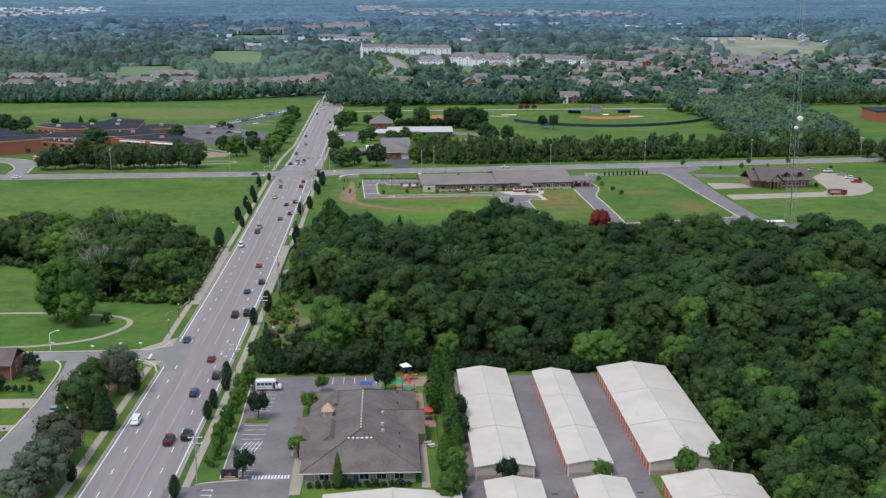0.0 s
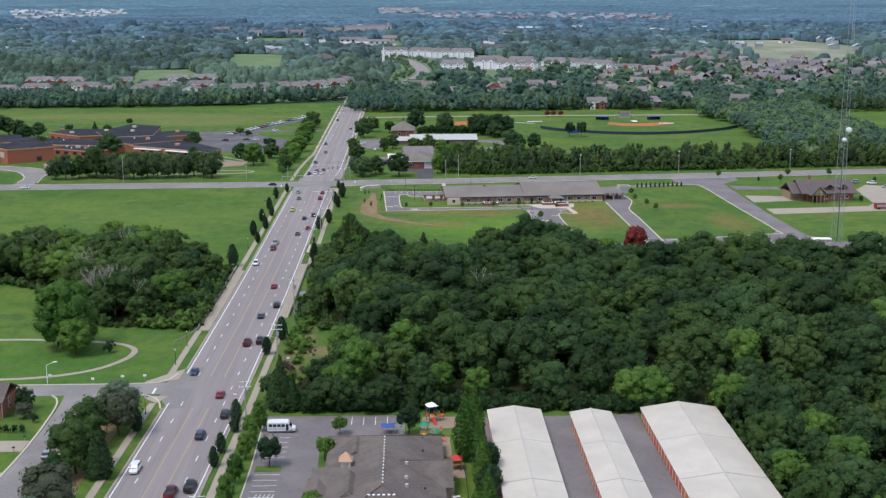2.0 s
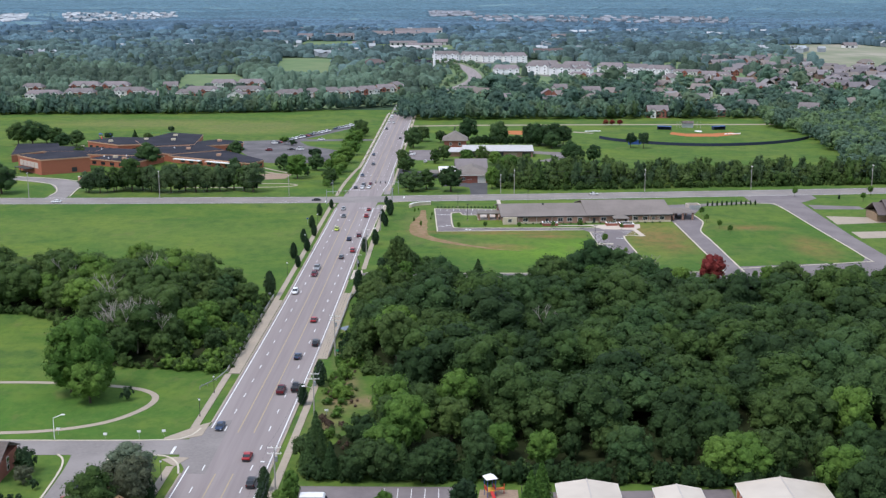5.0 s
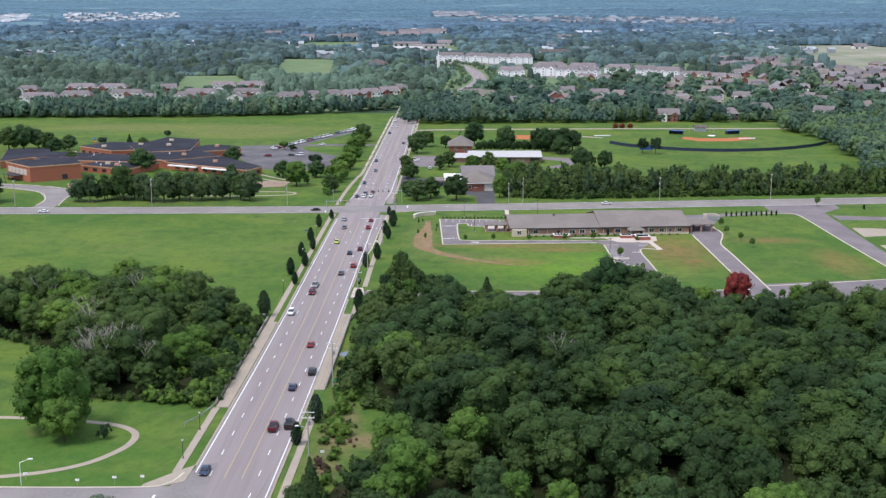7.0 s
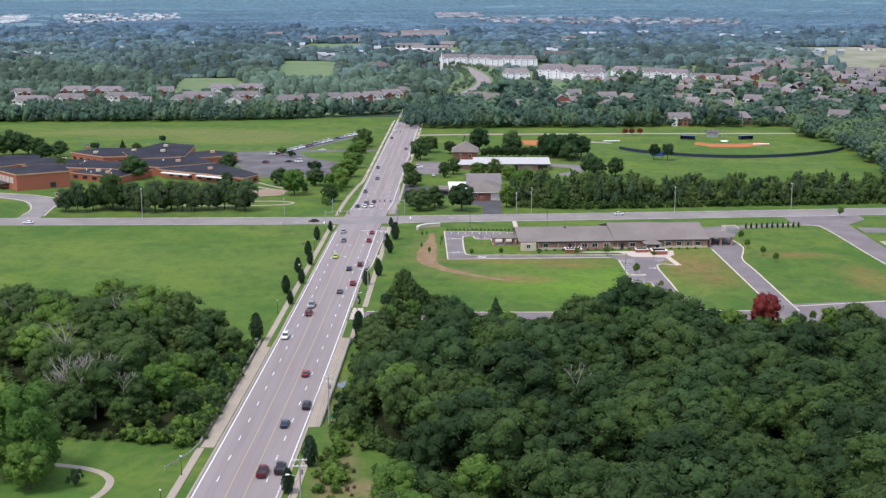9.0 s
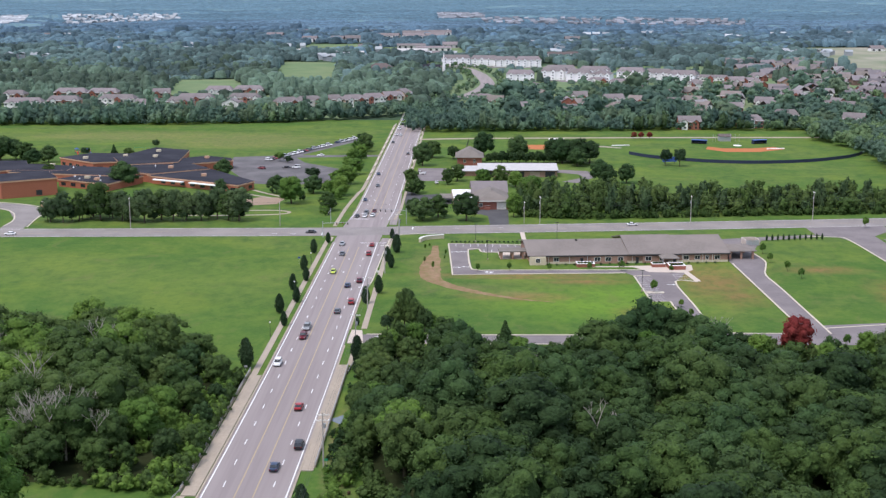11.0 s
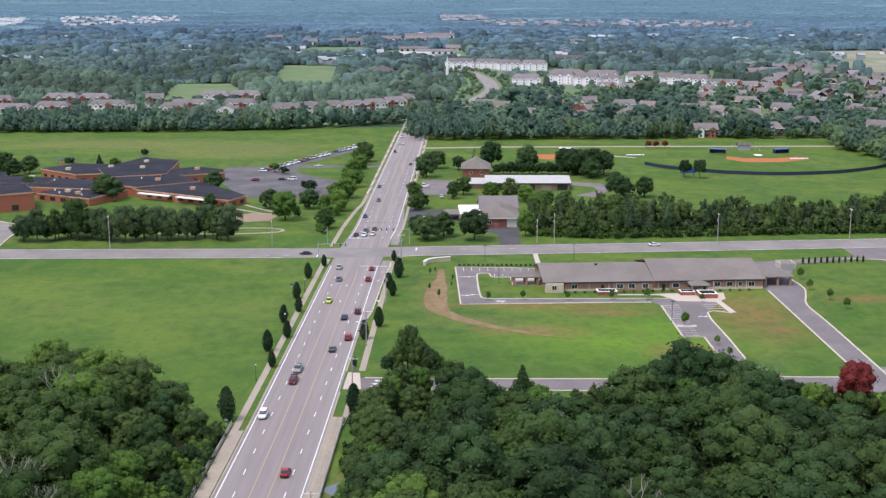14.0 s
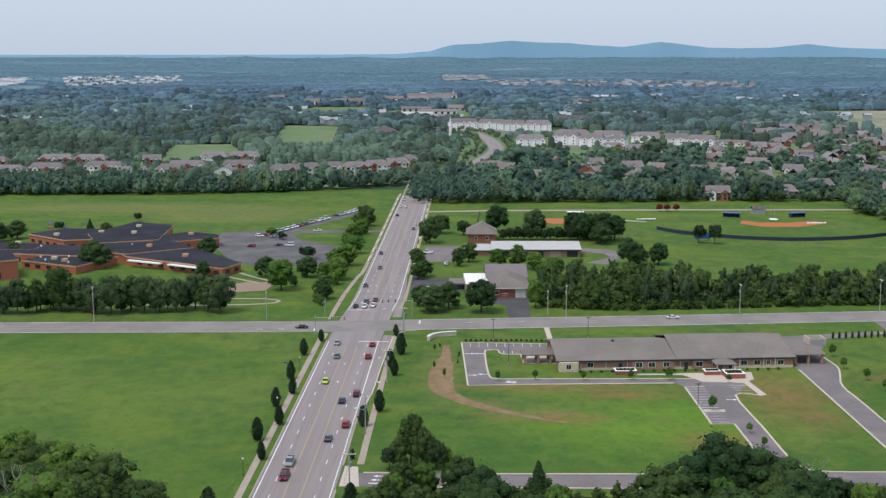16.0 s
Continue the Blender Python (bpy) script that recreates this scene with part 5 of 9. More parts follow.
# the white low wall at the crossing
bm = ribbon(bmesh.new(), smooth_line([(26.6, 28), (27.6, 31.5), (30.5, 34.5), (36.4, 36.6)], 5), -0.5, 0.5, 0.0, 1.5)
gate_wall = solid("entrance_wall", bm, STONE, "low curved pale stone entrance wall on the lawn", "wall")
part("cap", ribbon(bmesh.new(), smooth_line([(26.6, 28), (27.6, 31.5), (30.5, 34.5), (36.4, 36.6)], 5), -0.65, 0.65, 1.5, 1.65), TRIM, gate_wall)

# brick house with garage, white annexe, long shed and gabled hall
home = thing("corner_house", 57, 118, 0, 3, "red brick house with a garage and brown-grey hipped roof", "house")
part("wall", boxed(-6.6, 8.6, -13.0, 22, 0.0, 4.3), BRICK, home)
part("roof", hip_roof(bmesh.new(), -7.6, 9.6, -14.2, 12, 4.5, 8.3, 7.0), SHINGLE_GREY, home)
part("rear_roof", gable_roof(bmesh.new(), -7.8, 9.9, 9, 25, 4.6, 9.2, True, 0.4, 0.3), SHINGLE_MAUVE, home)
part("ridge_cap", boxed(0.85, 1.15, -7.2, 8.0, 8.26, 8.40), SHINGLE_MAUVE, home)
part("fascia", boxed(-7.5, 9.5, -14.3, -14.1, 4.0, 4.42), TRIM, home)
part("garage_door", boxed(2.9, 7.4, -13.2, -12.95, 0.0, 3.7), TRIM, home, "white garage door")
part("porch_stair", boxed(-3.0, -0.4, -14.5, -13.0, 0.0, 1.2), BRICK, home)
part("handrail", tube(bmesh.new(), (-3.0, -14.4, 2.1), (-0.4, -14.4, 2.1), 0.08, 0.08, 6), TRIM, home)
window(home, -4.8, -13.0, 1.4, 1.6, 1.5, "y-", 2)
annexe = part("annexe", boxed(-17.5, -6.6, -1, 22, 0.0, 3.4), BRICK_TAN, home)
part("annexe_roof", boxed(-17.2, -7.0, -1.4, 24, 3.45, 3.75), ROOF_WHITE, annexe, "flat white roof")
part("side_porch", boxed(-24, -17.2, 4, 16, 2.6, 3.0), SHINGLE_GREY, home)
for x, y in ((-23.6, 4.4), (-23.6, 15.6)):
    part("porch_post", boxed(x - 0.15, x + 0.15, y - 0.15, y + 0.15, 0.0, 2.6), TRIM, home)

barn = thing("long_shed", 52.5, 206, 0, 0.5, "long low brick shed with a pale metal roof", "shed")
part("wall", boxed(0.5, 44.5, 1.0, 20, 0.0, 3.8), BRICK_BROWN, barn)
bm = bmesh.new()
sloped(bm, 0, 45.2, 0, 22, 14.5, 3.9, 6.0, 0.3)
part("roof", bm, ROOF_PALE, barn)
part("fascia", boxed(0, 45.2, -0.15, 0.05, 3.4, 3.85), DARK, barn)
for i in range(5):
    part("roller_door", boxed(3.5 + 8.6 * i, 8.9 + 8.6 * i, 0.85, 1.05, 0.0, 3.0), BRICK_TAN if i % 2 else DARK, barn)
part("lean_to", boxed(-13.0, 0.3, 4, 20, 0.0, 3.0), BRICK_BROWN, barn)
bm = bmesh.new()
sloped(bm, -14.0, 0.2, 3, 22, 14, 3.1, 4.6, 0.25)
part("lean_to_roof", bm, ROOF_PALE, barn)
hall = thing("gabled_hall", 48, 252, 0, 0, "small brick hall with a steep grey-brown roof", "house")
part("wall", boxed(-7.4, 7.4, 0, 20, 0.0, 4.8), BRICK, hall)
part("roof", hip_roof(bmesh.new(), -8.6, 8.6, -1.0, 21, 4.9, 10.0, 6.5), SHINGLE_GREY, hall)
for x in (-3, 3):
    window(hall, x, 0.0, 1.6, 1.4, 1.8, "y-", 2)

# the school: flat-roofed brick wings at slight angles
school = thing("school_building", -130, 190, 0, 0, "sprawling orange brick school with flat dark roofs", "school")
WINGS = ((([(-66, 163), (-72, 149.5), (-124, 180), (-136, 196), (-97, 205)], 4.3), ([(-94, 246), (-91, 236), (-121, 218), (-128, 238), (-111, 256)], 5.0), ([(-150, 290), (-126, 278), (-121, 226), (-150, 214), (-163, 244)], 5.5),
         ([(-196, 246), (-170, 225), (-146, 232), (-152, 262), (-182, 266)], 5.2)) + (([(-206, 222), (-150, 206), (-132, 190), (-142, 178), (-206, 190)], 4.7), ([(-172, 170), (-141, 154), (-130, 182), (-160, 190)], 4.1), ([(-187.5, 129.5), (-164, 144), (-176, 166), (-208, 150)], 8.9), ([(-223, 180), (-210, 196), (-176, 196), (-176, 214), (-205, 216), (-212, 234), (-237, 231)], 4.85),
         ([(-126, 184), (-98, 204), (-112, 222), (-152, 216), (-150, 196)], 4.95)))
for poly, h in WINGS:
    local = [(x + 130, y - 190) for x, y in poly]
    cx, cy = sum(q[0] for q in local) / len(local), sum(q[1] for q in local) / len(local)

    def grown(k):
        out = []
        for x, y in local:
            d = math.hypot(x - cx, y - cy)
            out.append((x + (x - cx) / d * k, y + (y - cy) / d * k))
        return out
    wing = part("wing_wall", prism(bmesh.new(), local, 0.0, h - 0.7), BRICK_SCHOOL, school)
    part("fascia", prism(bmesh.new(), grown(0.5), h - 0.75, h - 0.05), FASCIA, wing)
    part("roof", prism(bmesh.new(), grown(0.3), h - 0.06, h + 0.05), MEMBRANE, wing)
    for k in range(len(local)):
        (ax, ay), (bx, by) = local[k], local[(k + 1) % len(local)]
        ln = math.hypot(bx - ax, by - ay)
        if ln < 12 or (by - ay) > 0.6 * ln or h > 8:
            continue
        ang = math.degrees(math.atan2(by - ay, bx - ax))
        for j in range(int(ln // 7)):
            t = (j + 0.5) * 7 / ln
            ob = part("window", boxed(-1.6, 1.6, -0.12, 0.12, 0.9, 2.6), GLASS, wing)
            ob.matrix_basis = pose(ax + (bx - ax) * t, ay + (by - ay) * t, 0, 0, 0, ang)
for x, y, z in ((-179, 240, 5.2), (-190, 214, 4.7), (-139, 246, 5.5), (-143, 270, 5.5), (-108, 245, 5.0), (-96, 180, 4.3), (-158, 250, 5.2), (-120, 205, 4.95), (-157, 172, 4.1), (-150, 166, 4.1)):
    part("roof_unit", boxed(x + 128.7, x + 131.3, y - 191.2, y - 188.8, z, z + 1.3), STONE if x % 3 else FASCIA, school, "beige rooftop air unit")
for x, y, z in ((-165, 176, 4.1), (-152, 178, 4.1), (-147, 162, 4.1), (-160, 168, 4.1), (-130, 210, 4.95), (-175, 205, 4.7)):
    part("roof_vent", tube(bmesh.new(), (x + 130, y - 190, z), (x + 130, y - 190, z + 0.9), 0.4, 0.4, 8), ROOF_WHITE, school)
for (ax, ay), (bx, by) in (((-122, 176), (-104, 167)), ((-100, 165), (-84, 156))):
    ang = math.degrees(math.atan2(by - ay, bx - ax))
    ob = part("entrance_canopy", boxed(0, math.hypot(bx - ax, by - ay), -2.0, 0.2, 2.9, 3.4), ROOF_WHITE, school, "white entrance canopy")
    ob.matrix_basis = pose(ax + 130, ay - 190, 0, 0, 0, ang)

ang = math.degrees(math.atan2(150 - 129.5, -208 + 187.5))
for k in range(5):
    ob = part("bay_panel", boxed(4.0 + 4.6 * k, 8.0 + 4.6 * k, -0.15, 0.15, 3.4, 6.6), WALL_BUFF, school, "buff wall panel high on the gym")
    ob.matrix_basis = pose(-187.5 + 130, 129.5 - 190, 0, 0, 0, ang)
ob = part("side_canopy", boxed(9, 24, 0.1, 5.0, 2.8, 3.1), DARK, school, "dark flat side canopy")
ob.matrix_basis = pose(-187.5 + 130, 129.5 - 190, 0, 0, 0, ang)
for k in (10, 17, 23):
    ob = part("canopy_post", boxed(k, k + 0.3, 4.4, 4.7, 0.0, 2.8), DARK, school)
    ob.matrix_basis = pose(-187.5 + 130, 129.5 - 190, 0, 0, 0, ang)
ob = part("gym_door", boxed(17, 20, -0.12, 0.12, 0.6, 3.2), DARK, school)
ob.matrix_basis = pose(-187.5 + 130, 129.5 - 190, 0, 0, 0, math.degrees(math.atan2(14.5, 23.5)))
kiosk = thing("site_trailer", -155, 104, 0, 0, "small tan site trailer on wheels", "trailer")
part("body", boxed(-3.4, 3.4, -1.2, 1.2, 0.7, 3.2), FASCIA, kiosk)
part("roof", boxed(-3.5, 3.5, -1.3, 1.3, 3.2, 3.4), TRIM, kiosk)
for x in (-2, 2):
    part("wheel", tube(bmesh.new(), (x, -1.25, 0.4), (x, -1.0, 0.4), 0.4, 0.4, 10), TYRE, kiosk)
for x in (-1.8, 0.4):
    part("window", boxed(x, x + 1.0, -1.24, -1.19, 1.6, 2.5), GLASS, kiosk)


# homes and flats
def dwelling(x, y, w, d, h, rz, wall, roof_m, label, category, group, storeys=2, gables=2, name="house", wide=5.0, pitch=0.34):
    """A house or block: walls, a hipped or gabled roof, front gables over bays, windows on each storey."""
    b = thing(name, x, y, 0, rz, label, category, group)
    top = h + d * pitch
    part("wall", boxed(-w / 2, w / 2, -d / 2, d / 2, 0.0, h), wall, b)
    if w > 18:
        part("roof", hip_roof(bmesh.new(), -w / 2 - 0.5, w / 2 + 0.5, -d / 2 - 0.5, d / 2 + 0.5, h + 0.1, top, 3.5), roof_m, b)
    else:
        part("roof", gable_roof(bmesh.new(), -w / 2, w / 2, -d / 2, d / 2, h + 0.1, top, True, 0.5, 0.3), roof_m, b)
        for sx in (-1, 1):
            bm = bmesh.new()
            a0, a1 = sorted((sx * (w / 2 - 0.3), sx * w / 2))
            faces_of(bm, [(a0, -d / 2, h), (a0, d / 2, h), (a0, 0, top - 0.4), (a1, -d / 2, h), (a1, d / 2, h), (a1, 0, top - 0.4)], [(0, 2, 1), (3, 4, 5), (0, 1, 4, 3), (1, 2, 5, 4), (2, 0, 3, 5)])
            part("end_gable", bm, wall, b)
    part("fascia", boxed(-w / 2 - 0.52, w / 2 + 0.52, -d / 2 - 0.56, -d / 2 - 0.44, h - 0.25, h + 0.12), SIDING, b)
    for i in range(gables):
        gw = min(wide, w / gables * 0.55) * (1.0 if gables < 3 else 0.72 + 0.5 * ((i * 7 + int(x)) % 5) / 4)
        gx = -w / 2 + w * (i + 0.5) / gables + (0.0 if gables < 3 else 1.6 * (((i * 3 + int(x + y)) % 3) - 1))
        g = part("front_gable_roof", gable_roof(bmesh.new(), gx - gw / 2, gx + gw / 2, -d / 2 - 1.6, 0, h + 0.05, h + gw * 0.45, False, 0.35, 0.25), roof_m, b)
        pale = storeys > 2 or (i + int(x)) % 2 == 0
        part("gable_wall", wall_gable(bmesh.new(), gx - gw / 2 + 0.1, gx + gw / 2 - 0.1, -d / 2 - 1.75, h - 0.1, h + gw * 0.42 - 0.25), (ROOF_WHITE if storeys > 2 else SIDING) if pale else BRICK, g)
        part("bay_wall", boxed(gx - gw / 2 + 0.1, gx + gw / 2 - 0.1, -d / 2 - 1.5, -d / 2, 0.0, h - 0.05), ROOF_WHITE if storeys > 2 else SIDING if pale else BRICK, b)
        for s in range(storeys):
            z = h * (s + 0.32) / storeys
            part("window", boxed(gx - 0.75, gx + 0.75, -d / 2 - 1.56, -d / 2 - 1.48, z, z + 1.3), GLASS, b)
    for s in range(storeys if storeys < 3 else 0):
        z = h * (s + 0.26) / storeys
        for i in range(gables + 1):
            wx = -w / 2 + w * i / gables + (1.4 if i == 0 else -1.4 if i == gables else 0)
            part("window", boxed(wx - 1.0, wx + 1.0, -d / 2 - 0.06, -d / 2 + 0.02, z, z + 1.5), GLASS, b)
        part("window", boxed(w / 2 - 0.02, w / 2 + 0.06, -1, 1, z, z + 1.5), GLASS, b)
    return b


rnd = random.Random(7)
FLATS = []
for i, (x, y, w, rz) in enumerate(((-333, 694, 30, 2), (-301, 692, 28, 0), (-268, 624, 32, -2), (-312, 608, 28, 3), (-378, 668, 20, 0), (-340, 588, 32, 3), (-200, 634, 32, 2), (-206, 600, 22, 0), (-196, 722, 26, 4), (-168, 728, 28, 4), (-156, 638, 28, 0), (-158, 586, 14, 90), (-245, 690, 16, 10), (-112, 598, 20, 24), (-94, 610, 22, 24), (-75, 622, 20, 20), (-56, 624, 20, 28), (-39, 640, 20, 28), (-23, 660, 18, 24), (-15, 692, 12, 60), (-230, 578, 18, 0))):
    dwelling(x, y, w, 15, 6.6, rz, BRICK_BROWN if i % 3 == 0 else BRICK_TAN if i % 3 == 1 else SIDING, SHINGLE_MAUVE, ("two-storey red brick flats with grey roofs and white gables", "two-storey tan brick flats with grey roofs and white gables", "two-storey white-sided flats with grey gabled roofs")[i % 3], "flats", "flats behind the tree line", 2, max(2, int(w / 9)), "apartment_building", 4.4, 0.26)
    FLATS.append((x, y, w))
for x, y, w, rz, st in (((33, 1216, 40, -1, 3), (72, 1213, 38, 0, 3), (100, 1194, 32, -2, 3), (131, 1190, 34, -1, 3), (108, 914, 32, 0, 3), (106, 824, 34, 2, 1), (150, 958, 30, -12, 3), (176, 938, 28, -14, 3), (200, 920, 24, -14, 3)) + ((160, 1000, 38, -6, 3), (198, 976, 36, -8, 3), (240, 958, 32, -16, 3), (268, 936, 32, -16, 3), (292, 908, 32, -20, 3), (190, 852, 22, -6, 2), (212, 840, 22, -8, 2), (233, 850, 20, -10, 2), (322, 890, 36, -18, 2), (352, 872, 30, -20, 2))):
    dwelling(x, y + (x * 7) % 11 - 5, w - 1, 24 if st == 3 else 15, 3.0 * st + (x * 3) % 4 * 0.4, rz + (x * 5) % 9 - 4, ROOF_WHITE, SHINGLE_MAUVE, ("", "low single-storey white clubhouse with a grey roof", "two-storey white flats with grey gabled roofs", "three-storey white flats with grey roofs and gables")[st], "flats", "white flats north of the road", st, max(2, int(w / 8)), "apartment_building", 6.0, 0.2)
    FLATS.append((x, y, w))
    ob = part("flats_car_park", sheet(bmesh.new(), [(-w / 2 - 4, -32), (w / 2 + 4, -32), (w / 2 + 4, -17), (-w / 2 - 4, -17)], 0.16), ASPHALT_LOT, drives)
    ob.matrix_basis = pose(x, y, 0.004 * (len(FLATS) % 5), 0, 0, rz)
HOMES = ([(214, 448), (262, 458), (248, 622), (345, 705), (356, 690), (148, 596), (136, 610), (101, 668), (72, 618), (60, 640), (225, 672), (294, 672), (405, 790), (410, 1010), (420, 728), (440, 735), (150, 668), (118, 690), (86, 700), (180, 640), (200, 620), (270, 560), (310, 610), (330, 560), (300, 740)] + [(250, 760), (350, 800), (390, 850),
         (440, 860), (470, 800), (380, 930), (430, 940), (470, 900), (340, 860), (290, 820), (500, 850), (370, 600), (410, 640), (230, 500), (300, 500), (345, 470), (390, 520), (130, 540), (90, 560), (175, 560), (520, 930), (560, 1000), (600, 1100), (480, 1050), (520, 1120), (450, 1120)])
for i, (x, y) in enumerate(HOMES, 1):
    wall = (SIDING, BRICK, BRICK, BRICK_BROWN, BRICK_TAN)[i % 5]
    dwelling(x, y, 15 + rnd.random() * 5, 12 + rnd.random() * 2, 5.8, 0 if i < 3 else rnd.choice((-25, -8, 0, 12, 30, 90, -70)), wall, SHINGLE_MAUVE if i % 3 else SHINGLE_GREY, ("white-sided suburban house with a grey roof", "red brick suburban house with a gabled roof", "red brick suburban house with a gabled roof", "brown brick suburban house with gables", "tan brick suburban house with gables")[i % 5], "house", "suburban houses behind the ball field", 2, 1 + i % 2)

for i in range(210):
    x, y = rnd.uniform(210, 800), rnd.uniform(560, 1240)
    if any((x - a) ** 2 + (y - b) ** 2 < 23 ** 2 for a, b in HOMES) or x > 60 + (y + 560) * 0.46 or (x < 390 and y > 790) or (x > 530 and y > 1000) or len(HOMES) > 118:
        continue
    HOMES.append((x, y))
    b = thing("house", x, y, 0, rnd.choice((-30, -8, 0, 15, 40, 90)), "suburban brick house with a brown-grey gabled roof", "house", "suburban houses behind the ball field")
    w = rnd.uniform(13, 18)
    part("wall", boxed(-w / 2, w / 2, -6, 6, 0.0, 5.4), rnd.choice((BRICK, BRICK_BROWN, SIDING, BRICK_TAN)), b)
    part("roof", gable_roof(bmesh.new(), -w / 2, w / 2, -6, 6, 5.5, 10.2, True, 0.5, 0.3), rnd.choice((SHINGLE_GREY, SHINGLE_MAUVE, SHINGLE_MAUVE, SHINGLE_HAZED)), b)
    part("front_gable_roof", gable_roof(bmesh.new(), 0, w / 2 - 1, -8, 0, 5.4, 9.0, False, 0.3, 0.25), SHINGLE_GREY, b)
    part("bay_wall", boxed(0.2, w / 2 - 1.2, -7.8, -6, 0.0, 5.3), rnd.choice((SIDING, SIDING, BRICK_TAN)), b)
    part("window", boxed(w / 5 - 0.8, w / 5 + 0.8, -7.9, -7.7, 3.2, 4.7), GLASS, b)
walls_bm, roofs_bm = bmesh.new(), bmesh.new()
FAR_HOMES = []
for i in range(620):
    x, y = rnd.uniform(330, 860), rnd.uniform(660, 1200)
    if any((x - a) ** 2 + (y - b) ** 2 < 20 ** 2 for a, b in HOMES + FAR_HOMES) or x > 60 + (y + 600) * 0.47 or (x < 400 and y > 800) or (x > 520 and y > 1000) or len(FAR_HOMES) > 190:
        continue
    FAR_HOMES.append((x, y))
    w, d = rnd.uniform(6, 9), rnd.uniform(5, 6.5)
    box(walls_bm, x - w, x + w, y - d, y + d, 0, 5.6)
    box(walls_bm, x, x + w - 1, y - d - 2, y - d, 0, 5.4)
    gable_roof(roofs_bm, x - w, x + w, y - d, y + d, 5.7, 10.8, rnd.random() < 0.6, 0.5, 0.3)
    gable_roof(roofs_bm, x, x + w - 1, y - d - 2.2, y, 5.5, 9.2, False, 0.3, 0.25)
solid("farther_houses", walls_bm, BRICK_TOWN, "closely set brick houses of the far suburb", "houses", kind="stuff")
solid("farther_roofs", roofs_bm, ROOF_TOWN, "mauve-brown gabled roofs of the far suburb", "roofs", kind="stuff")
works = thing("brick_building", 436, 285, 0, 0, "plain orange-brown brick building beside the far road", "building")
part("wall", boxed(-10, 40, 0, 30, 0.0, 8), BRICK_SCHOOL, works)
part("roof", boxed(-10.4, 40.4, -0.4, 30.4, 8, 8.5), MEMBRANE, works)

near_home = thing("house", -58, -302, 0, 0, "red brick house with grey roof and white garage door", "house")
part("wall", boxed(-10, 8.6, -4, 8, 0.0, 4.2), BRICK, near_home)
part("roof", gable_roof(bmesh.new(), -10, 8.6, -4, 8, 4.3, 7.4, True, 0.6, 0.3), SHINGLE, near_home)
part("wing_wall", boxed(-14, 4.5, -19, -4, 0.0, 3.2), SIDING, near_home)
part("wing_roof", gable_roof(bmesh.new(), -10, 4.6, -19, -2, 3.3, 6.2, False, 0.5, 0.3), SHINGLE, near_home)
part("gable_wall", wall_gable(bmesh.new(), -10, 4.5, -18.9, 3.2, 5.9), BRICK, near_home)
part("garage_door", boxed(1.0, 4.62, -18.0, -13.0, 0.0, 2.4), TRIM, near_home, "white garage door")
for z in (0.9, 2.6):
    window(near_home, 8.6, 2.0, z, 1.1, 1.1, "x+", 1)
part("downpipe", boxed(8.6, 8.75, -3.9, -3.75, 0.0, 4.2), TRIM, near_home)

far_names = (((-205, 1512, 50, 14, 5), (-142, 1448, 56, 14, 5), (-50, 1690, 50, 18, 6), (-8, 1600, 60, 20, 6), (-40, 1510, 50, 20, 6), (-6, 1440, 44, 20, 6), (-112, 2062, 44, 24, 8), (-62, 2066, 44, 24, 8), (-18, 2084, 40, 24, 8), (-60, 2180, 60, 24, 8), (-10, 2200, 50, 24, 8), (-353, 2092, 34, 18, 8)) + ((-260, 1936, 30, 18, 8), (-206, 1940, 26, 18, 8),
             (-176, 1936, 30, 18, 9), (257, 1945, 32, 16, 7), (-900, 2085, 16, 12, 8), (-820, 2062, 16, 12, 8), (-765, 2062, 18, 12, 8), (-575, 1660, 34, 14, 5), (-310, 2250, 40, 14, 7), (740, 1610, 24, 12, 5), (-120, 1650, 40, 16, 5), (30, 1720, 50, 20, 6)))
for i, (x, y, w, d, h) in enumerate(far_names):
    f = thing("commercial_building", x, y, rise(y), (i * 37) % 20 - 10, "distant pale low commercial building", "building", "distant commercial buildings")
    part("wall", boxed(-w / 2, w / 2, -d / 2, d / 2, 0.0, h), (SIDING, SIDING, ROOF_PALE)[i % 3], f)
    part("roof", gable_roof(bmesh.new(), -w / 2, w / 2, -d / 2, d / 2, h, h + (3.0 if i < 6 else 5.0), True, 0.5, 0.4), (ROOF_PALE if i in (0, 1, 4) else SHINGLE_MAUVE), f)
    for k in range(int(w / 10)):
        part("window", boxed(-w / 2 + 10 * k + 3, -w / 2 + 10 * k + 7, -d / 2 - 0.1, -d / 2 + 0.05, 1.0, h - 1.2), GLASS, f)

hall = thing("brick_hall", -63, 1092, 0, 0, "low brick hall under a broad brown roof", "building")
part("wall", boxed(-16, 16, -9, 9, 0.0, 4.5), BRICK_BROWN, hall)
part("roof", hip_roof(bmesh.new(), -17, 17, -10, 10, 4.5, 10.5), SHINGLE_BROWN, hall, "dark red-brown hipped roof")
for x in (-11, -4, 4, 11):
    part("window", boxed(x - 1.2, x + 1.2, -9.08, -8.98, 1.2, 3.2), GLASS, hall)
for x, y in ((172, 1376), (190, 1370), (206, 1380)):
    dwelling(x, y, 18, 13, 6.4, -10 + x % 30, BRICK, SHINGLE_BROWN, "brick house with a red-brown roof among trees", "house", "brick houses at the wood", 2, 2)
chapel = thing("chapel", 15, 1084, 0, 0, "dark-roofed chapel with a slender white steeple", "chapel")
part("wall", boxed(-24, -2, 0, 14, 0.0, 4), BRICK_TAN, chapel)
part("roof", gable_roof(bmesh.new(), -24, -2, 0, 14, 4, 9, True, 0.5, 0.3), MEMBRANE, chapel)
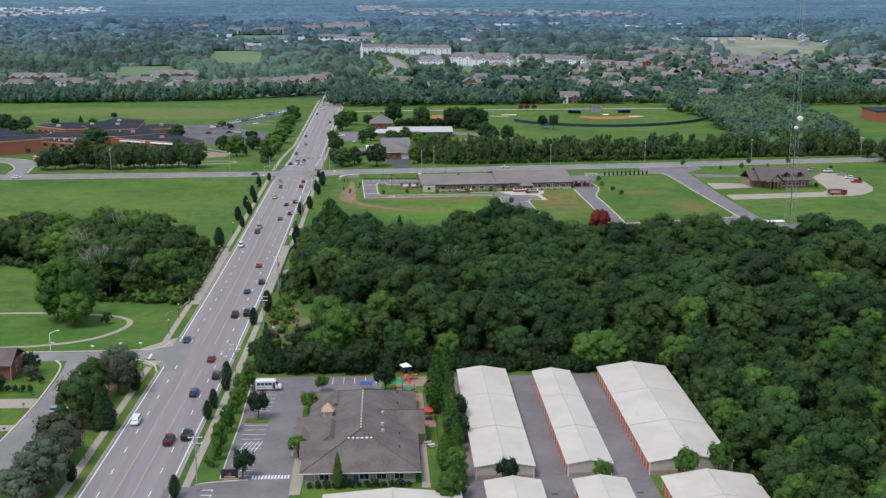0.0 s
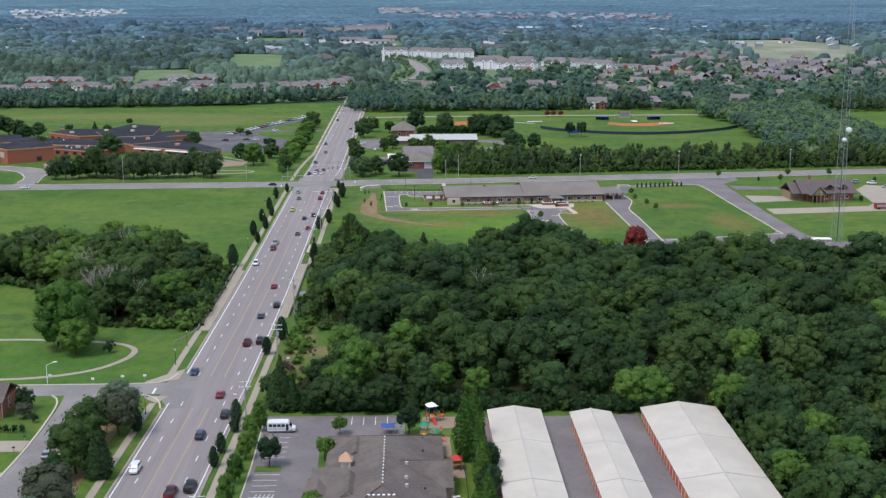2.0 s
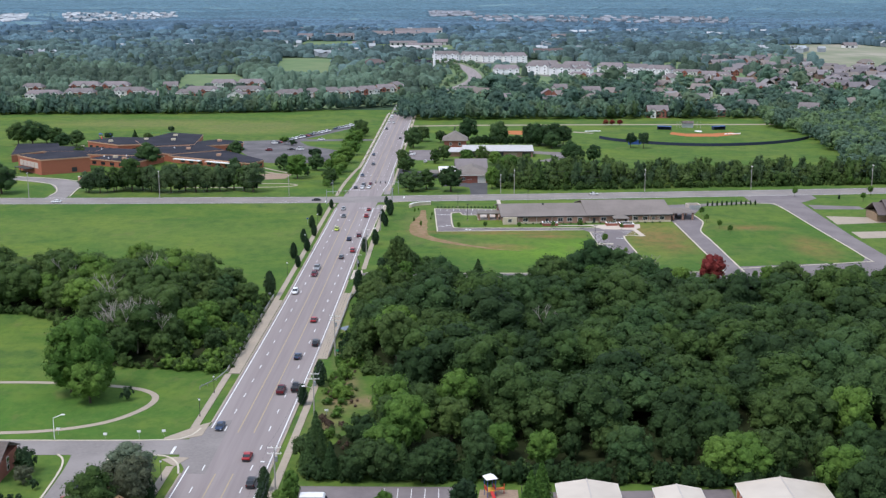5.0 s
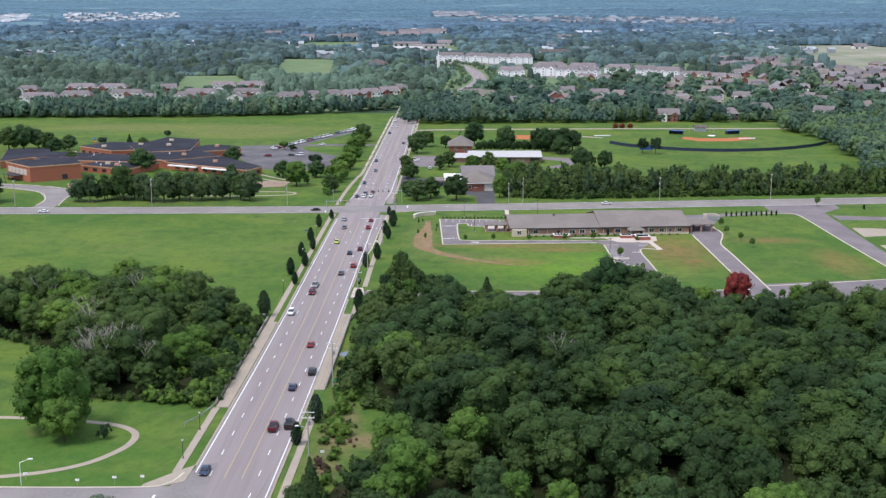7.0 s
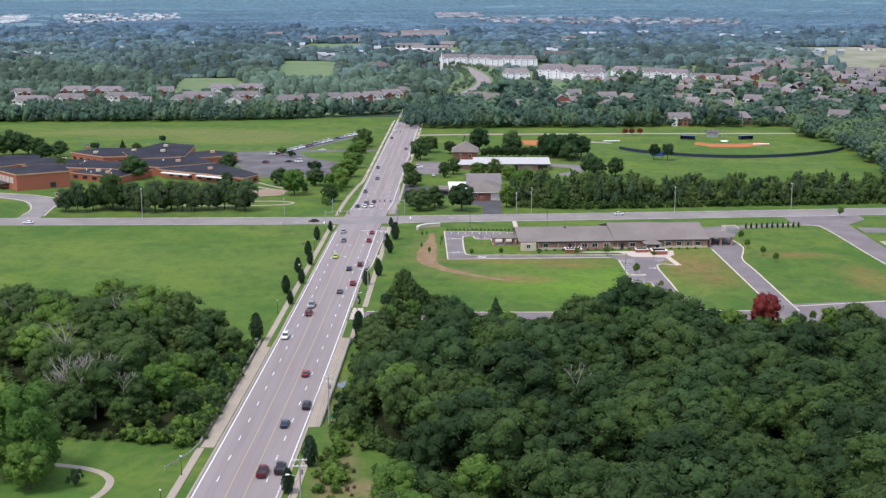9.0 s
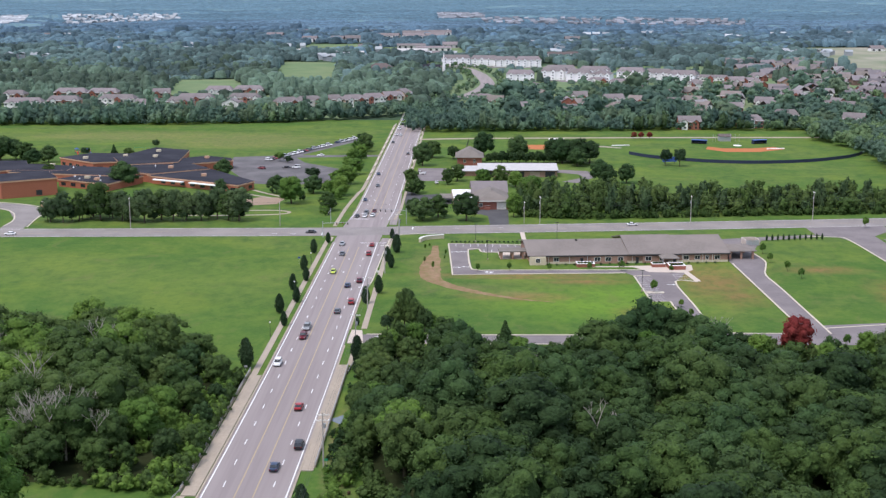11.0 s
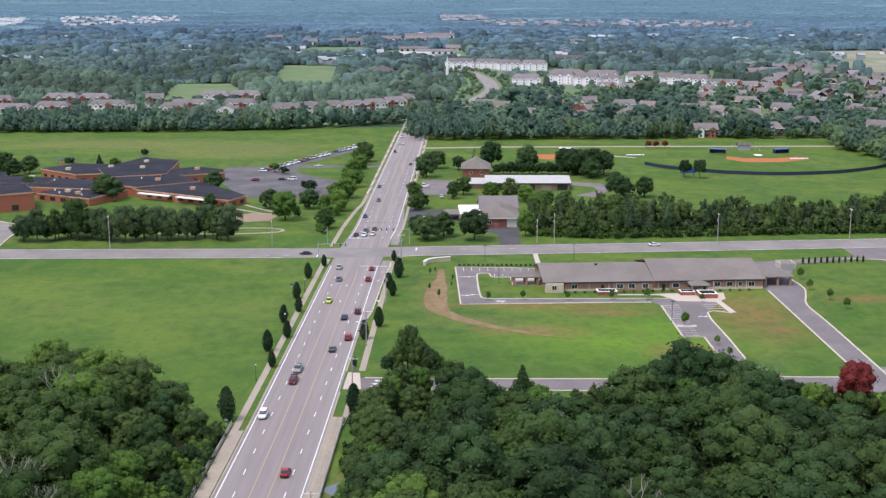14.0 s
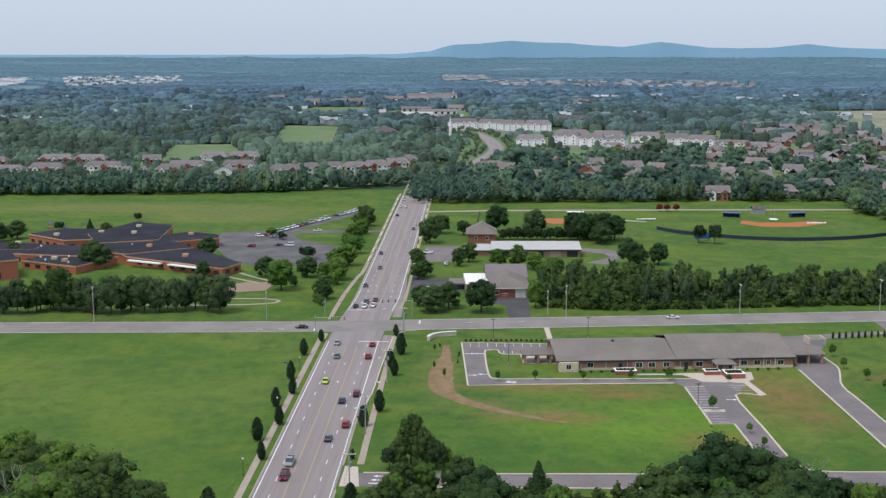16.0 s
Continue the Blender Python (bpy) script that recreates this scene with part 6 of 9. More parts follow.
part("steeple", tube(bmesh.new(), (3, 6, 0), (3, 6, 10), 2.0, 1.6, 8), ROOF_WHITE, chapel, "white steeple")
part("spire", tube(bmesh.new(), (3, 6, 10), (3, 6, 24), 1.4, 0.1, 8), ROOF_WHITE, chapel, "white spire")

# rows of houses on the distant plain, too small to count
def houses_far(polys, count, material, label):
    bm = bmesh.new()
    for i in range(count):
        poly = polys[i % len(polys)]
        while True:
            x, y = rnd.uniform(min(q[0] for q in poly), max(q[0] for q in poly)), rnd.uniform(min(q[1] for q in poly), max(q[1] for q in poly))
            if inside(x, y, poly):
                break
        z, w = rise(y), rnd.uniform(5, 9)
        box(bm, x - w, x + w, y, y + 9, z, z + 6)
        gable_roof(bm, x - w, x + w, y, y + 9, z + 6, z + rnd.uniform(8.5, 11), rnd.random() < 0.6, 0.5, 0.3)
    solid("distant_houses", bm, material, label, "houses", kind="stuff")


PALE_TOWN = [[(-975, 2640), (-1123, 3079), (-804, 3141), (-715, 2800)], [(-1146, 2640), (-1284, 3016), (-1200, 3016), (-1090, 2670)]]
SPECKS = []
for i in range(46):
    y = rnd.uniform(1280, 2300)
    x = rnd.uniform(-0.37, 0.41) * (y + 500) + 40
    for k in range(rnd.randint(1, 5)):
        SPECKS.append((x + rnd.uniform(-60, 60), y + rnd.uniform(-12, 12)))
bm = bmesh.new()
for x, y in SPECKS:
    z, w = rise(y), rnd.uniform(4, 9)
    box(bm, x - w, x + w, y, y + 9, z, z + 6.5)
    gable_roof(bm, x - w, x + w, y, y + 9, z + 6.5, z + rnd.uniform(9, 11.5), rnd.random() < 0.6, 0.5, 0.3)
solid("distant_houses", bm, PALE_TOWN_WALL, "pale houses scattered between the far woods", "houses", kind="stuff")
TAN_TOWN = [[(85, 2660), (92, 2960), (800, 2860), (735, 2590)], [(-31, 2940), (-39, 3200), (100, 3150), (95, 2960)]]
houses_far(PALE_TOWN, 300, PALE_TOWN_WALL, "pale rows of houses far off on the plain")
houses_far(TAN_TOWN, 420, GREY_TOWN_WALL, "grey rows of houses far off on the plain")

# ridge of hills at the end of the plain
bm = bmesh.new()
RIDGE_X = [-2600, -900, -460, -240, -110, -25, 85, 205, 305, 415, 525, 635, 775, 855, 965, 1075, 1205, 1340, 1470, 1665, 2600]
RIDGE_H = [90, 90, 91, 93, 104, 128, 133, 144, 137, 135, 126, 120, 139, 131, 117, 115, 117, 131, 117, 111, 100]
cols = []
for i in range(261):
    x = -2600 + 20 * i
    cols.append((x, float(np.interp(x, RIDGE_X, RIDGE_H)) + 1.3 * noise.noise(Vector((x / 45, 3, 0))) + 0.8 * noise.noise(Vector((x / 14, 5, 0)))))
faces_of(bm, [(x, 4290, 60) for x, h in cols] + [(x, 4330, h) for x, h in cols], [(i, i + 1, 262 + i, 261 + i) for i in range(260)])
solid("backdrop", bm, HILLS, "wooded hills on the horizon in a haze-blue colour", "hills", kind="structure")


# ---- trees and shrubs ----
ico_bm = bmesh.new()
bmesh.ops.create_icosphere(ico_bm, subdivisions=2, radius=1)
ICO_V = np.array([v.co[:] for v in ico_bm.verts])
ICO_F = np.array([[v.index for v in f.verts] for f in ico_bm.faces])
ico_bm.free()


def leaf_cards(gen, centres, normals, size):
    """Small uneven leaf sprays facing roughly along the normals."""
    n = len(centres)
    nrm = normals + gen.normal(0, 0.42, (n, 3))
    nrm /= np.linalg.norm(nrm, axis=1)[:, None]
    t = np.cross(nrm, gen.normal(0, 1, (n, 3)))
    t /= np.linalg.norm(t, axis=1)[:, None]
    b = np.cross(nrm, t)
    s = size * gen.uniform(0.55, 1.35, (n, 1))
    tri = []
    for a in (0.0, 2.1, 4.2):
        k = a + gen.uniform(-0.6, 0.6, (n, 1))
        tri.append(centres + (t * np.cos(k) + b * np.sin(k)) * s * gen.uniform(0.8, 1.5, (n, 1)) + nrm * s * gen.uniform(-0.45, 0.45, (n, 1)))
    return np.stack(tri, 1).reshape(-1, 3), np.arange(n * 3).reshape(-1, 3)


def joined(pieces):
    vs, fs, k = [], [], 0
    for v, f in pieces:
        vs.append(v), fs.append(f + k)
        k += len(v)
    return np.concatenate(vs), np.concatenate(fs)


knob_bm = bmesh.new()
bmesh.ops.create_icosphere(knob_bm, subdivisions=1, radius=1)
KNOB_V = np.array([v.co[:] for v in knob_bm.verts])
KNOB_F = np.array([[v.index for v in f.verts] for f in knob_bm.faces])
knob_bm.free()
KNOB_N = KNOB_V[KNOB_F].mean(1) / np.linalg.norm(KNOB_V[KNOB_F].mean(1), axis=1)[:, None]


def lobe(gen, c, r, out, flat):
    """The dim inside of one tuft of a crown, open where it faces the trunk."""
    v = KNOB_V * (r * gen.uniform(0.7, 1.0, (len(KNOB_V), 1))) * np.array([1, 1, flat]) + c
    f = KNOB_F[(KNOB_N @ out) > -0.3]
    used = np.unique(f)
    back = np.zeros(len(v), dtype=int)
    back[used] = np.arange(len(used))
    return v[used], back[f]


def round_crown(gen, radius, low, high, lobes, cards, size, flat=0.85):
    """A domed crown of many overlapping leafy tufts round a dim core, uneven and with gaps."""
    mid, half = (low + high) / 2, (high - low) / 2
    pieces = []
    core = ICO_V * np.array([radius * 0.6, radius * 0.6, half * 0.68]) * gen.uniform(0.85, 1.12, (len(ICO_V), 1)) + (0, 0, mid)
    pieces.append((core, ICO_F))
    lean = gen.uniform(-0.12, 0.12, 2) * radius
    for k in range(lobes):
        a = k * 2.4 + gen.uniform(-0.6, 0.6)
        up = -0.72 + 1.70 * (k + 0.5) / lobes + gen.uniform(-0.12, 0.12)
        ring = math.sqrt(max(0.03, 1 - min(1, abs(up)) ** 2.2))
        reach = gen.uniform(0.58, 0.92)
        c = np.array([math.cos(a) * ring * radius * reach + lean[0] * up, math.sin(a) * ring * radius * reach + lean[1] * up, mid + up * half * 0.76])
        r = radius * gen.uniform(0.19, 0.42)
        out = c - (0, 0, mid - half * 0.4)
        out = out / np.linalg.norm(out)
        pieces.append(lobe(gen, c, r, out, flat))
        d = gen.normal(0, 1, (cards * 2, 3))
        d /= np.linalg.norm(d, axis=1)[:, None]
        d = d[(d @ out) > -0.15][:cards]
        pieces.append(leaf_cards(gen, c + d * r * gen.uniform(0.78, 1.28, (len(d), 1)) * np.array([1, 1, flat]), d + out * 0.5 + (0, 0, 0.2), size))
    return joined(pieces)


def spire_crown(gen, radius, low, high, cards, size, widest=0.3, tip=0.12, power=1.0):
    """A dense upright crown: teardrop, column or cone."""
    h = gen.uniform(0, 1, cards)
    def profile(q):
        below, above = np.clip(q / widest, 0, 1) ** 0.6, np.clip((1 - q) / (1 - widest), 0, 1) ** power
        return radius * np.maximum(tip * 0.3, np.where(q < widest, 0.45 + 0.55 * below, above))
    a = gen.uniform(0, math.tau, cards)
    r = profile(h) * gen.uniform(0.82, 1.08, cards) * (1 + 0.12 * np.sin(a * 5 + h * 9))
    c = np.stack([np.cos(a) * r, np.sin(a) * r, low + h * (high - low)], 1)
    d = np.stack([np.cos(a), np.sin(a), np.full(cards, 0.45)], 1)
    q = np.linspace(0, 1, 7)
    ring = profile(q) * 0.8
    v = np.array([(math.cos(k * math.tau / 9) * ring[i], math.sin(k * math.tau / 9) * ring[i], low + q[i] * (high - low)) for i in range(7) for k in range(9)])
    f = []
    for i in range(6):
        for k in range(9):
            p0, p1, p2, p3 = i * 9 + k, i * 9 + (k + 1) % 9, (i + 1) * 9 + (k + 1) % 9, (i + 1) * 9 + k
            f += [(p0, p1, p2), (p0, p2, p3)]
    return joined([(v, np.array(f)), leaf_cards(gen, c, d, size)])


def leafy_mesh(name, arrays, material, smooth=True):
    v, f = arrays
    me = bpy.data.meshes.new(name)
    me.vertices.add(len(v))
    me.vertices.foreach_set("co", np.ascontiguousarray(v, dtype=np.float32).ravel())
    me.loops.add(len(f) * 3)
    me.loops.foreach_set("vertex_index", np.ascontiguousarray(f, dtype=np.int32).ravel())
    me.polygons.add(len(f))
    me.polygons.foreach_set("loop_start", np.arange(0, len(f) * 3, 3, dtype=np.int32))
    me.update(calc_edges=True)
    me.shade_smooth() if smooth else me.shade_flat()
    me.materials.append(material)
    return me


def trunk_mesh(gen, height, radius, limbs, material, spread=2.6):
    bm = bmesh.new()
    bend = Vector((gen.uniform(-0.3, 0.3), gen.uniform(-0.3, 0.3), height * 0.5))
    tube(bm, (0, 0, -0.1), bend, radius, radius * 0.75, 7)
    tube(bm, bend, (bend.x * 1.4, bend.y * 1.4, height), radius * 0.75, radius * 0.3, 7)
    for i in range(limbs):
        a, z = i * 2.4, height * (0.42 + 0.4 * i / max(1, limbs))
        tube(bm, (bend.x, bend.y, z), (math.cos(a) * spread, math.sin(a) * spread, z + height * 0.25), radius * 0.45, radius * 0.15, 5)
    me = bpy.data.meshes.new("trunk")
    bm.to_mesh(me)
    bm.free()
    me.materials.append(material)
    return me


KINDS = {}


def tree_kind(key, name, crown_arrays, material, trunk, label, category="tree", group=""):
    KINDS[key] = dict(name=name, crown=leafy_mesh("crown", crown_arrays, material), trunk=trunk, label=label, category=category, group=group)


def plant(key, x, y, height, width=1.0, turn=None, label="", group=""):
    """A tree of a kind; kinds are drawn ten metres high."""
    k = KINDS[key]
    s = height / 10
    t = new(k["name"])
    t.empty_display_size = 0.5
    t.matrix_basis = Matrix.LocRotScale((x, y, rise(y)), Euler((0, 0, turn if turn is not None else (x * 7.3 + y * 3.1) % 6.28)), (s * width, s * width, s))
    tagged(t, label or k["label"], k["category"], group or k["group"])
    for nm, me in (("trunk", k["trunk"]), ("crown", k["crown"])):
        if me is not None:
            ob = new(nm, me)
            ob.parent = t
    return t


gen = np.random.default_rng(5)
BROAD = []
for i in range(5):
    key = "broad%d" % i
    mat = (LEAF, LEAF_COOL, LEAF, LEAF_OLIVE, LEAF_DARK)[i]
    tree_kind(key, "broadleaf_tree", round_crown(gen, gen.uniform(3.8, 4.4), 0.2, 10.0, 33, 40, 0.20), mat, trunk_mesh(gen, 6.5, 0.3, 5, BARK), "broad leafy summer tree with a dense green crown", group="")
    BROAD.append(key)
tree_kind("light", "broadleaf_tree", round_crown(gen, 4.0, 0.2, 10.0, 40, 34, 0.20), LEAF_LIGHT, trunk_mesh(gen, 6.5, 0.26, 5, BARK), "light green leafy tree with a rounded crown")
tree_kind("small", "young_tree", round_crown(gen, 4.4, 3.2, 10.0, 22, 34, 0.36), LEAF_LIGHT, trunk_mesh(gen, 6.0, 0.24, 4, BARK), "small light green tree in a planting bed")
tree_kind("smalldark", "young_tree", round_crown(gen, 4.6, 2.6, 10.0, 24, 34, 0.36), LEAF_CONE, trunk_mesh(gen, 6.0, 0.3, 4, BARK), "small dark round-headed tree in a planting bed")
tree_kind("tall", "tall_tree", spire_crown(gen, 2.1, 0.6, 10.0, 1900, 0.24, 0.32, 0.1, 0.75), LEAF_LIGHT, trunk_mesh(gen, 6.0, 0.16, 3, BARK, 1.0), "tall narrow light green tree beside the storage rows")
tree_kind("street", "conical_tree", spire_crown(gen, 2.6, 0.6, 10.0, 1000, 0.34, 0.42, 0.1, 0.45), LEAF_CONE, trunk_mesh(gen, 4.0, 0.22, 2, BARK, 0.6), "clipped dark egg-shaped street tree on the verge", group="street trees along the road")
tree_kind("spruce", "conifer", spire_crown(gen, 2.5, 0.4, 10.0, 1300, 0.26, 0.12, 0.05, 1.0), LEAF_COOL, trunk_mesh(gen, 7.0, 0.2, 2, BARK, 0.6), "dark green cone-shaped conifer")
tree_kind("pine", "pine_tree", round_crown(gen, 4.3, 0.0, 10.0, 44, 50, 0.22, 0.7), LEAF_GREY, trunk_mesh(gen, 6.5, 0.26, 5, BARK), "bushy grey-green pine beside the street")
tree_kind("bare", "thin_tree", round_crown(gen, 4.5, 0.6, 10.0, 22, 70, 0.24), LEAF_DULL, trunk_mesh(gen, 8.5, 0.22, 6, BARK, 3.0), "thin-leaved brownish ornamental tree")
tree_kind("red", "red_tree", round_crown(gen, 4.4, 1.6, 10.0, 30, 36, 0.22), LEAF_RED, trunk_mesh(gen, 6.5, 0.25, 5, BARK), "russet red tree at the wood's edge")
tree_kind("row", "row_tree", round_crown(gen, 3.9, 0.3, 10.0, 34, 36, 0.23, 0.9), BELT_NEAR, trunk_mesh(gen, 7.0, 0.26, 6, BARK, 1.6), "dark leafy tree in a row before the school", group="row of trees before the school")
tree_kind("bush", "shrub", round_crown(gen, 5.5, 0.0, 10.0, 12, 32, 0.5), LEAF_CONE, None, "dark rounded garden shrub", "shrub")
tree_kind("bushlight", "shrub", round_crown(gen, 6.0, 0.0, 10.0, 12, 32, 0.5), LEAF_LIGHT, None, "loose green shrub on the verge", "shrub")
bm = bmesh.new()
rd = random.Random(3)


def fork(a, way, length, r, depth):
    b = a + way * length
    tube(bm, a, b, r, r * 0.65, 5)
    if depth:
        for i in range(3):
            fork(b, (way + Vector((rd.uniform(-0.8, 0.8), rd.uniform(-0.8, 0.8), rd.uniform(-0.1, 0.5)))).normalized(), length * rd.uniform(0.55, 0.8), r * 0.55, depth - 1)


fork(Vector((0, 0, 0)), Vector((0.05, 0, 1)), 3.8, 0.24, 4)
DEAD = bpy.data.meshes.new("branches")
bm.to_mesh(DEAD)
bm.free()
DEAD.materials.append(BARK_PALE)


def dead_tree(x, y, h):
    t = new("dead_tree", DEAD)
    t.matrix_basis = Matrix.LocRotScale((x, y, 0), Euler((0, 0, x)), (h / 10, h / 10, h / 10))
    tagged(t, "bare pale dead tree among green ones", "dead tree")


def spread(poly, gap, seed):
    """Uneven places over an area, none nearer than about the gap."""
    r = random.Random(seed)
    x0, x1 = min(q[0] for q in poly), max(q[0] for q in poly)
    y0, y1 = min(q[1] for q in poly), max(q[1] for q in poly)
    out, row, y = [], 0, y0
    while y < y1:
        x = x0 + (gap / 2 if row % 2 else 0)
        while x < x1:
            px, py = x + r.uniform(-0.33, 0.33) * gap, y + r.uniform(-0.33, 0.33) * gap
            if inside(px, py, poly):
                out.append((px, py))
            x += gap
        y += gap * 0.87
        row += 1
    return out


class Grove:
    """Many crowns in one mesh, for woods that nobody could count."""

    def __init__(self):
        self.v, self.f, self.k = [], [], 0

    def add(self, arrays, x, y, h, w, a):
        v, f = arrays
        s = h / 10
        c, n = math.cos(a) * s * w, math.sin(a) * s * w
        out = np.empty_like(v)
        out[:, 0], out[:, 1], out[:, 2] = v[:, 0] * c - v[:, 1] * n + x, v[:, 0] * n + v[:, 1] * c + y, v[:, 2] * s + rise(y)
        self.v.append(out), self.f.append(f + self.k)
        self.k += len(v)

    def make(self, name, material, label, category="woods", smooth=True):
        ob = new(name, leafy_mesh(name, (np.concatenate(self.v), np.concatenate(self.f)), material, smooth))
        tagged(ob, label, category, kind="stuff")
        print(name, self.k, sum(len(f) for f in self.f))


MID = [round_crown(gen, gen.uniform(3.7, 4.5), 0.6, 10.0, 32, 40, 0.20) for i in range(7)]
LOW = [round_crown(gen, gen.uniform(3.9, 4.6), 0.4, 10.0, 10, 9, 0.52) for i in range(6)]
HEDGE = [round_crown(gen, gen.uniform(3.6, 4.4), 0.2, 10.0, 13, 15, 0.42) for i in range(6)]


def cap_crown(gen, lumps):
    """A far crown: a few uneven domes."""
    pieces = []
    for k in range(lumps):
        a, out = gen.uniform(0, 6.28), (0 if k == 0 else gen.uniform(1.8, 3.4))
        top, r = (10.0 if k == 0 else gen.uniform(6.5, 9.4)), (gen.uniform(3.4, 4.6) if k == 0 else gen.uniform(2.2, 3.2))
        c = np.array([math.cos(a) * out, math.sin(a) * out, 0])
        ring = [np.array([math.cos(q + a) * r * f, math.sin(q + a) * r * f, z]) * gen.uniform(0.85, 1.12, 3) + c for f, z in ((0.78, top - r * 0.34), (1.0, top - r * 2.1)) for q in np.arange(5) * 1.2566]
        v = np.array([c + (0, 0, top)] + ring)
        f = [(0, 1 + i, 1 + (i + 1) % 5) for i in range(5)]
        for i in range(5):
            p0, p1 = 1 + i, 1 + (i + 1) % 5
            f += [(p0, p0 + 5, p1 + 5), (p0, p1 + 5, p1)]
        pieces.append((v, np.array(f)))
    return joined(pieces)


CAPS = [cap_crown(gen, (2, 1, 2, 3, 1, 2, 1, 2, 2)[i]) for i in range(9)]

# the wood east of the road: the trees along its edges one by one, the depth of it as one
EAST_WOOD = [(20, -296), (25, -277), (32, -270), (36, -256), (37, -243), (34, -232), (25, -222), (24, -205), (20, -180), (19.5, -150), (22, -134), (34, -128), (62, -131), (84, -126), (104, -128), (140, -130), (200, -132), (290, -136), (330, -200), (330, -420), (131, -420), (130, -312), (110, -303), (60, -299)]
groves, count = [Grove() for i in range(7)], 0
for i in range(26):
    r = random.Random(i + 2100)
    groves[(0, 4, 1, 3, 2)[i % 5]].add(MID[r.randrange(7)], 131.5 + r.uniform(-1.5, 3.5) + 9 * (i % 2), -418 + 4.5 * i, r.uniform(7, 13), r.uniform(0.9, 1.2), r.uniform(0, 6))
for i, (x, y) in enumerate(spread(EAST_WOOD, 10.8, 11)):
    if x > 54 + (y + 640) * 0.46 or (x > 165 and y > -137 - (x - 165) * 0.05):
        continue
    r = random.Random(i)
    h = (r.uniform(9.0, 16.5) + (4.5 if r.random() < 0.2 else 0)) * (0.72 if y > -142 else 0.88 if y > -158 else 1.0)
    if y < -285 or x < 30:
        h *= 0.75
    if abs(x - 140) < 4 and y > -136:
        continue
    if x > 165 and y > -170:
        h *= 0.62 if y > -150 else 0.8
    if x < 62 and y > -142:
        h *= 0.8
    if 62 < x < 86 and y > -146:
        h *= 0.55
    if abs(x - 141) < 12 and y > -158:
        h *= 0.75
    edge = x < 40 or y < -278 or y > -148
    if edge and count < 150:
        plant(r.choice(BROAD + ["light"]), x, y, h, r.uniform(0.85, 1.15), group="trees along the edge of the east wood")
        count += 1
    else:
        groves[r.choice((0, 0, 0, 1, 1, 3, 3, 4, 4, 5, 5, 6) if y > -240 else (0, 0, 1, 2, 3, 3, 4, 5, 5, 5, 6, 6))].add(MID[r.randrange(7)], x, y, h, r.uniform(0.95, 1.3) * (1.15 if h < 12 else 1.0), r.uniform(0, 6))
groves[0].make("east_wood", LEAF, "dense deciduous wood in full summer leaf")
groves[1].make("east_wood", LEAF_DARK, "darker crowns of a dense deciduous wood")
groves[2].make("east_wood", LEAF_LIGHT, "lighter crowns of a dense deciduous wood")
groves[5].make("east_wood", LEAF_DARKENED, "darkened green crowns of a dense deciduous wood")
groves[6].make("east_wood", LEAF_BRIGHTENED, "brightened green crowns of a dense deciduous wood")
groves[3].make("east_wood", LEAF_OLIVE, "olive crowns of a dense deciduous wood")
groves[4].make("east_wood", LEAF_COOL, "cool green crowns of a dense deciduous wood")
for key, x, y, h, w in (("broad0", 26.5, -102, 13.5, 0.62), ("broad3", 29.5, -104, 10.5, 0.72), ("broad2", 24, -105.5, 8.5, 0.72), ("broad4", 33, -106, 8, 0.8), ("light", 35, -104, 5.5, 0.9), ("smalldark", 21.5, -106.5, 5.5, 0.9), ("broad3", 26, -127, 9.5, 0.75), ("light", 31, -126, 9, 0.85), ("broad0", 39, -127, 11, 0.85), ("light", 24, -133, 9, 0.8), ("spruce", 57, -127, 9.5, 1.5), ("broad2", 45, -128, 8.5, 0.9),
                        ("broad2", 23, -139, 10, 0.75), ("broad1", 98, -129, 17.5, 1.0), ("broad1", 106, -131, 15, 1.0), ("broad1", 112, -136, 14, 1.0), ("broad1", 91, -134, 14, 1.0)):
    plant(key, x, y, h, w, group="trees along the edge of the east wood")
plant("red", 140, -131.0, 12.5, 0.9)
for x, y, h in ((107, -302.5, 10.5), (113, -304, 9.5)):
    plant("light", x, y, h, 1.15, label="willow-like light green tree behind the storage rows")
for x, y in ((45, -301), (52, -303), (56, -301), (38, -302), (22, -302), (27, -303), (33, -302), (17, -300), (19, -294), (15.5, -293), (17, -286), (30, -299), (42, -304)):
    plant("spruce" if int(x) % 3 else "broad4", x, y, 6.5 + (x * 7) % 4, 1.15, label="dark evergreen shrub or young tree behind the car park")
for x, y, h in ((60, -180, 16.5), (75, -215, 16), (118, -134, 13)):
    dead_tree(x, y, h)
for i in range(26):
    r = random.Random(i + 90)
    plant("bushlight", r.uniform(15.5, 20), r.uniform(-296, -205), r.uniform(0.8, 2.2), 1.2)

# the wood west of the road
WEST_WOOD = [(-17, -226), (-15.5, -200), (-16, -160), (-24, -148), (-33, -133), (-48, -122), (-75, -116), (-115, -122), (-230, -126), (-230, -160), (-90, -164), (-76, -172), (-66, -196), (-57, -214), (-50, -220), (-30, -224)]
groves = [Grove() for i in range(3)]
for i, (x, y) in enumerate(spread(WEST_WOOD, 8.6, 23)):
    if x < 50 - (y + 640) * 0.40:
        continue
    r = random.Random(i + 400)
    h = r.uniform(10.0, 18) * (0.5 if x > -26 else 0.72 if x > -38 else 1.0) * (0.75 if y < -215 else 1.0) * (0.8 if y > -150 else 1.0)
    if y < -205 or x > -30:
        plant(r.choice(BROAD + ["light"]), x, y, h, r.uniform(0.85, 1.15), group="trees along the edge of the west wood")
    else:
        groves[r.choice((0, 0, 0, 1, 2))].add(MID[r.randrange(7)], x, y, h, r.uniform(0.9, 1.25), r.uniform(0, 6))
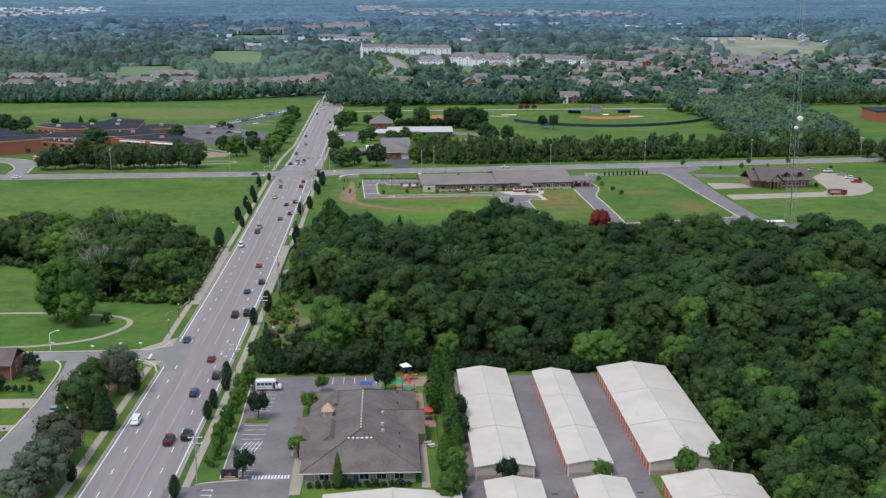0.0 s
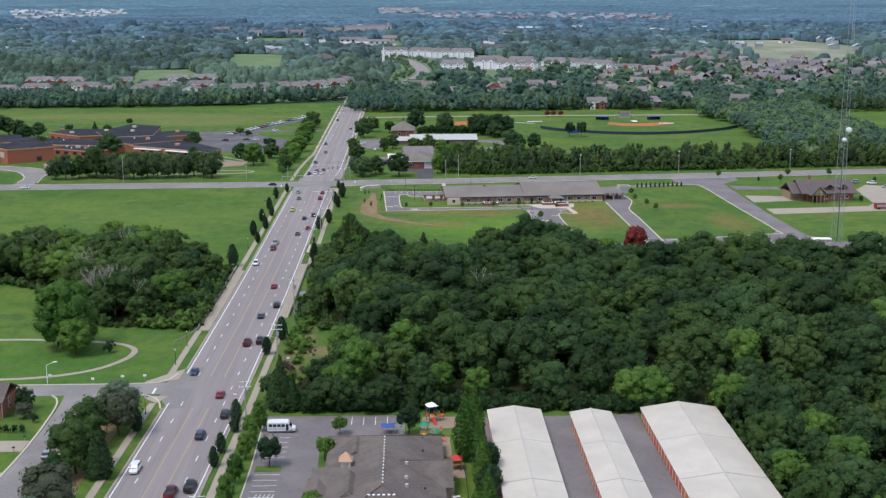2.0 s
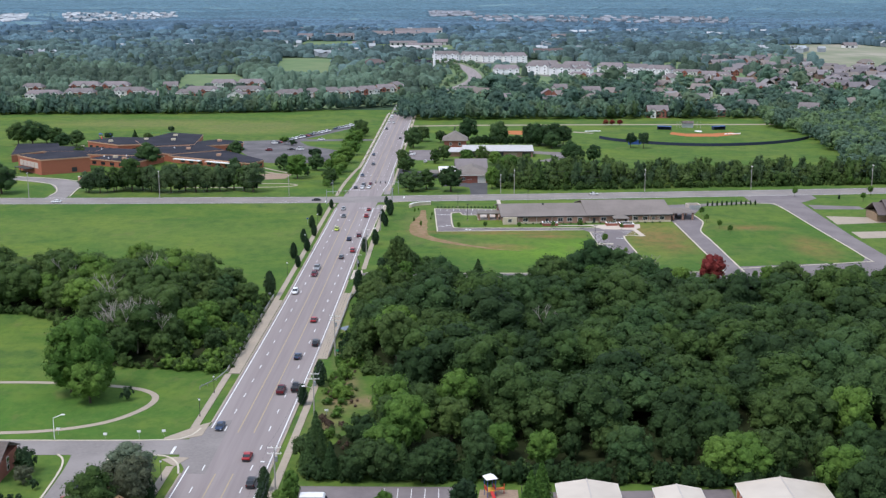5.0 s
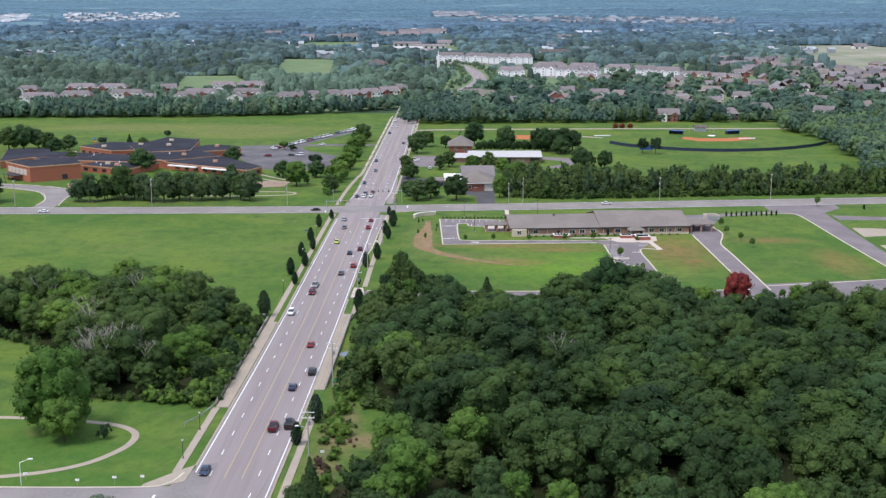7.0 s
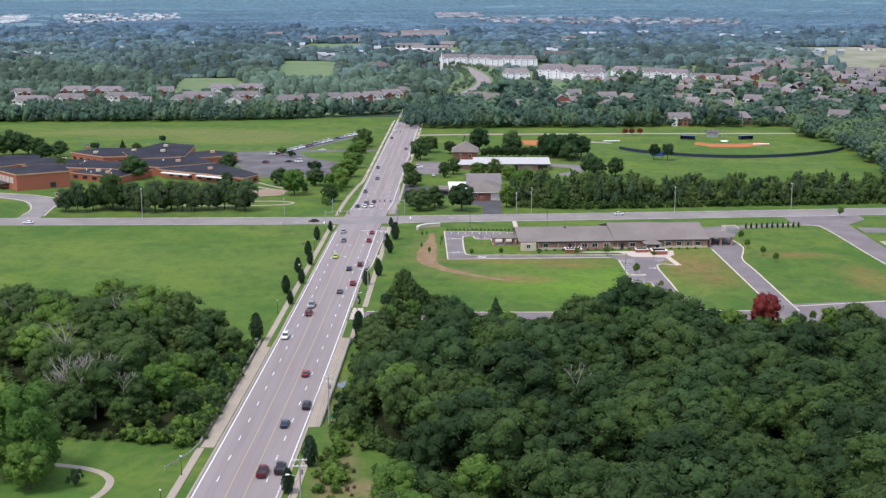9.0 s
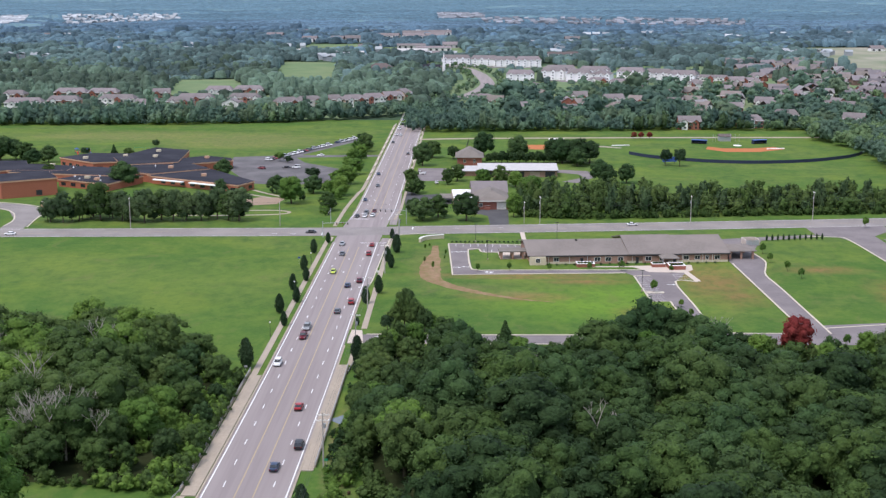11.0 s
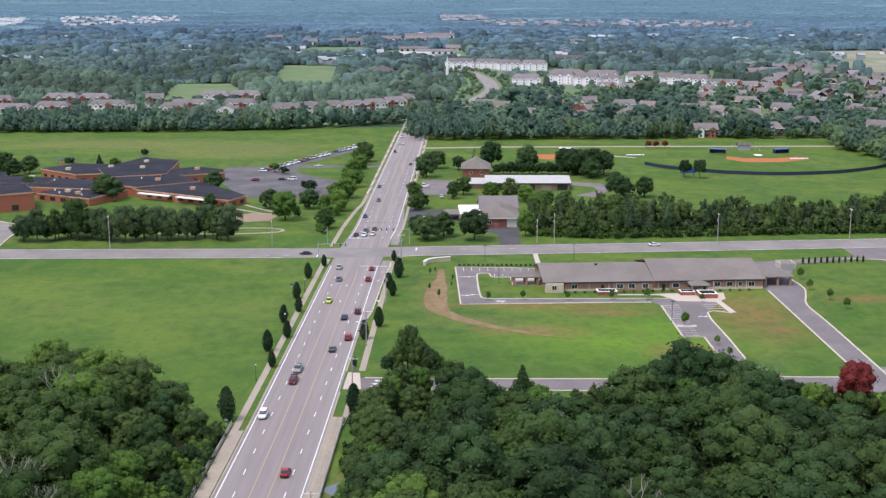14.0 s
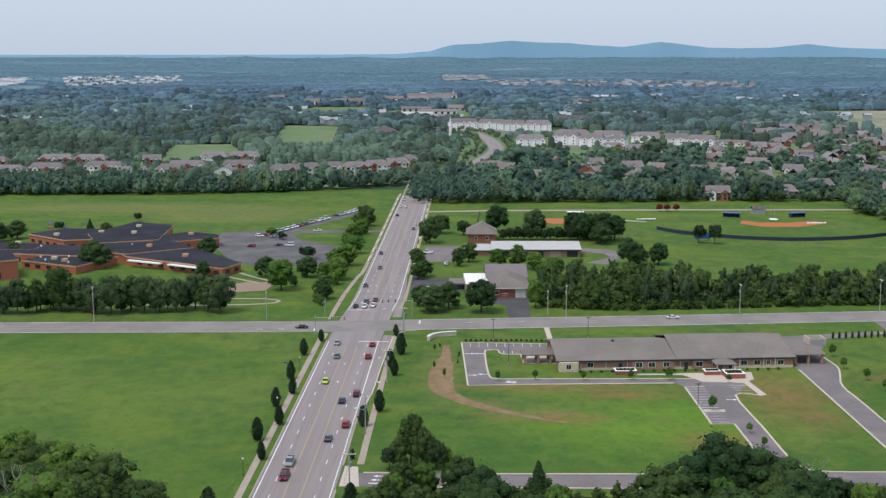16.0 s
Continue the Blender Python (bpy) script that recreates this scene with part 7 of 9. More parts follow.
groves[0].make("west_wood", LEAF, "dense deciduous wood beside the field")
groves[1].make("west_wood", LEAF_LIGHT, "greener crowns of a dense wood beside the field")
groves[2].make("west_wood", LEAF_OLIVE, "olive crowns of a dense wood beside the field")
undergrowth = Grove()
THICKET = [round_crown(gen, 5.2, -1.5, 10.0, 8, 14, 0.66) for i in range(3)]
for line in ([(-15.6, -150), (-15.8, -226), (-30, -226), (-52, -224), (-61, -218), (-69, -199), (-78, -177), (-93, -168), (-150, -164)], [(26, -228), (22, -200), (18.5, -160), (21, -132), (60, -128), (104, -125), (200, -129)], [(20, -298), (60, -301), (110, -305), (129, -312), (129, -420)]):
    for (ax, ay), (bx, by) in zip(line, line[1:]):
        n = int(math.hypot(bx - ax, by - ay) / 2.6)
        for k in range(n):
            r = random.Random(k + int(ax * 7 + ay))
            t = (k + 0.5) / n
            undergrowth.add(THICKET[k % 3], ax + (bx - ax) * t + r.uniform(-1, 1), ay + (by - ay) * t + r.uniform(-1, 1), r.uniform(2.0, 4.6), r.uniform(0.7, 1.1), r.uniform(0, 6))
for i, (x, y) in enumerate(spread([(131, -420), (130, -300), (230, -280), (230, -420)], 6.0, 5)):
    r = random.Random(i + 900)
    undergrowth.add(THICKET[i % 3], x, y, r.uniform(4, 8), 1.0, r.uniform(0, 6))
for (ax, ay), (bx, by) in (((70, 86), (100, 80)), ((100, 80), (180, 90)), ((180, 90), (350, 109))):
    n = int(math.hypot(bx - ax, by - ay) / 2.2)
    for k in range(n):
        r = random.Random(k + int(ax * 11))
        t = (k + 0.5) / n
        undergrowth.add(THICKET[k % 3], ax + (bx - ax) * t + r.uniform(-1, 1), ay + (by - ay) * t + r.uniform(-0.5, 2.5), r.uniform(2.0, 5.0), r.uniform(0.7, 1.0), r.uniform(0, 6))
undergrowth.make("undergrowth", LEAF, "tangled green undergrowth along the wood edges", "undergrowth")
for x, y, h in ((-47, -214, 17), (-52, -211, 15.5), (-43, -205, 16), (-44, -211, 14), (-58, -190, 19), (-50, -160, 19), (-82, -156, 17), (-49, -208, 16), (-36, -212, 13)):
    dead_tree(x, y, h)
plant("light", -48.8, -248, 22.0, 0.95)
plant("light", -52.5, -246, 17.0, 0.9)
plant("light", -45.5, -247, 16.0, 0.9)
plant("light", -45, -254, 12, 1.0)
plant("bush", -36, -252, 3.9, 0.75)
for x, y, h in ((-86, -250, 9), (-92, -262, 8)):
    plant("broad2", x, y, h)

# bright shrubs crowding the verges by the bridge and behind the car park
shrubs = Grove()
for i in range(150):
    r = random.Random(i + 1200)
    x, y = -15.4 - 17 * r.random() ** 1.5, r.uniform(-229, -150)
    shrubs.add(THICKET[i % 3], x, y, r.uniform(1.6, 4.6), r.uniform(0.8, 1.2), r.uniform(0, 6))
for i in range(90):
    r = random.Random(i + 1400)
    x, y = 14.8 + 7 * r.random(), r.uniform(-252, -134)
    if not -190 < y < -172 or x > 19:
        shrubs.add(THICKET[i % 3], x, y, r.uniform(1.4, 4.6) if x > 17 else r.uniform(0.9, 2.0), r.uniform(0.8, 1.2), r.uniform(0, 6))
scrub, dead = Grove(), Grove()
for i, (x, y) in enumerate(spread([(16, -292), (20, -292), (40, -269), (42, -253), (30, -242), (24, -226), (16.5, -226)], 2.6, 61)):
    r = random.Random(i + 1500)
    if r.random() < (0.3 if x < 27 and y > -270 else 0.6):
        (dead if r.random() < 0.45 and x < 27 else scrub).add(THICKET[i % 3], x, y, r.uniform(0.5, 1.6) if x < 24 else r.uniform(0.8, 2.6), r.uniform(0.8, 1.4), r.uniform(0, 6))
for x, y in ((17.2, -238), (17.8, -240), (16.8, -248), (17.6, -249.5), (16.4, -267), (17.4, -269), (18.6, -271), (15.8, -272)):
    dead.add(THICKET[0], x, y, 2.2, 1.0, x)
dead.make("undergrowth", BRUSH, "withered brown brush heaped on bare soil", "brush")
for i in range(70):
    r = random.Random(i + 1900)
    t = i / 69
    x = 24 + 13 * math.sin(math.pi * min(1, t * 1.15)) ** 0.7 + r.uniform(-1.5, 3)
    scrub.add(THICKET[i % 3], x, -272 + 50 * t + r.uniform(-1.5, 1.5), r.uniform(1.5, 4.2), r.uniform(0.8, 1.1), r.uniform(0, 6))
for i in range(60):
    r = random.Random(i + 2000)
    x = 86 + 150 * r.random()
    scrub.add(THICKET[i % 3], x, -126 - 0.09 * (x - 86) - r.uniform(0, 4), r.uniform(2.5, 6.5), r.uniform(0.7, 1.0), r.uniform(0, 6))
scrub.make("undergrowth", LEAF_OLIVE, "olive scrub on the rough verge", "undergrowth")
shrubs.make("undergrowth", LEAF_LIGHT, "bright green shrubs crowding the verges", "undergrowth")
dark = Grove()
for i in range(90):
    r = random.Random(i + 2300)
    x, y = 14.0 + 5.5 * r.random(), r.uniform(-218, -128)
    if not -189 < y < -172:
        dark.add(THICKET[i % 3], x, y, r.uniform(0.9, 2.0) if x < 16 else r.uniform(1.5, 3.4), r.uniform(0.8, 1.2), r.uniform(0, 6))
for i in range(120):
    r = random.Random(i + 1600)
    x = r.uniform(17, 127)
    dark.add(THICKET[i % 3], x, -302.5 - r.uniform(-2, 2.5) - max(0, x - 60) * 0.07, r.uniform(2.0, 5.5), r.uniform(0.7, 1.0), r.uniform(0, 6))
dark.make("undergrowth", LEAF_DARK, "dark shrubs along the edge behind the car park", "undergrowth")
for i in range(24):
    r = random.Random(i + 1700)
    plant(r.choice(("broad0", "broad2", "light", "broad3")), 18.5 + 5 * r.random(), -222 + i * 3.6 + r.uniform(-1.5, 1.5), r.uniform(5.5, 9.5), r.uniform(0.9, 1.15), group="trees along the edge of the east wood")
for (x, y), h, w in [((250.6, -13.1), 3.6, 1.0), ((274.6, -10.7), 3.0, 1.0), ((252.5, 48.1), 4.5, 1.0), ((266.6, 85.0), 6.5, 0.6), ((303.7, 47.8), 3.0, 0.8), ((304.8, 7.9), 2.6, 0.9), ((281.6, 91.3), 4.0, 0.6), ((241.2, 50.7), 3.2, 0.5)]:
    plant("bush" if h < 4 else "small", x, y, h, w * 0.7, label="round dark shrub beside the lodge" if h < 4 else "young green tree beside the lodge")
for x, y, h in ((348, 78, 14), (356, 90, 15), (362, 76, 13), (370, 95, 14), (345, 98, 12), (378, 84, 13)):
    plant("broad1", x, y, h, 1.1)

# street trees
for x, y, h in ((-11.5, 26, 4.5), (-15, 6, 5.9), (-15, -24, 5.9), (-12, -41, 5.3), (-15, -54, 5.9), (-11.4, -71, 5.5), (-15, -85, 6.5), (-11.4, -100, 4.8), (-15.5, -143, 8.7), (14.6, 35, 4.4), (18, 8, 7.5), (15.4, -9, 6.1), (17.4, -19, 5.4), (15.4, -58, 6.4), (12.0, -72, 6.0), (11.6, -99, 2.8), (12.8, -240, 7.2), (10.0, -255, 5.6),
                (8.6, -309, 5.5), (8.0, -330, 5.0), (7.6, -338, 4.8), (15, -138, 8.0), (9.4, -317, 5.5), (-14.2, -316, 6.3), (-14.8, -344, 7.4), (-16, -375, 5.0), (7.4, -384, 5.0)):
    plant("street", x, y, h, 0.95)
for x, y, h in ((14.2, -326, 8), (14.0, -334, 7), (13.6, -347, 7), (13.4, -359, 7.6), (13.6, -364, 5), (15.2, -316, 8)):
    plant("light", x, y, h, 0.62, label="narrow green tree in the verge by the car park")
for x, y, h in ((13.6, -341, 2.4), (13, -353, 2.6), (12.6, -368, 3.0)):
    plant("bushlight", x, y, h, 0.8)

# the planted strip between road and side street
for key, x, y, h, w in (("pine", -21, -380, 12, 1.05), ("pine", -24, -390, 10, 1.1), ("bare", -21, -363, 11.5, 1.05), ("pine", -24.5, -358, 8.5, 0.9), ("broad0", -22, -341, 13, 1.0), ("broad1", -25, -346, 6.5, 1.1), ("bare", -18, -318, 11.5, 1.0), ("pine", -20, -309, 11, 1.05), ("broad2", -23, -325, 12, 1.0), ("spruce", -17, -344, 10.5, 0.9), ("spruce", -17.5, -336, 9, 0.9), ("broad3", -25, -332, 8, 1.0),
                         ("light", -25, -396, 7, 1.0), ("bush", -45.5, -300, 6.2, 0.75), ("bare", -44, -306, 4.5, 1.0), ("bush", -40.6, -309, 2.6, 0.6), ("bush", -50, -313, 4.0, 0.9), ("bush", -60, -287, 4, 1.0)):
    plant(key, x, y, h, w)
for i in range(7):
    plant("bush", -53 + 1.9 * i, -315.5, 2.0, 0.75, label="clipped dark hedge shrub beside the drive")

# round the nursery and the storage rows
for key, x, y, h, w in (("smalldark", 20.4, -374.6, 6.6, 0.75), ("smalldark", 20, -338.5, 7.2, 0.75), ("small", 31.6, -364, 5.2, 1.0), ("small", 32, -335, 5.4, 0.95), ("small", 34.5, -319, 4.4, 0.9), ("smalldark", 51, -320, 7.4, 0.8), ("tall", 41, -381, 8.2, 0.62),
                         ("tall", 63.5, -336, 16, 0.8), ("tall", 66.5, -341, 13, 0.7), ("tall", 66, -329, 15, 0.8), ("tall", 64, -372, 9, 1.0), ("tall", 66, -386, 8.4, 1.3), ("tall", 67, -362, 8.5, 1.1), ("tall", 66.5, -352, 12, 0.9), ("light", 66, -379, 8.4, 0.8), ("smalldark", 68, -356, 7, 0.8), ("smalldark", 68, -346, 8, 0.8), ("light", 64, -391, 8, 0.8),
                         ("smalldark", 77, -381.5, 6.4, 0.75), ("small", 97, -381, 5.2, 0.9), ("small", 115, -381, 7.6, 0.75), ("small", 122.5, -380, 8.2, 0.75)):
    plant(key, x, y, h, w)
for i in range(13):
    plant("bush", 35 + 1.75 * i, -380.6, 1.3 + 0.3 * (i % 3), 0.9, label="low dark shrub along the nursery wall")

# young trees by the clinic
for x, y, h in ((33.4, -23.3, 4.2), (29.8, -12.0, 3.4), (37.7, 1.9, 3.2), (29.3, 11.4, 3.6), (31.0, 16.0, 2.6), (37.4, -6.0, 2.4)):
    plant("small", x, y, h * 0.85, 0.36, label="thin young tree beside the soil track")
for x, y, h in ((50, -25, 3.2), (62, -24, 3.4), (77, -24, 3.2), (92, -23, 3.4), (104, -23, 4.2), (111, -55.5, 4.6), (117, -76, 3), (118, -88, 3), (163, -8, 4), (166, -22, 4), (168, -34, 4), (164, 8, 4.4), (158, -120, 4), (222, 62, 5), (262, 66, 5), (285, 66, 5), (262, 98, 5), (60, -120.5, 3.2), (84, -120.5, 3.2), (122, -26, 3)):
    plant("small", x, y, h, 0.6, label="newly planted slim young tree")
for i in range(20):
    plant("bush", 77 + 3.4 * i, -14.6 + 0.27 * i, 0.9, 1.0, label="low shrub in the bed along the clinic")
for i in range(11):
    plant("street", 172 + 2.4 * i, 34 + 0.3 * i, 2.6, 0.7, label="clipped dark hedge tree behind the clinic")
for i in range(18):
    plant("bush", 40 + 1.8 * i, 27.2 + 0.04 * i, 0.9, 1.0, label="low dark shrub along the car park")

# trees by the school
for x, y, h in ((-135, 71, 13), (-129, 76, 13), (-123, 78, 13.5), (-112, 76, 14), (-106, 74, 12), (-99, 73, 14.5), (-86, 75, 15), (-80, 78, 13), (-74, 76, 15), (-64, 76, 13), (-57, 75, 11.5), (-142, 73, 12), (-117, 80, 12), (-93, 80, 12), (-69, 81, 11), (-126, 84, 11)):
    r = random.Random(int(x * 3))
    plant(r.choice(("row", "row", "broad0", "broad2", "row")), x + r.uniform(-2, 2), y - r.uniform(0, 4), h * r.uniform(0.95, 1.42), r.uniform(0.72, 1.0), label="dark leafy tree in a row before the school", group="row of trees before the school")
    plant("smalldark", x + r.uniform(-4, 4), y + r.uniform(-2, 3), h * r.uniform(0.32, 0.5), r.uniform(0.9, 1.3), label="dark undergrowth below the row of trees before the school", group="row of trees before the school")
for key, x, y, h, w in ((("broad1", -137, 171, 12.5, 1.1), ("broad1", -240, 266, 15.5, 1.0), ("broad2", -249, 264, 14, 1.0), ("broad1", -232, 271, 12, 1.0), ("broad1", -187, 66, 15, 0.95), ("broad1", -90, 203, 10, 0.9), ("spruce", -173, 278, 8, 1.2), ("broad3", -165, 282, 6, 1.1), ("broad2", -188, 202, 7.2, 1.1), ("broad1", -81, 150, 7, 0.9), ("broad1", -52, 150, 9, 1), ("light", -40, 119, 13, 0.95), ("broad1", -33, 150, 9, 1), ("smalldark", -39, 197, 6, 1.2), ("broad2", -20, 100, 8.4, 1)) + (("light", -18, 143, 10, 0.9), ("light", -21, 250, 10, 0.9), ("broad0", -19, 313, 11, 0.9), ("light", -18, 180, 10, 1),
                         ("light", -17, 215, 9, 1), ("broad0", -22, 330, 10, 0.9), ("light", -20, 280, 8, 1), ("bush", -36, 129, 3, 0.9), ("smalldark", -195, 290, 5, 1), ("smalldark", -160, 330, 5, 0.8), ("broad1", -208, 260, 10, 1), ("broad2", -222, 262, 11, 1), ("broad1", -214, 250, 9, 1.1), ("bush", -62, 262, 4, 1), ("small", -68, 268, 5, 1.1))):
    plant(key, x, y, h * 1.1, w * 1.15)

for i in range(46):
    r = random.Random(i + 300)
    plant(r.choice(("bushlight", "bushlight", "light")), -17.5 - r.uniform(0, 6) - (5 if r.random() < 0.2 else 0), 88 + i * 5.6 + r.uniform(-2, 2), r.uniform(2.4, 5.0) + (3 if r.random() < 0.2 else 0), r.uniform(0.8, 1.1), label="loose light green shrub beside the road")
# trees round the house, shed and ball field
for key, x, y, h, w in ((("broad1", 20, 250, 13, 0.8), ("broad0", 25, 285, 10, 1), ("broad4", 38, 280, 8, 0.9), ("broad1", 57, 292, 14.5, 0.85), ("broad1", 78, 280, 13.5, 0.9), ("broad4", 115, 258, 15, 0.95), ("broad4", 110, 270, 13, 1), ("broad1", 104, 262, 14, 0.9), ("broad4", 121, 264, 13, 0.9), ("broad1", 112, 249, 10, 1), ("broad4", 100, 276, 13, 0.95), ("broad1", 119, 186, 12, 0.9), ("broad4", 122, 178, 9, 1), ("broad1", 133, 186, 10, 0.85), ("light", 55, 180, 8, 1)) + (("broad2", 64, 176, 10, 0.9), ("light", 72, 172, 8, 1), ("broad4", 46, 76, 12.5, 0.95), ("broad1", 26, 76, 10, 1), ("broad2", 33, 84, 9.5, 1), ("broad4", 22, 88, 8, 1), ("light", 68, 85, 11, 0.65),
                         ("broad3", 16, 180, 8, 0.9), ("broad2", 18, 146, 7, 1), ("broad2", 21, 152, 7, 1), ("smalldark", 173, 250, 9.5, 0.62), ("smalldark", 165, 253, 8.9, 0.6), ("broad0", 41, 192, 9, 0.9), ("broad2", 36, 180, 8, 0.8), ("light", 80, 150, 9, 1), ("light", 76, 140, 9, 0.9))):
    plant(key, x, y, h * 1.12, w * 1.2)
for i in range(13):
    plant("broad4", 60 + 3.7 * i, 262 + (i % 2) * 2, 6.4 + (i % 3) * 0.9, 0.95, label="dark dense tree in a screen behind the shed")
for x in (164, 169, 175):
    plant("red", x, 384, 5.0, 1.0, label="small dark red ornamental tree")
grove, second, third, fourth, fifth = [Grove() for i in range(5)]
for i, (x, y) in enumerate(spread([(70, 84), (72, 130), (100, 138), (140, 118), (240, 132), (300, 140), (352, 138), (352, 110), (180, 92), (100, 82)], 6.0, 31)):
    r = random.Random(i + 70)
    tall = r.random() < 0.36
    (second if r.random() < 0.3 else third if r.random() < 0.3 else grove).add(HEDGE[i % 6], x, y, (r.uniform(8.5, 15.0) if tall else r.uniform(3.4, 7.6)) + (x - 70) * 0.01, r.uniform(0.42, 0.66) if tall else r.uniform(0.8, 1.25), r.uniform(0, 6))
for i, (x, y) in enumerate(spread([(262, 112), (345, 122), (362, 160), (372, 240), (385, 330), (380, 405), (300, 425), (286, 395), (298, 300), (290, 200), (278, 150)], 8.5, 37)):
    r = random.Random(i + 170)
    (fifth if r.random() < 0.4 else fourth).add(HEDGE[i % 6], x, y, r.uniform(8, 15), r.uniform(0.9, 1.2), r.uniform(0, 6))
for i, (x, y) in enumerate(spread([(72, 86), (350, 112), (350, 138), (240, 128), (100, 134)], 13, 41)):
    second.add(HEDGE[i % 6], x, y, 9 + (i % 5), 0.9, i)
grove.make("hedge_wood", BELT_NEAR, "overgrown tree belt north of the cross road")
fourth.make("hedge_wood", HAZED_BELT, "green trees of the wood beside the ball field")
fifth.make("hedge_wood", HAZED_BELT_LIGHT, "lighter trees of the wood beside the ball field")
third.make("hedge_wood", LEAF_BRIGHTENED, "cool green trees in the belt north of the cross road")
second.make("hedge_wood", LEAF_OLIVE, "lighter trees in the belt north of the cross road")

# tree lines and far woods
CLEAR = ([[(-420, 300), (-420, 452), (-180, 466), (-90, 484), (-14, 525), (0, 560), (4, 300)], [(4, 60), (4, 420), (70, 421), (190, 432), (330, 436), (480, 300), (480, 60)],
         [(595, 1620), (650, 1735), (795, 1750), (840, 1500), (755, 1270), (690, 1080), (530, 1000), (535, 1180), (565, 1330)], [(-14, 600), (20, 600), (70, 690), (90, 780), (92, 930), (80, 1080), (50, 1190), (-10, 1270), (-8, 1140), (36, 1040), (44, 900), (30, 790), (-10, 660)]] + [[(15, 1100), (150, 1090), (170, 1225), (0, 1232)], [(90, 800), (124, 800), (124, 812), (90, 812)], [(-60, 1120), (10, 1070), (40, 1080), (0, 1180), (-80, 1180)], [(160, 1290), (220, 1290), (220, 1390), (160, 1390)], [(-90, 1000), (-36, 1000), (-36, 1110), (-90, 1110)]])
CLEAR += FAR_MEADOWS[2:4] + FAR_MEADOWS[5:]
THIN = [[(-420, 500), (-420, 740), (-2, 735), (-6, 560), (-60, 500)], [(16, 760), (360, 760), (380, 900), (150, 1262), (10, 1262)], [(-150, 1880), (40, 1880), (40, 2230), (-150, 2230)], [(-380, 1870), (-150, 1870), (-150, 1960), (-380, 2100)], [(200, 1830), (310, 1830), (310, 1960), (200, 1960)]]
BUILT = [(q[0], q[1] - 3, 15) for q in HOMES] + [(q[0], q[1] - 8, 16) for q in SPECKS] + [(q[0], q[1], 10) for q in FAR_HOMES] + [(q[0], q[1], 13 + q[2] * 0.25) for q in FLATS]


def free(x, y):
    if any(inside(x, y, p) for p in CLEAR):
        return False
    return all((x - a) ** 2 + (y + 5 - b) ** 2 > r * r for a, b, r in BUILT)


front, tones = [Grove() for i in range(5)], [Grove() for i in range(18)]
copse = [Grove() for i in range(5)]
r = random.Random(77)
y = 418.0
while y < 2400:
    dist = y + 560
    gap = max(7.2, dist / 178)
    half = dist * 0.40 + 60
    x = -half
    while x < half + 90:
        px, py = x + r.uniform(-0.45, 0.45) * gap, y + r.uniform(-0.45, 0.45) * gap
        x += gap
        if not free(px, py):
            continue
        thin = any(inside(px, py, p) for p in THIN)
        if thin and r.random() < (0.5 if py > 750 else 0.72):
            continue
        suburb = 30 < px < 780 and 470 < py < 1200
        if suburb and r.random() < (0.62 if py < 500 else 0.78 if py < 660 or px < 320 else 0.84):
            continue
        wide = noise.noise(Vector((px / 120, py / 190, 2.0)))
        h = (r.uniform(7.0, 13.0) + (5.0 if r.random() < 0.1 else 0)) * (0.72 if thin else 1.25 if suburb and py < 500 else 1.2 if suburb and not r.random() < 0.35 else 0.8 if suburb else 1.15 if py < 520 and px < 0 else 1.0) * (1 + 0.55 * noise.noise(Vector((px / 60, py / 100, 7.0)))) * (0.45 if wide > 0.34 and py > 800 else 1.0)
        w = max(0.8, gap / 8.6) * r.uniform(0.8, 1.3) / (h / 10) ** 0.6
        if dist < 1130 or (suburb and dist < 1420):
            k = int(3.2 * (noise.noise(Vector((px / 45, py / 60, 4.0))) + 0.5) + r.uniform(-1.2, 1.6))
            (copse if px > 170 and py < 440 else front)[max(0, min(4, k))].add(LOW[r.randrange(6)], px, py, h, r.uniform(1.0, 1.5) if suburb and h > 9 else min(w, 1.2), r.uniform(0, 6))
        else:
            # haze colour step from the distance, then a darker or lighter copy by clump
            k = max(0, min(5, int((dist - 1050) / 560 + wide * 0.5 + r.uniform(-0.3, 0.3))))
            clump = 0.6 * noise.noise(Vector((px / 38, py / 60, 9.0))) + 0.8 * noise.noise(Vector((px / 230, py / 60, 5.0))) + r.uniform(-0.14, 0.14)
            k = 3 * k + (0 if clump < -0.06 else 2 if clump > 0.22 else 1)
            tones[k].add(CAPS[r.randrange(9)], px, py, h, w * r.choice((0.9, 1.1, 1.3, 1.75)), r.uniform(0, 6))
    y += gap * 0.85
for (ax, ay), (bx, by) in (((-420, 456), (-180, 470)), ((-180, 470), (-90, 488)), ((-90, 488), (-16, 530)), ((20, 428), (190, 438)), ((190, 438), (330, 442))):
    n = int(math.hypot(bx - ax, by - ay) / 5.5)
    for k in range(n):
        t = (k + r.random()) / n
        x, y = ax + (bx - ax) * t, ay + (by - ay) * t
        front[r.randrange(3)].add(LOW[r.randrange(6)], x, y + r.uniform(0, 4), r.uniform(4, 8), r.uniform(1.0, 1.4), r.uniform(0, 6))
        if ax < 0 or r.random() < 0.2:
            front[r.randrange(4)].add(LOW[r.randrange(6)], x + r.uniform(-3, 3), y + r.uniform(8, 16), r.uniform(10, 16.5), r.uniform(0.9, 1.2), r.uniform(0, 6))
for i, (x, y) in enumerate(FAR_ROAD[4:]):
    for d in (-13, 13, 21, -20):
        if r.random() < 0.75:
            front[(2, 3, 4)[i % 3]].add(LOW[r.randrange(6)], x + d + r.uniform(-2, 2), y + r.uniform(-6, 6), r.uniform(3.5, 7.5), 1.0, i)
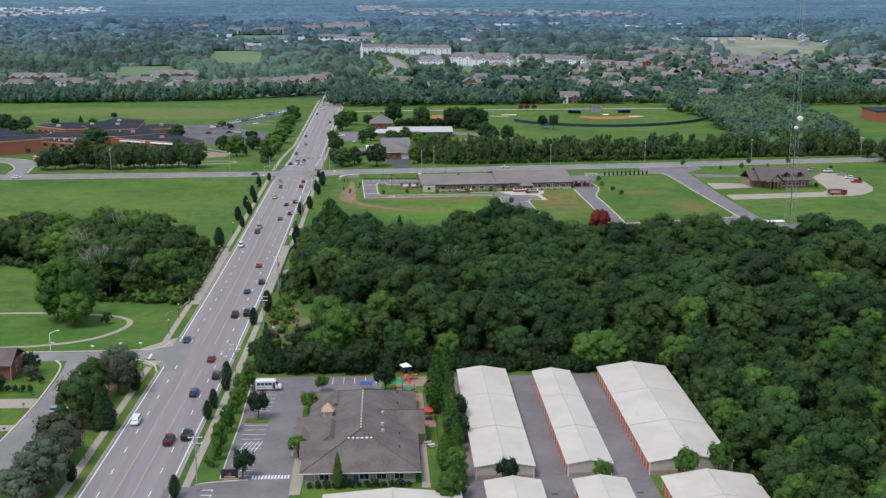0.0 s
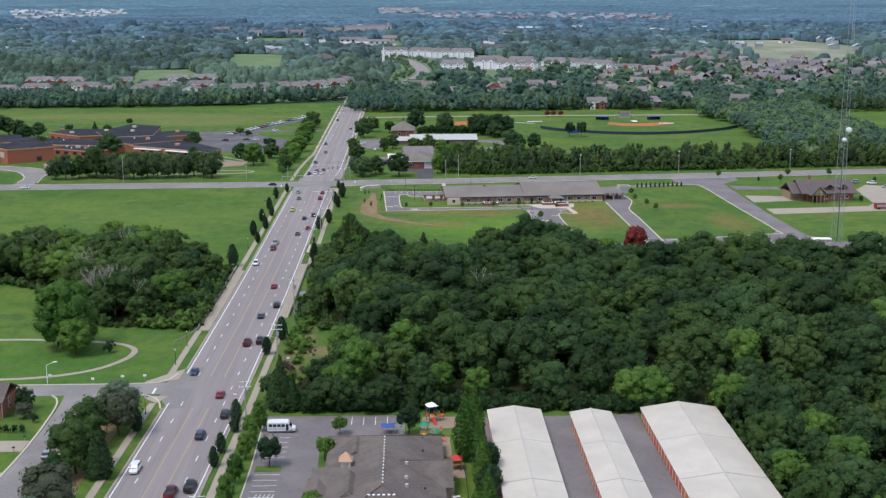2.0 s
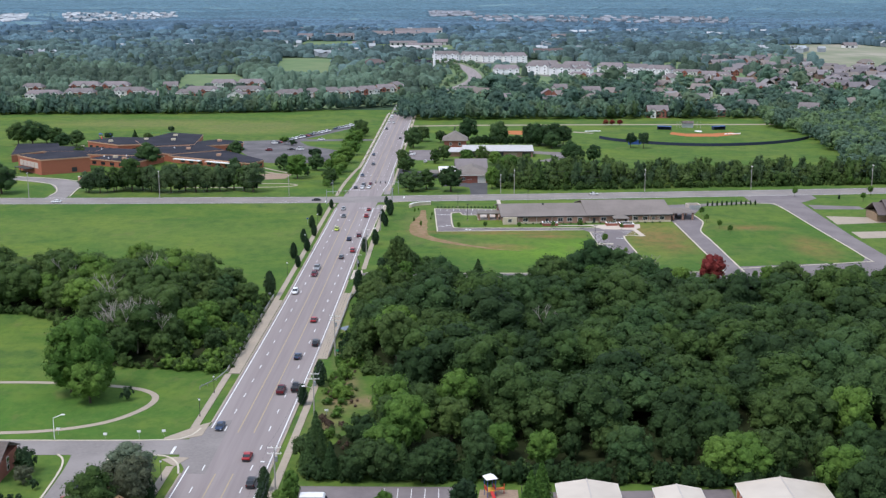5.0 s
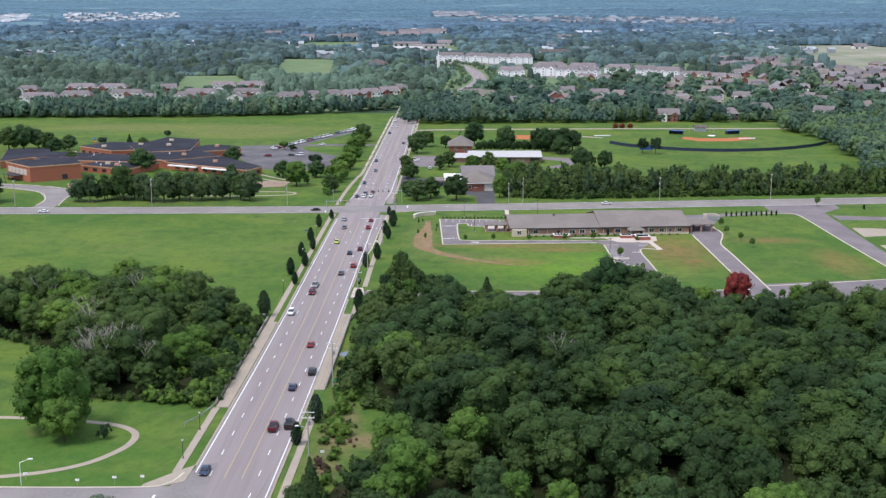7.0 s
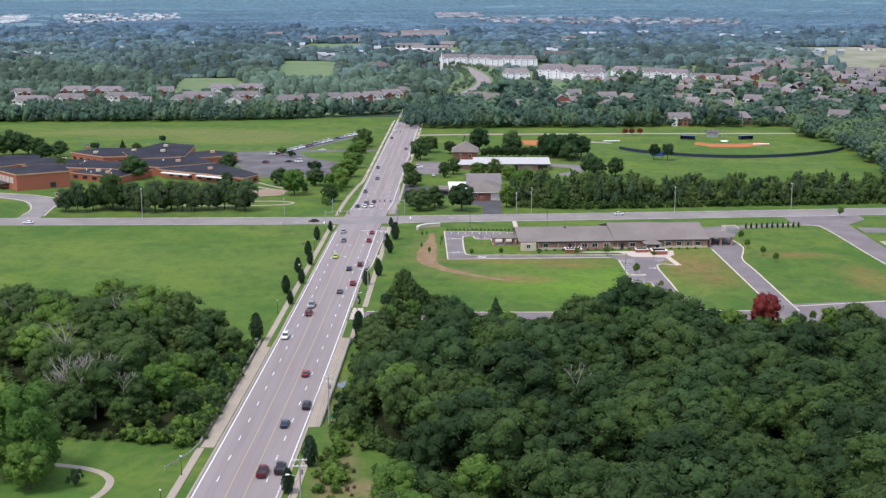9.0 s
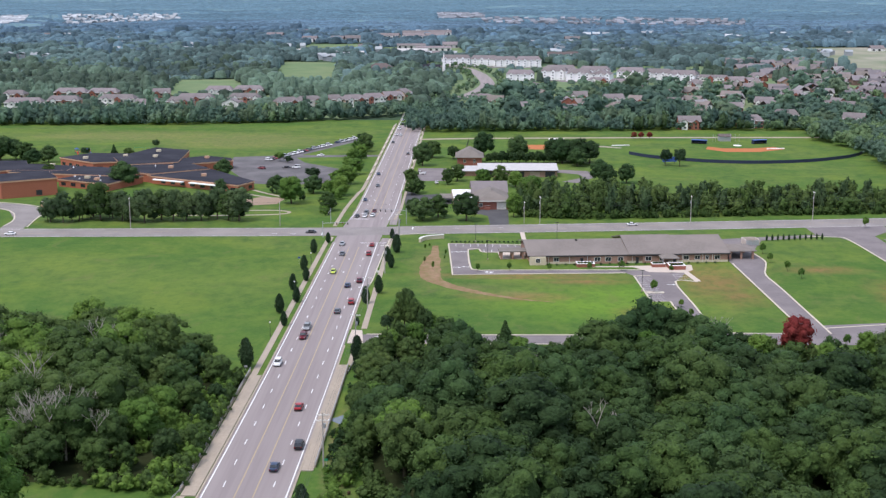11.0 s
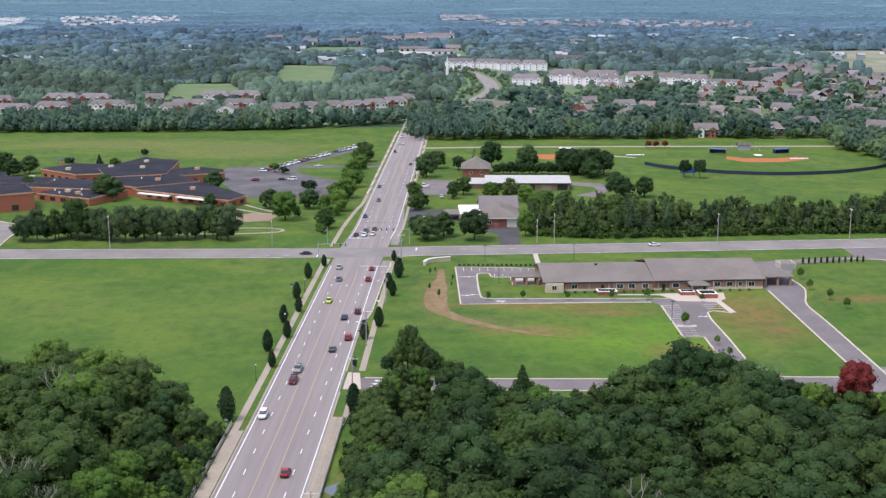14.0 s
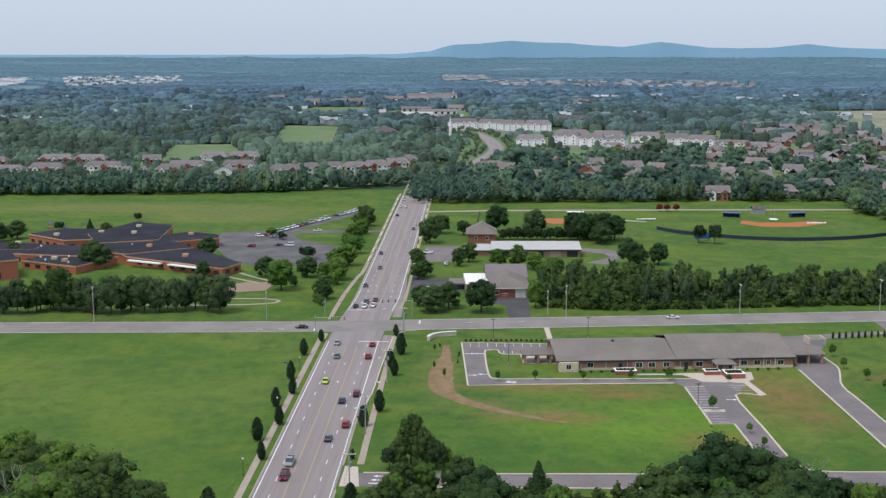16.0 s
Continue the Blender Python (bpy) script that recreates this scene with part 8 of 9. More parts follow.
for g, m, words in zip(copse, (BELT_NEAR, BELT_NEAR, BELT_MID, BELT_MID, HAZED_BELT_OLIVE), ("dark", "dark", "green", "green", "olive")):
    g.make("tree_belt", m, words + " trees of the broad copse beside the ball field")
for g, m, words in zip(front, (HAZED_BELT_DARK, HAZED_BELT_DARK, HAZED_BELT, HAZED_BELT_OLIVE, HAZED_BELT_LIGHT), ("broad belt of dark trees beyond the fields", "dark trees among the belts beyond the fields", "green trees in the belts beyond the fields", "olive trees in the belts beyond the fields", "light green trees in the belts beyond the fields")):
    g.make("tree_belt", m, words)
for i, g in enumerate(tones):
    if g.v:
        g.make("far_woods", HAZED_WOODS[i], ("dark ", "", "light ")[i % 3] + ("green woods beyond the flats", "haze-dulled green woods reaching into the distance", "haze-greyed green woods reaching into the distance", "haze-coloured blue-grey woods far off", "haze-coloured blue woods far off", "haze-coloured blue woods near the horizon")[i // 3], smooth=True)

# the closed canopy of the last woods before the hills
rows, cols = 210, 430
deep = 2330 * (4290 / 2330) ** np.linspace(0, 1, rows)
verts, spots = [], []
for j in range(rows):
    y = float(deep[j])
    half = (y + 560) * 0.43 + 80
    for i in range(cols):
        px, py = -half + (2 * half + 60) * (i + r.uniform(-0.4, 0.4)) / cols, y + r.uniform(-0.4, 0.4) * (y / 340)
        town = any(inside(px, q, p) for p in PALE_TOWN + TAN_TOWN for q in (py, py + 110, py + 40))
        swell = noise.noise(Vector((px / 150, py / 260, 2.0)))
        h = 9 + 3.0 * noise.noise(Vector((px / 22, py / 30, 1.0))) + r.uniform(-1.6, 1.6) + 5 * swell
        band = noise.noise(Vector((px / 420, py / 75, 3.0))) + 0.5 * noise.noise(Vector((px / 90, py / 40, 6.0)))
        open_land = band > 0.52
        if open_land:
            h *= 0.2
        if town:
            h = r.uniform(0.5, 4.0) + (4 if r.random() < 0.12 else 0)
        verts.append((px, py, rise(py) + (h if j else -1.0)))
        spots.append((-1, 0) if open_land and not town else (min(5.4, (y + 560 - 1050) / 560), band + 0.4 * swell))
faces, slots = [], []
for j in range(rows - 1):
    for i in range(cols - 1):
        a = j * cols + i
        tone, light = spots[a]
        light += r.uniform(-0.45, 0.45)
        # painted haze tone by distance, its darker or lighter copy by noise
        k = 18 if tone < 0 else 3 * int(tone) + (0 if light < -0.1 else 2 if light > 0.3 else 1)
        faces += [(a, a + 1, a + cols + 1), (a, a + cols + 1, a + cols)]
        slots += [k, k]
me = leafy_mesh("canopy", (np.array(verts), np.array(faces)), HAZED_WOODS[0], True)
for m in HAZED_WOODS[1:] + [FIELD_HAZED]:
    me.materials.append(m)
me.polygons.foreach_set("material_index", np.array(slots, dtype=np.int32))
tagged(new("far_canopy", me), "closed canopy of woods towards the horizon in haze-blue colours", "woods", kind="stuff")


# ---- vehicles ----
def loft(bm, sections):
    """A closed skin through rings of points."""
    rings = [[bm.verts.new(c) for c in s] for s in sections]
    n = len(rings[0])
    for a, b in zip(rings, rings[1:]):
        for i in range(n):
            bm.faces.new((a[i], a[(i + 1) % n], b[(i + 1) % n], b[i]))
    bm.faces.new(rings[0][::-1])
    bm.faces.new(rings[-1])
    return bm


def ring(y, w, z0, z1, r=0.12):
    return [(-w + r, y, z0), (w - r, y, z0), (w, y, z0 + r), (w, y, z1 - r), (w - r, y, z1), (-w + r, y, z1), (-w, y, z1 - r), (-w, y, z0 + r)]


SHAPES = {"sedan": dict(l=4.8, w=0.92, hood=0.95, roof=1.45, cab=(-1.75, -1.1, 0.45, 1.15)), "suv": dict(l=4.9, w=0.98, hood=1.1, roof=1.8, cab=(-2.25, -1.95, 0.55, 1.2)),
          "pickup": dict(l=5.8, w=1.0, hood=1.15, roof=1.9, cab=(-0.55, -0.3, 1.0, 1.55)), "van": dict(l=5.2, w=1.0, hood=1.15, roof=2.0, cab=(-2.4, -2.2, 1.0, 1.9))}
MADE = {}


def car(shape, colour, x, y, heading, label, group):
    """Nose towards local +y. Parts: body, cabin glass, roof, wheels with rims, lamps; a pickup has an open bed."""
    key = (shape, colour)
    if key in MADE:
        c = copy_thing(MADE[key], pose(x, y, 0.066, 0, 0, heading))
        return tagged(c, label, "car" if shape != "pickup" else "pickup truck", group)
    s = SHAPES[shape]
    l, w, hd, rf = s["l"] / 2, s["w"], s["hood"], s["roof"]
    m = CAR_PAINT[colour]
    t = thing(shape if shape in ("suv", "van") else ("pickup_truck" if shape == "pickup" else "car"), x, y, 0.066, heading, label, "car" if shape != "pickup" else "pickup truck", group)
    bm = loft(bmesh.new(), [ring(-l, w * 0.86, 0.45, hd * 0.88), ring(-l + 0.15, w * 0.97, 0.3, hd * 0.98), ring(-l * 0.5, w, 0.25, hd), ring(l * 0.35, w, 0.25, hd), ring(l - 0.5, w * 0.97, 0.28, hd * 0.86), ring(l, w * 0.84, 0.42, hd * 0.7)])
    part("body", bm, m, t)
    a, b, c, d = s["cab"]
    part("cabin_glass", loft(bmesh.new(), [ring(a, w * 0.86, hd - 0.05, hd + 0.06, 0.05), ring(b, w * 0.80, hd - 0.05, rf - 0.06, 0.1), ring(c, w * 0.80, hd - 0.05, rf - 0.05, 0.1), ring(d, w * 0.86, hd - 0.05, hd + 0.06, 0.05)]), GLASS, t)
    part("roof", loft(bmesh.new(), [ring(b - 0.02, w * 0.74, rf - 0.12, rf - 0.04, 0.03), ring((b + c) / 2, w * 0.79, rf - 0.14, rf, 0.04), ring(c + 0.02, w * 0.74, rf - 0.12, rf - 0.04, 0.03)]), m, t)
    if shape == "pickup":
        part("bed_floor", boxed(-w * 0.82, w * 0.82, -l + 0.2, a - 0.15, hd - 0.02, hd + 0.02), DARK, t)
        for sx in (-1, 1):
            part("bed_side", boxed(min(sx * w * 0.84, sx * w), max(sx * w * 0.84, sx * w), -l + 0.1, a - 0.1, hd - 0.05, hd + 0.22), m, t)
        part("tailgate", boxed(-w * 0.84, w * 0.84, -l + 0.02, -l + 0.14, 0.6, hd + 0.2), m, t)
    for sx in (-1, 1):
        for sy in (-0.62, 0.62):
            wheel = part("wheel", tube(bmesh.new(), (sx * (w - 0.2), sy * l, 0.34), (sx * (w + 0.02), sy * l, 0.34), 0.34, 0.34, 12), TYRE, t)
            part("rim", tube(bmesh.new(), (sx * (w + 0.0), sy * l, 0.34), (sx * (w + 0.035), sy * l, 0.34), 0.2, 0.2, 8), GALV, wheel)
        part("headlight", boxed(min(sx * w * 0.45, sx * w * 0.82), max(sx * w * 0.45, sx * w * 0.82), l - 0.1, l + 0.02, hd * 0.56, hd * 0.7), LAMP_CLEAR, t)
        part("tail_light", boxed(min(sx * w * 0.6, sx * w * 0.9), max(sx * w * 0.6, sx * w * 0.9), -l - 0.02, -l + 0.1, hd * 0.66, hd * 0.84), LAMP_RED, t)
        part("mirror", boxed(min(sx * w, sx * (w + 0.18)), max(sx * w, sx * (w + 0.18)), d - 0.35, d - 0.15, hd + 0.02, hd + 0.18), m, t)
    part("bumper", boxed(-w * 0.84, w * 0.84, -l - 0.06, -l + 0.08, 0.38, 0.56), DARK, t)
    if MADE.setdefault(key, t) is t:
        pass
    return t


NORTH, SOUTH = 0, 180
TRAFFIC = [("silver", "sedan", -5.3, 22, SOUTH), ("grey", "sedan", -3.4, 3, SOUTH), ("lime", "sedan", -3.6, -28, SOUTH), ("red", "sedan", 7.2, 20, NORTH), ("red", "suv", 7.2, 3, NORTH), ("blue", "sedan", 3.7, -49, NORTH), ("dark red", "suv", 7.4, -42, NORTH), ("red", "suv", 7.2, -72, NORTH), ("grey", "sedan", 3.7, -84, NORTH), ("dark red", "pickup", -3.6, -113, SOUTH), ("white", "suv", -7.2, -140, SOUTH), ("silver", "pickup", -3.7, -103, SOUTH),
           ("black", "sedan", -4.6, 84, SOUTH), ("white", "sedan", -1.0, 84, SOUTH), ("grey", "suv", -1.0, 92, SOUTH), ("white", "sedan", 2.4, 86, SOUTH), ("dark red", "sedan", 2.4, 97, SOUTH), ("blue", "sedan", -4.4, 128, SOUTH), ("blue", "sedan", -3.8, 214, SOUTH), ("grey", "sedan", -1.2, 172, SOUTH), ("black", "sedan", -4.0, 358, SOUTH), ("white", "sedan", -1.0, 400, SOUTH), ("white", "sedan", -4.0, 402, SOUTH), ("black", "suv", -3.0, 470, SOUTH), ("white", "suv", -4, 440, SOUTH), ("grey", "sedan", 9.0, 300, NORTH), ("silver", "sedan", -4.2, 500, SOUTH),
           ("red", "sedan", 3.6, -176, NORTH), ("black", "suv", 7.2, -202, NORTH), ("blue", "sedan", 3.5, -215, NORTH), ("dark red", "pickup", 3.0, -245, NORTH), ("black", "pickup", 6.6, -243, NORTH), ("blue", "sedan", -8.0, -272, SOUTH), ("red", "sedan", 1.9, -291, NORTH), ("black", "suv", 5.4, -306, NORTH), ("blue", "suv", 1.6, -320, NORTH), ("dark red", "pickup", 0.9, -353, NORTH), ("black", "pickup", 4.5, -350, NORTH), ("white", "suv", -9.3, -340, SOUTH)]
for colour, shape, x, y, h in TRAFFIC:
    lean = math.degrees(math.atan2(centre(y) - centre(y + 5), 5))
    car(shape, colour, x, y, h + lean, "%s %s driving on the wide grey road" % (colour, shape if shape != "suv" else "sport utility car"), "traffic on the road")
car("sedan", "black", -21.3, 46.5, 92, "black sedan waiting at the crossing", "traffic on the road")
car("sedan", "white", 120, 66, -84, "white sedan on the cross road", "traffic on the road")
car("sedan", "white", -150, 40, 92, "white sedan on the cross road", "traffic on the road")
tones = ["white", "silver", "white", "grey", "white", "black", "silver", "white", "blue", "white", "red", "silver"]
for i in range(37):
    if i in (25, 26, 27):
        continue
    tone = tones[(i * 5) % 12]
    car("suv" if i % 3 == 0 else "sedan", tone, -75.5 + 1.2 * i, 271 + 3.05 * i, 68 if i % 2 else 248, "%s car parked in a long row beside the school field" % tone, "cars parked at the school")
for colour, shape, x, y, h in (("white", "van", -54, 239, 90), ("black", "sedan", -60, 239, 90), ("white", "sedan", -46, 292, 95), ("dark red", "suv", -74, 235, 80), ("white", "pickup", 20, 216, 80), ("white", "sedan", 30, 183, 5), ("white", "suv", 22.5, 120, 60), ("white", "suv", 300, 42, 80), ("silver", "sedan", 303, 30, 80), ("white", "suv", 303, 18, 80), ("red", "pickup", 302, 5, 80), ("silver", "suv", 292, 46, 80), ("dark red", "sedan", -31.6, -324, 3), ("red", "sedan", -31.8, -316, 3), ("black", "sedan", -32.0, -308, 3), ("silver", "sedan", -31.2, -331, 3)):
    car(shape, colour, x, y, h, "%s %s parked at the kerb or in a yard" % (colour, "car" if shape in ("sedan", "suv") else shape), "parked cars")

bus = thing("shuttle_bus", 20.5, -317, 0.06, -90, "white shuttle bus with dark windows parked in the lot", "bus")
part("body", loft(bmesh.new(), [ring(-3.3, 1.1, 0.5, 2.75, 0.15), ring(-3.2, 1.15, 0.45, 2.85, 0.15), ring(1.6, 1.15, 0.45, 2.85, 0.15), ring(1.9, 1.1, 0.45, 2.5, 0.15)]), CAR_PAINT["white"], bus)
part("cab", loft(bmesh.new(), [ring(1.8, 1.05, 0.45, 2.3, 0.12), ring(2.4, 1.02, 0.45, 1.5, 0.12), ring(3.3, 0.98, 0.5, 1.25, 0.12)]), CAR_PAINT["white"], bus)
part("windscreen", loft(bmesh.new(), [ring(1.92, 0.95, 1.45, 2.2, 0.06), ring(2.45, 0.98, 1.4, 1.56, 0.06)]), GLASS, bus)
for sx in (-1, 1):
    for i in range(4):
        part("window", boxed(min(sx * 1.14, sx * 1.18), max(sx * 1.14, sx * 1.18), -2.9 + 1.0 * i, -2.1 + 1.0 * i, 1.6, 2.3), GLASS, bus)
    part("door" if sx > 0 else "cab_window", boxed(min(sx * 1.14, sx * 1.18), max(sx * 1.14, sx * 1.18), 1.15, 1.75, 0.7 if sx > 0 else 1.5, 2.35), GLASS, bus)
    for y in (-2.1, 2.4):
        wheel = part("wheel", tube(bmesh.new(), (sx * 0.85, y, 0.4), (sx * 1.14, y, 0.4), 0.4, 0.4, 12), TYRE, bus)
        part("rim", tube(bmesh.new(), (sx * 1.13, y, 0.4), (sx * 1.16, y, 0.4), 0.22, 0.22, 8), GALV, wheel)
part("stripe", boxed(-1.165, 1.165, -3.0, 1.2, 1.05, 1.15), BLUE, bus)

engine = thing("fire_engine", 278, -31.5, 0.06, -90, "red fire engine with pale fittings on the concrete apron", "fire engine")
part("body", loft(bmesh.new(), [ring(-4.6, 1.2, 0.6, 2.9, 0.12), ring(1.8, 1.25, 0.6, 3.0, 0.12)]), CAR_PAINT["red"], engine)
part("cab", loft(bmesh.new(), [ring(2.0, 1.2, 0.5, 2.7, 0.12), ring(4.4, 1.2, 0.5, 2.6, 0.15), ring(4.7, 1.15, 0.5, 1.6, 0.12)]), CAR_PAINT["red"], engine)
part("ladder_rack", boxed(-0.7, 0.7, -4.2, 1.5, 3.0, 3.25), GALV, engine)
part("windscreen", boxed(-1.0, 1.0, 4.45, 4.72, 1.6, 2.4), GLASS, engine)
for sx in (-1, 1):
    part("locker", boxed(min(sx * 1.24, sx * 1.28), max(sx * 1.24, sx * 1.28), -4.0, 1.2, 1.1, 2.4), GALV, engine)
    part("side_window", boxed(min(sx * 1.19, sx * 1.23), max(sx * 1.19, sx * 1.23), 2.3, 4.0, 1.6, 2.4), GLASS, engine)
    for y in (-2.8, 3.3):
        part("wheel", tube(bmesh.new(), (sx * 0.9, y, 0.5), (sx * 1.22, y, 0.5), 0.5, 0.5, 12), TYRE, engine)

# ---- poles, wires, lamps, signals ----
def utility_pole(x, y, h, heading, arms=2, lamp_arm=False, group="wooden poles along the road"):
    p = thing("utility_pole", x, y, 0, heading, "weathered wooden utility pole with pale cross-arms", "utility pole", group)
    part("pole", tube(bmesh.new(), (0, 0, 0), (0, 0, h), 0.19, 0.12, 8), POLE_WOOD, p)
    for i in range(arms):
        z = h - 0.6 - 1.3 * i
        arm = part("cross_arm", boxed(-1.5, 1.5, -0.08, 0.08, z, z + 0.16), TRIM, p)
        for x2 in (-1.35, -0.5, 0.5, 1.35):
            part("insulator", tube(bmesh.new(), (x2, 0, z + 0.16), (x2, 0, z + 0.42), 0.07, 0.05, 6), ROOF_WHITE, arm)
    part("transformer", tube(bmesh.new(), (0.38, 0.1, h - 3.6), (0.38, 0.1, h - 2.5), 0.28, 0.28, 10), GALV, p)
    if lamp_arm:
        part("lamp_arm", tube(bmesh.new(), (0, 0, h - 4.2), (-2.2, 0, h - 3.6), 0.06, 0.05, 6), GALV, p)
        part("lamp_head", boxed(-2.9, -2.1, -0.18, 0.18, h - 3.72, h - 3.52), ROOF_WHITE, p)
    return p


def wire(a, b, sag):
    """One slack wire: a thin three-sided tube along a hanging curve."""
    bm = bmesh.new()
    q = [Vector(a).lerp(Vector(b), t / 10) - Vector((0, 0, sag * (1 - (t / 5 - 1) ** 2))) for t in range(11)]
    side = (Vector(b) - Vector(a)).cross(Vector((0, 0, 1))).normalized() * 0.022
    ring = (side, side * -0.5 + Vector((0, 0, 0.019)), side * -0.5 - Vector((0, 0, 0.019)))
    faces_of(bm, [c + k for c in q for k in ring], [(3 * i + k, 3 * i + (k + 1) % 3, 3 * i + 3 + (k + 1) % 3, 3 * i + 3 + k) for i in range(10) for k in range(3)] + [(0, 1, 2), (32, 31, 30)])
    return bm


ROAD_POLES = [(11.2, -430, 12.5), (11.6, -381, 12.5), (11.4, -312, 11.5), (14.2, -266, 12.5), (14.2, -214, 12.8), (13.6, -127, 11.5), (13.2, -79, 11), (15.6, -28, 11), (17.5, 32, 11.5)]
for x, y, h in ROAD_POLES:
    utility_pole(x, y, h, 2, 2 if y < -200 else 1, y in (-312, -266, -79))
lines = thing("overhead_wires", 0, 0, 0, 0, "thin dark overhead wires slung between the poles", "wires")
for a, b in zip(ROAD_POLES, ROAD_POLES[1:]):
    for dx, dz in ((-1.35, 0.2), (0.5, 0.2), (1.35, 0.2), (0.0, 3.2)):
        part("wire", wire((a[0] + dx, a[1], a[2] - dz), (b[0] + dx, b[1], b[2] - dz), 1.0), DARK, lines)
CROSS_POLES = [(-235, 52, 13), (-168, 52.5, 13.5), (-102, 55, 14), (-37, 62, 11), (72, 71, 10), (79, 69, 12.7), (147, 72, 12.7), (204, 80, 13.4), (270, 88, 13), (340, 96, 13)]
for x, y, h in CROSS_POLES:
    utility_pole(x, y, h, 94, 1, False, "wooden poles along the cross road")
for a, b in zip(CROSS_POLES, CROSS_POLES[1:]):
    if a[0] == 72:
        continue
    for dz in (0.2, 2.4, 3.4):
        part("wire", wire((a[0], a[1], a[2] - dz), (b[0], b[1], b[2] - dz), 1.0), DARK, lines)


def lamp_post(x, y, h=4.7):
    p = thing("lamp_post", x, y, 0.1, 0, "black post-top lamp with a pale globe beside the footway", "lamp post", "black lamp posts along the footway")
    part("base", tube(bmesh.new(), (0, 0, 0), (0, 0, 0.7), 0.16, 0.11, 8), DARK, p)
    part("post", tube(bmesh.new(), (0, 0, 0.7), (0, 0, h - 0.5), 0.075, 0.06, 8), DARK, p)
    part("globe", ball(bmesh.new(), (0, 0, h - 0.25), 0.24, 0.24, 0.3, 2), ROOF_WHITE, p)
    part("cap", tube(bmesh.new(), (0, 0, h), (0, 0, h + 0.18), 0.2, 0.04, 8), DARK, p)


for x, y in ((-16.4, -362), (-14.6, -304), (-14.6, -246), (-13.8, -112), (-13.6, -60), (-13.6, -14), (-14.6, -264)):
    lamp_post(x, y)

for x, y in ((107.2, -54.0), (54.2, -4.5), (49.8, 29.0), (84.0, 33.0)):
    p = thing("parking_lamp", x, y, 0.04, TURN, "slim dark lamp post with a flat head by the clinic", "lamp post", "lamp posts round the clinic")
    part("base", tube(bmesh.new(), (0, 0, 0), (0, 0, 0.6), 0.3, 0.3, 10), CONCRETE, p)
    part("pole", tube(bmesh.new(), (0, 0, 0.6), (0, 0, 7.6), 0.09, 0.07, 8), DARK, p)
    part("head", boxed(-0.75, 0.75, -0.2, 0.2, 7.55, 7.7), DARK, p)

cobra = thing("street_lamp", -46, -279.4, 0, 0, "white curved-arm street lamp at the side street", "street lamp")
part("pole", tube(bmesh.new(), (0, 0, 0), (0, 0, 5.2), 0.09, 0.07, 8), ROOF_WHITE, cobra)
part("arm", tube(bmesh.new(), (0, 0, 5.2), (2.2, -0.3, 6.2), 0.07, 0.05, 8), ROOF_WHITE, cobra)
part("head", boxed(2.0, 3.0, -0.5, -0.15, 6.1, 6.3), ROOF_WHITE, cobra)


def signal(x, y, heading, reach):
    p = thing("traffic_signal", x, y, 0, heading, "galvanised signal mast with hanging dark signal heads", "traffic signal", "signals at the crossing")
    part("mast", tube(bmesh.new(), (0, 0, 0), (0, 0, 7.2), 0.17, 0.12, 8), GALV, p)
    part("arm", tube(bmesh.new(), (0, 0, 6.2), (reach, 0, 6.8), 0.12, 0.07, 8), GALV, p)
    for t in (0.55, 0.78, 0.97):
        head = part("signal_head", boxed(reach * t - 0.18, reach * t + 0.18, -0.18, 0.18, 5.5, 6.6), DARK, p)
        for k, m in enumerate((LAMP_RED, YELLOW_P, GREEN_P)):
            part("lens", tube(bmesh.new(), (reach * t, -0.17, 6.42 - 0.36 * k), (reach * t, -0.21, 6.42 - 0.36 * k), 0.12, 0.12, 8), m, head)


signal(-15, 37, 0, 11)
signal(17.5, 36, 90, 9)
signal(19, 68, 180, 12)
signal(-15, 68, -90, 9)
for i, (x, y, z, m) in enumerate(((-18.2, -14, 2.4, BLUE), (-46, -276.5, 1.2, ROOF_WHITE), (-26, -278.8, 1.5, ROOF_WHITE), (-34, -279.0, 0.9, ROOF_WHITE), (-20.5, -277, 1.0, ROOF_WHITE), (13.6, -36, 2.3, ROOF_WHITE), (16.8, -262, 0.9, ROOF_WHITE), (15.0, -216, 2.4, GREEN_P), (-14.8, -148, 1.8, GALV))):
    s = thing("sign_post", x, y, 0, 0, ("small green street sign on a thin post" if m is GREEN_P else "small pale sign or marker on a thin post"), "sign", "roadside signs")
    part("post", tube(bmesh.new(), (0, 0, 0), (0, 0, z), 0.04, 0.04, 6), GALV, s)
    part("plate", boxed(-0.45, 0.45, -0.03, 0.03, z, z + 0.55), m, s)
stop = thing("stop_sign", -27.5, -294.5, 0, 0, "red octagonal stop sign on a steel post", "sign")
part("post", tube(bmesh.new(), (0, 0, 0), (0, 0, 2.2), 0.04, 0.04, 6), GALV, stop)
bm = tube(bmesh.new(), (0, -0.03, 2.5), (0, 0.03, 2.5), 0.42, 0.42, 8)
part("plate", bm, RED, stop)
for x, y in ((-39.2, -321, ), (-39.2, -345), (-39.6, -328)):
    mb = thing("mailbox", x, y, 0, 0, "dark mailbox on a post beside the drive", "mailbox", "mailboxes along the street")
    part("post", boxed(-0.06, 0.06, -0.06, 0.06, 0.0, 1.0), TIMBER, mb)
    part("box", boxed(-0.35, 0.3, -0.14, 0.14, 1.0, 1.3), DARK, mb)


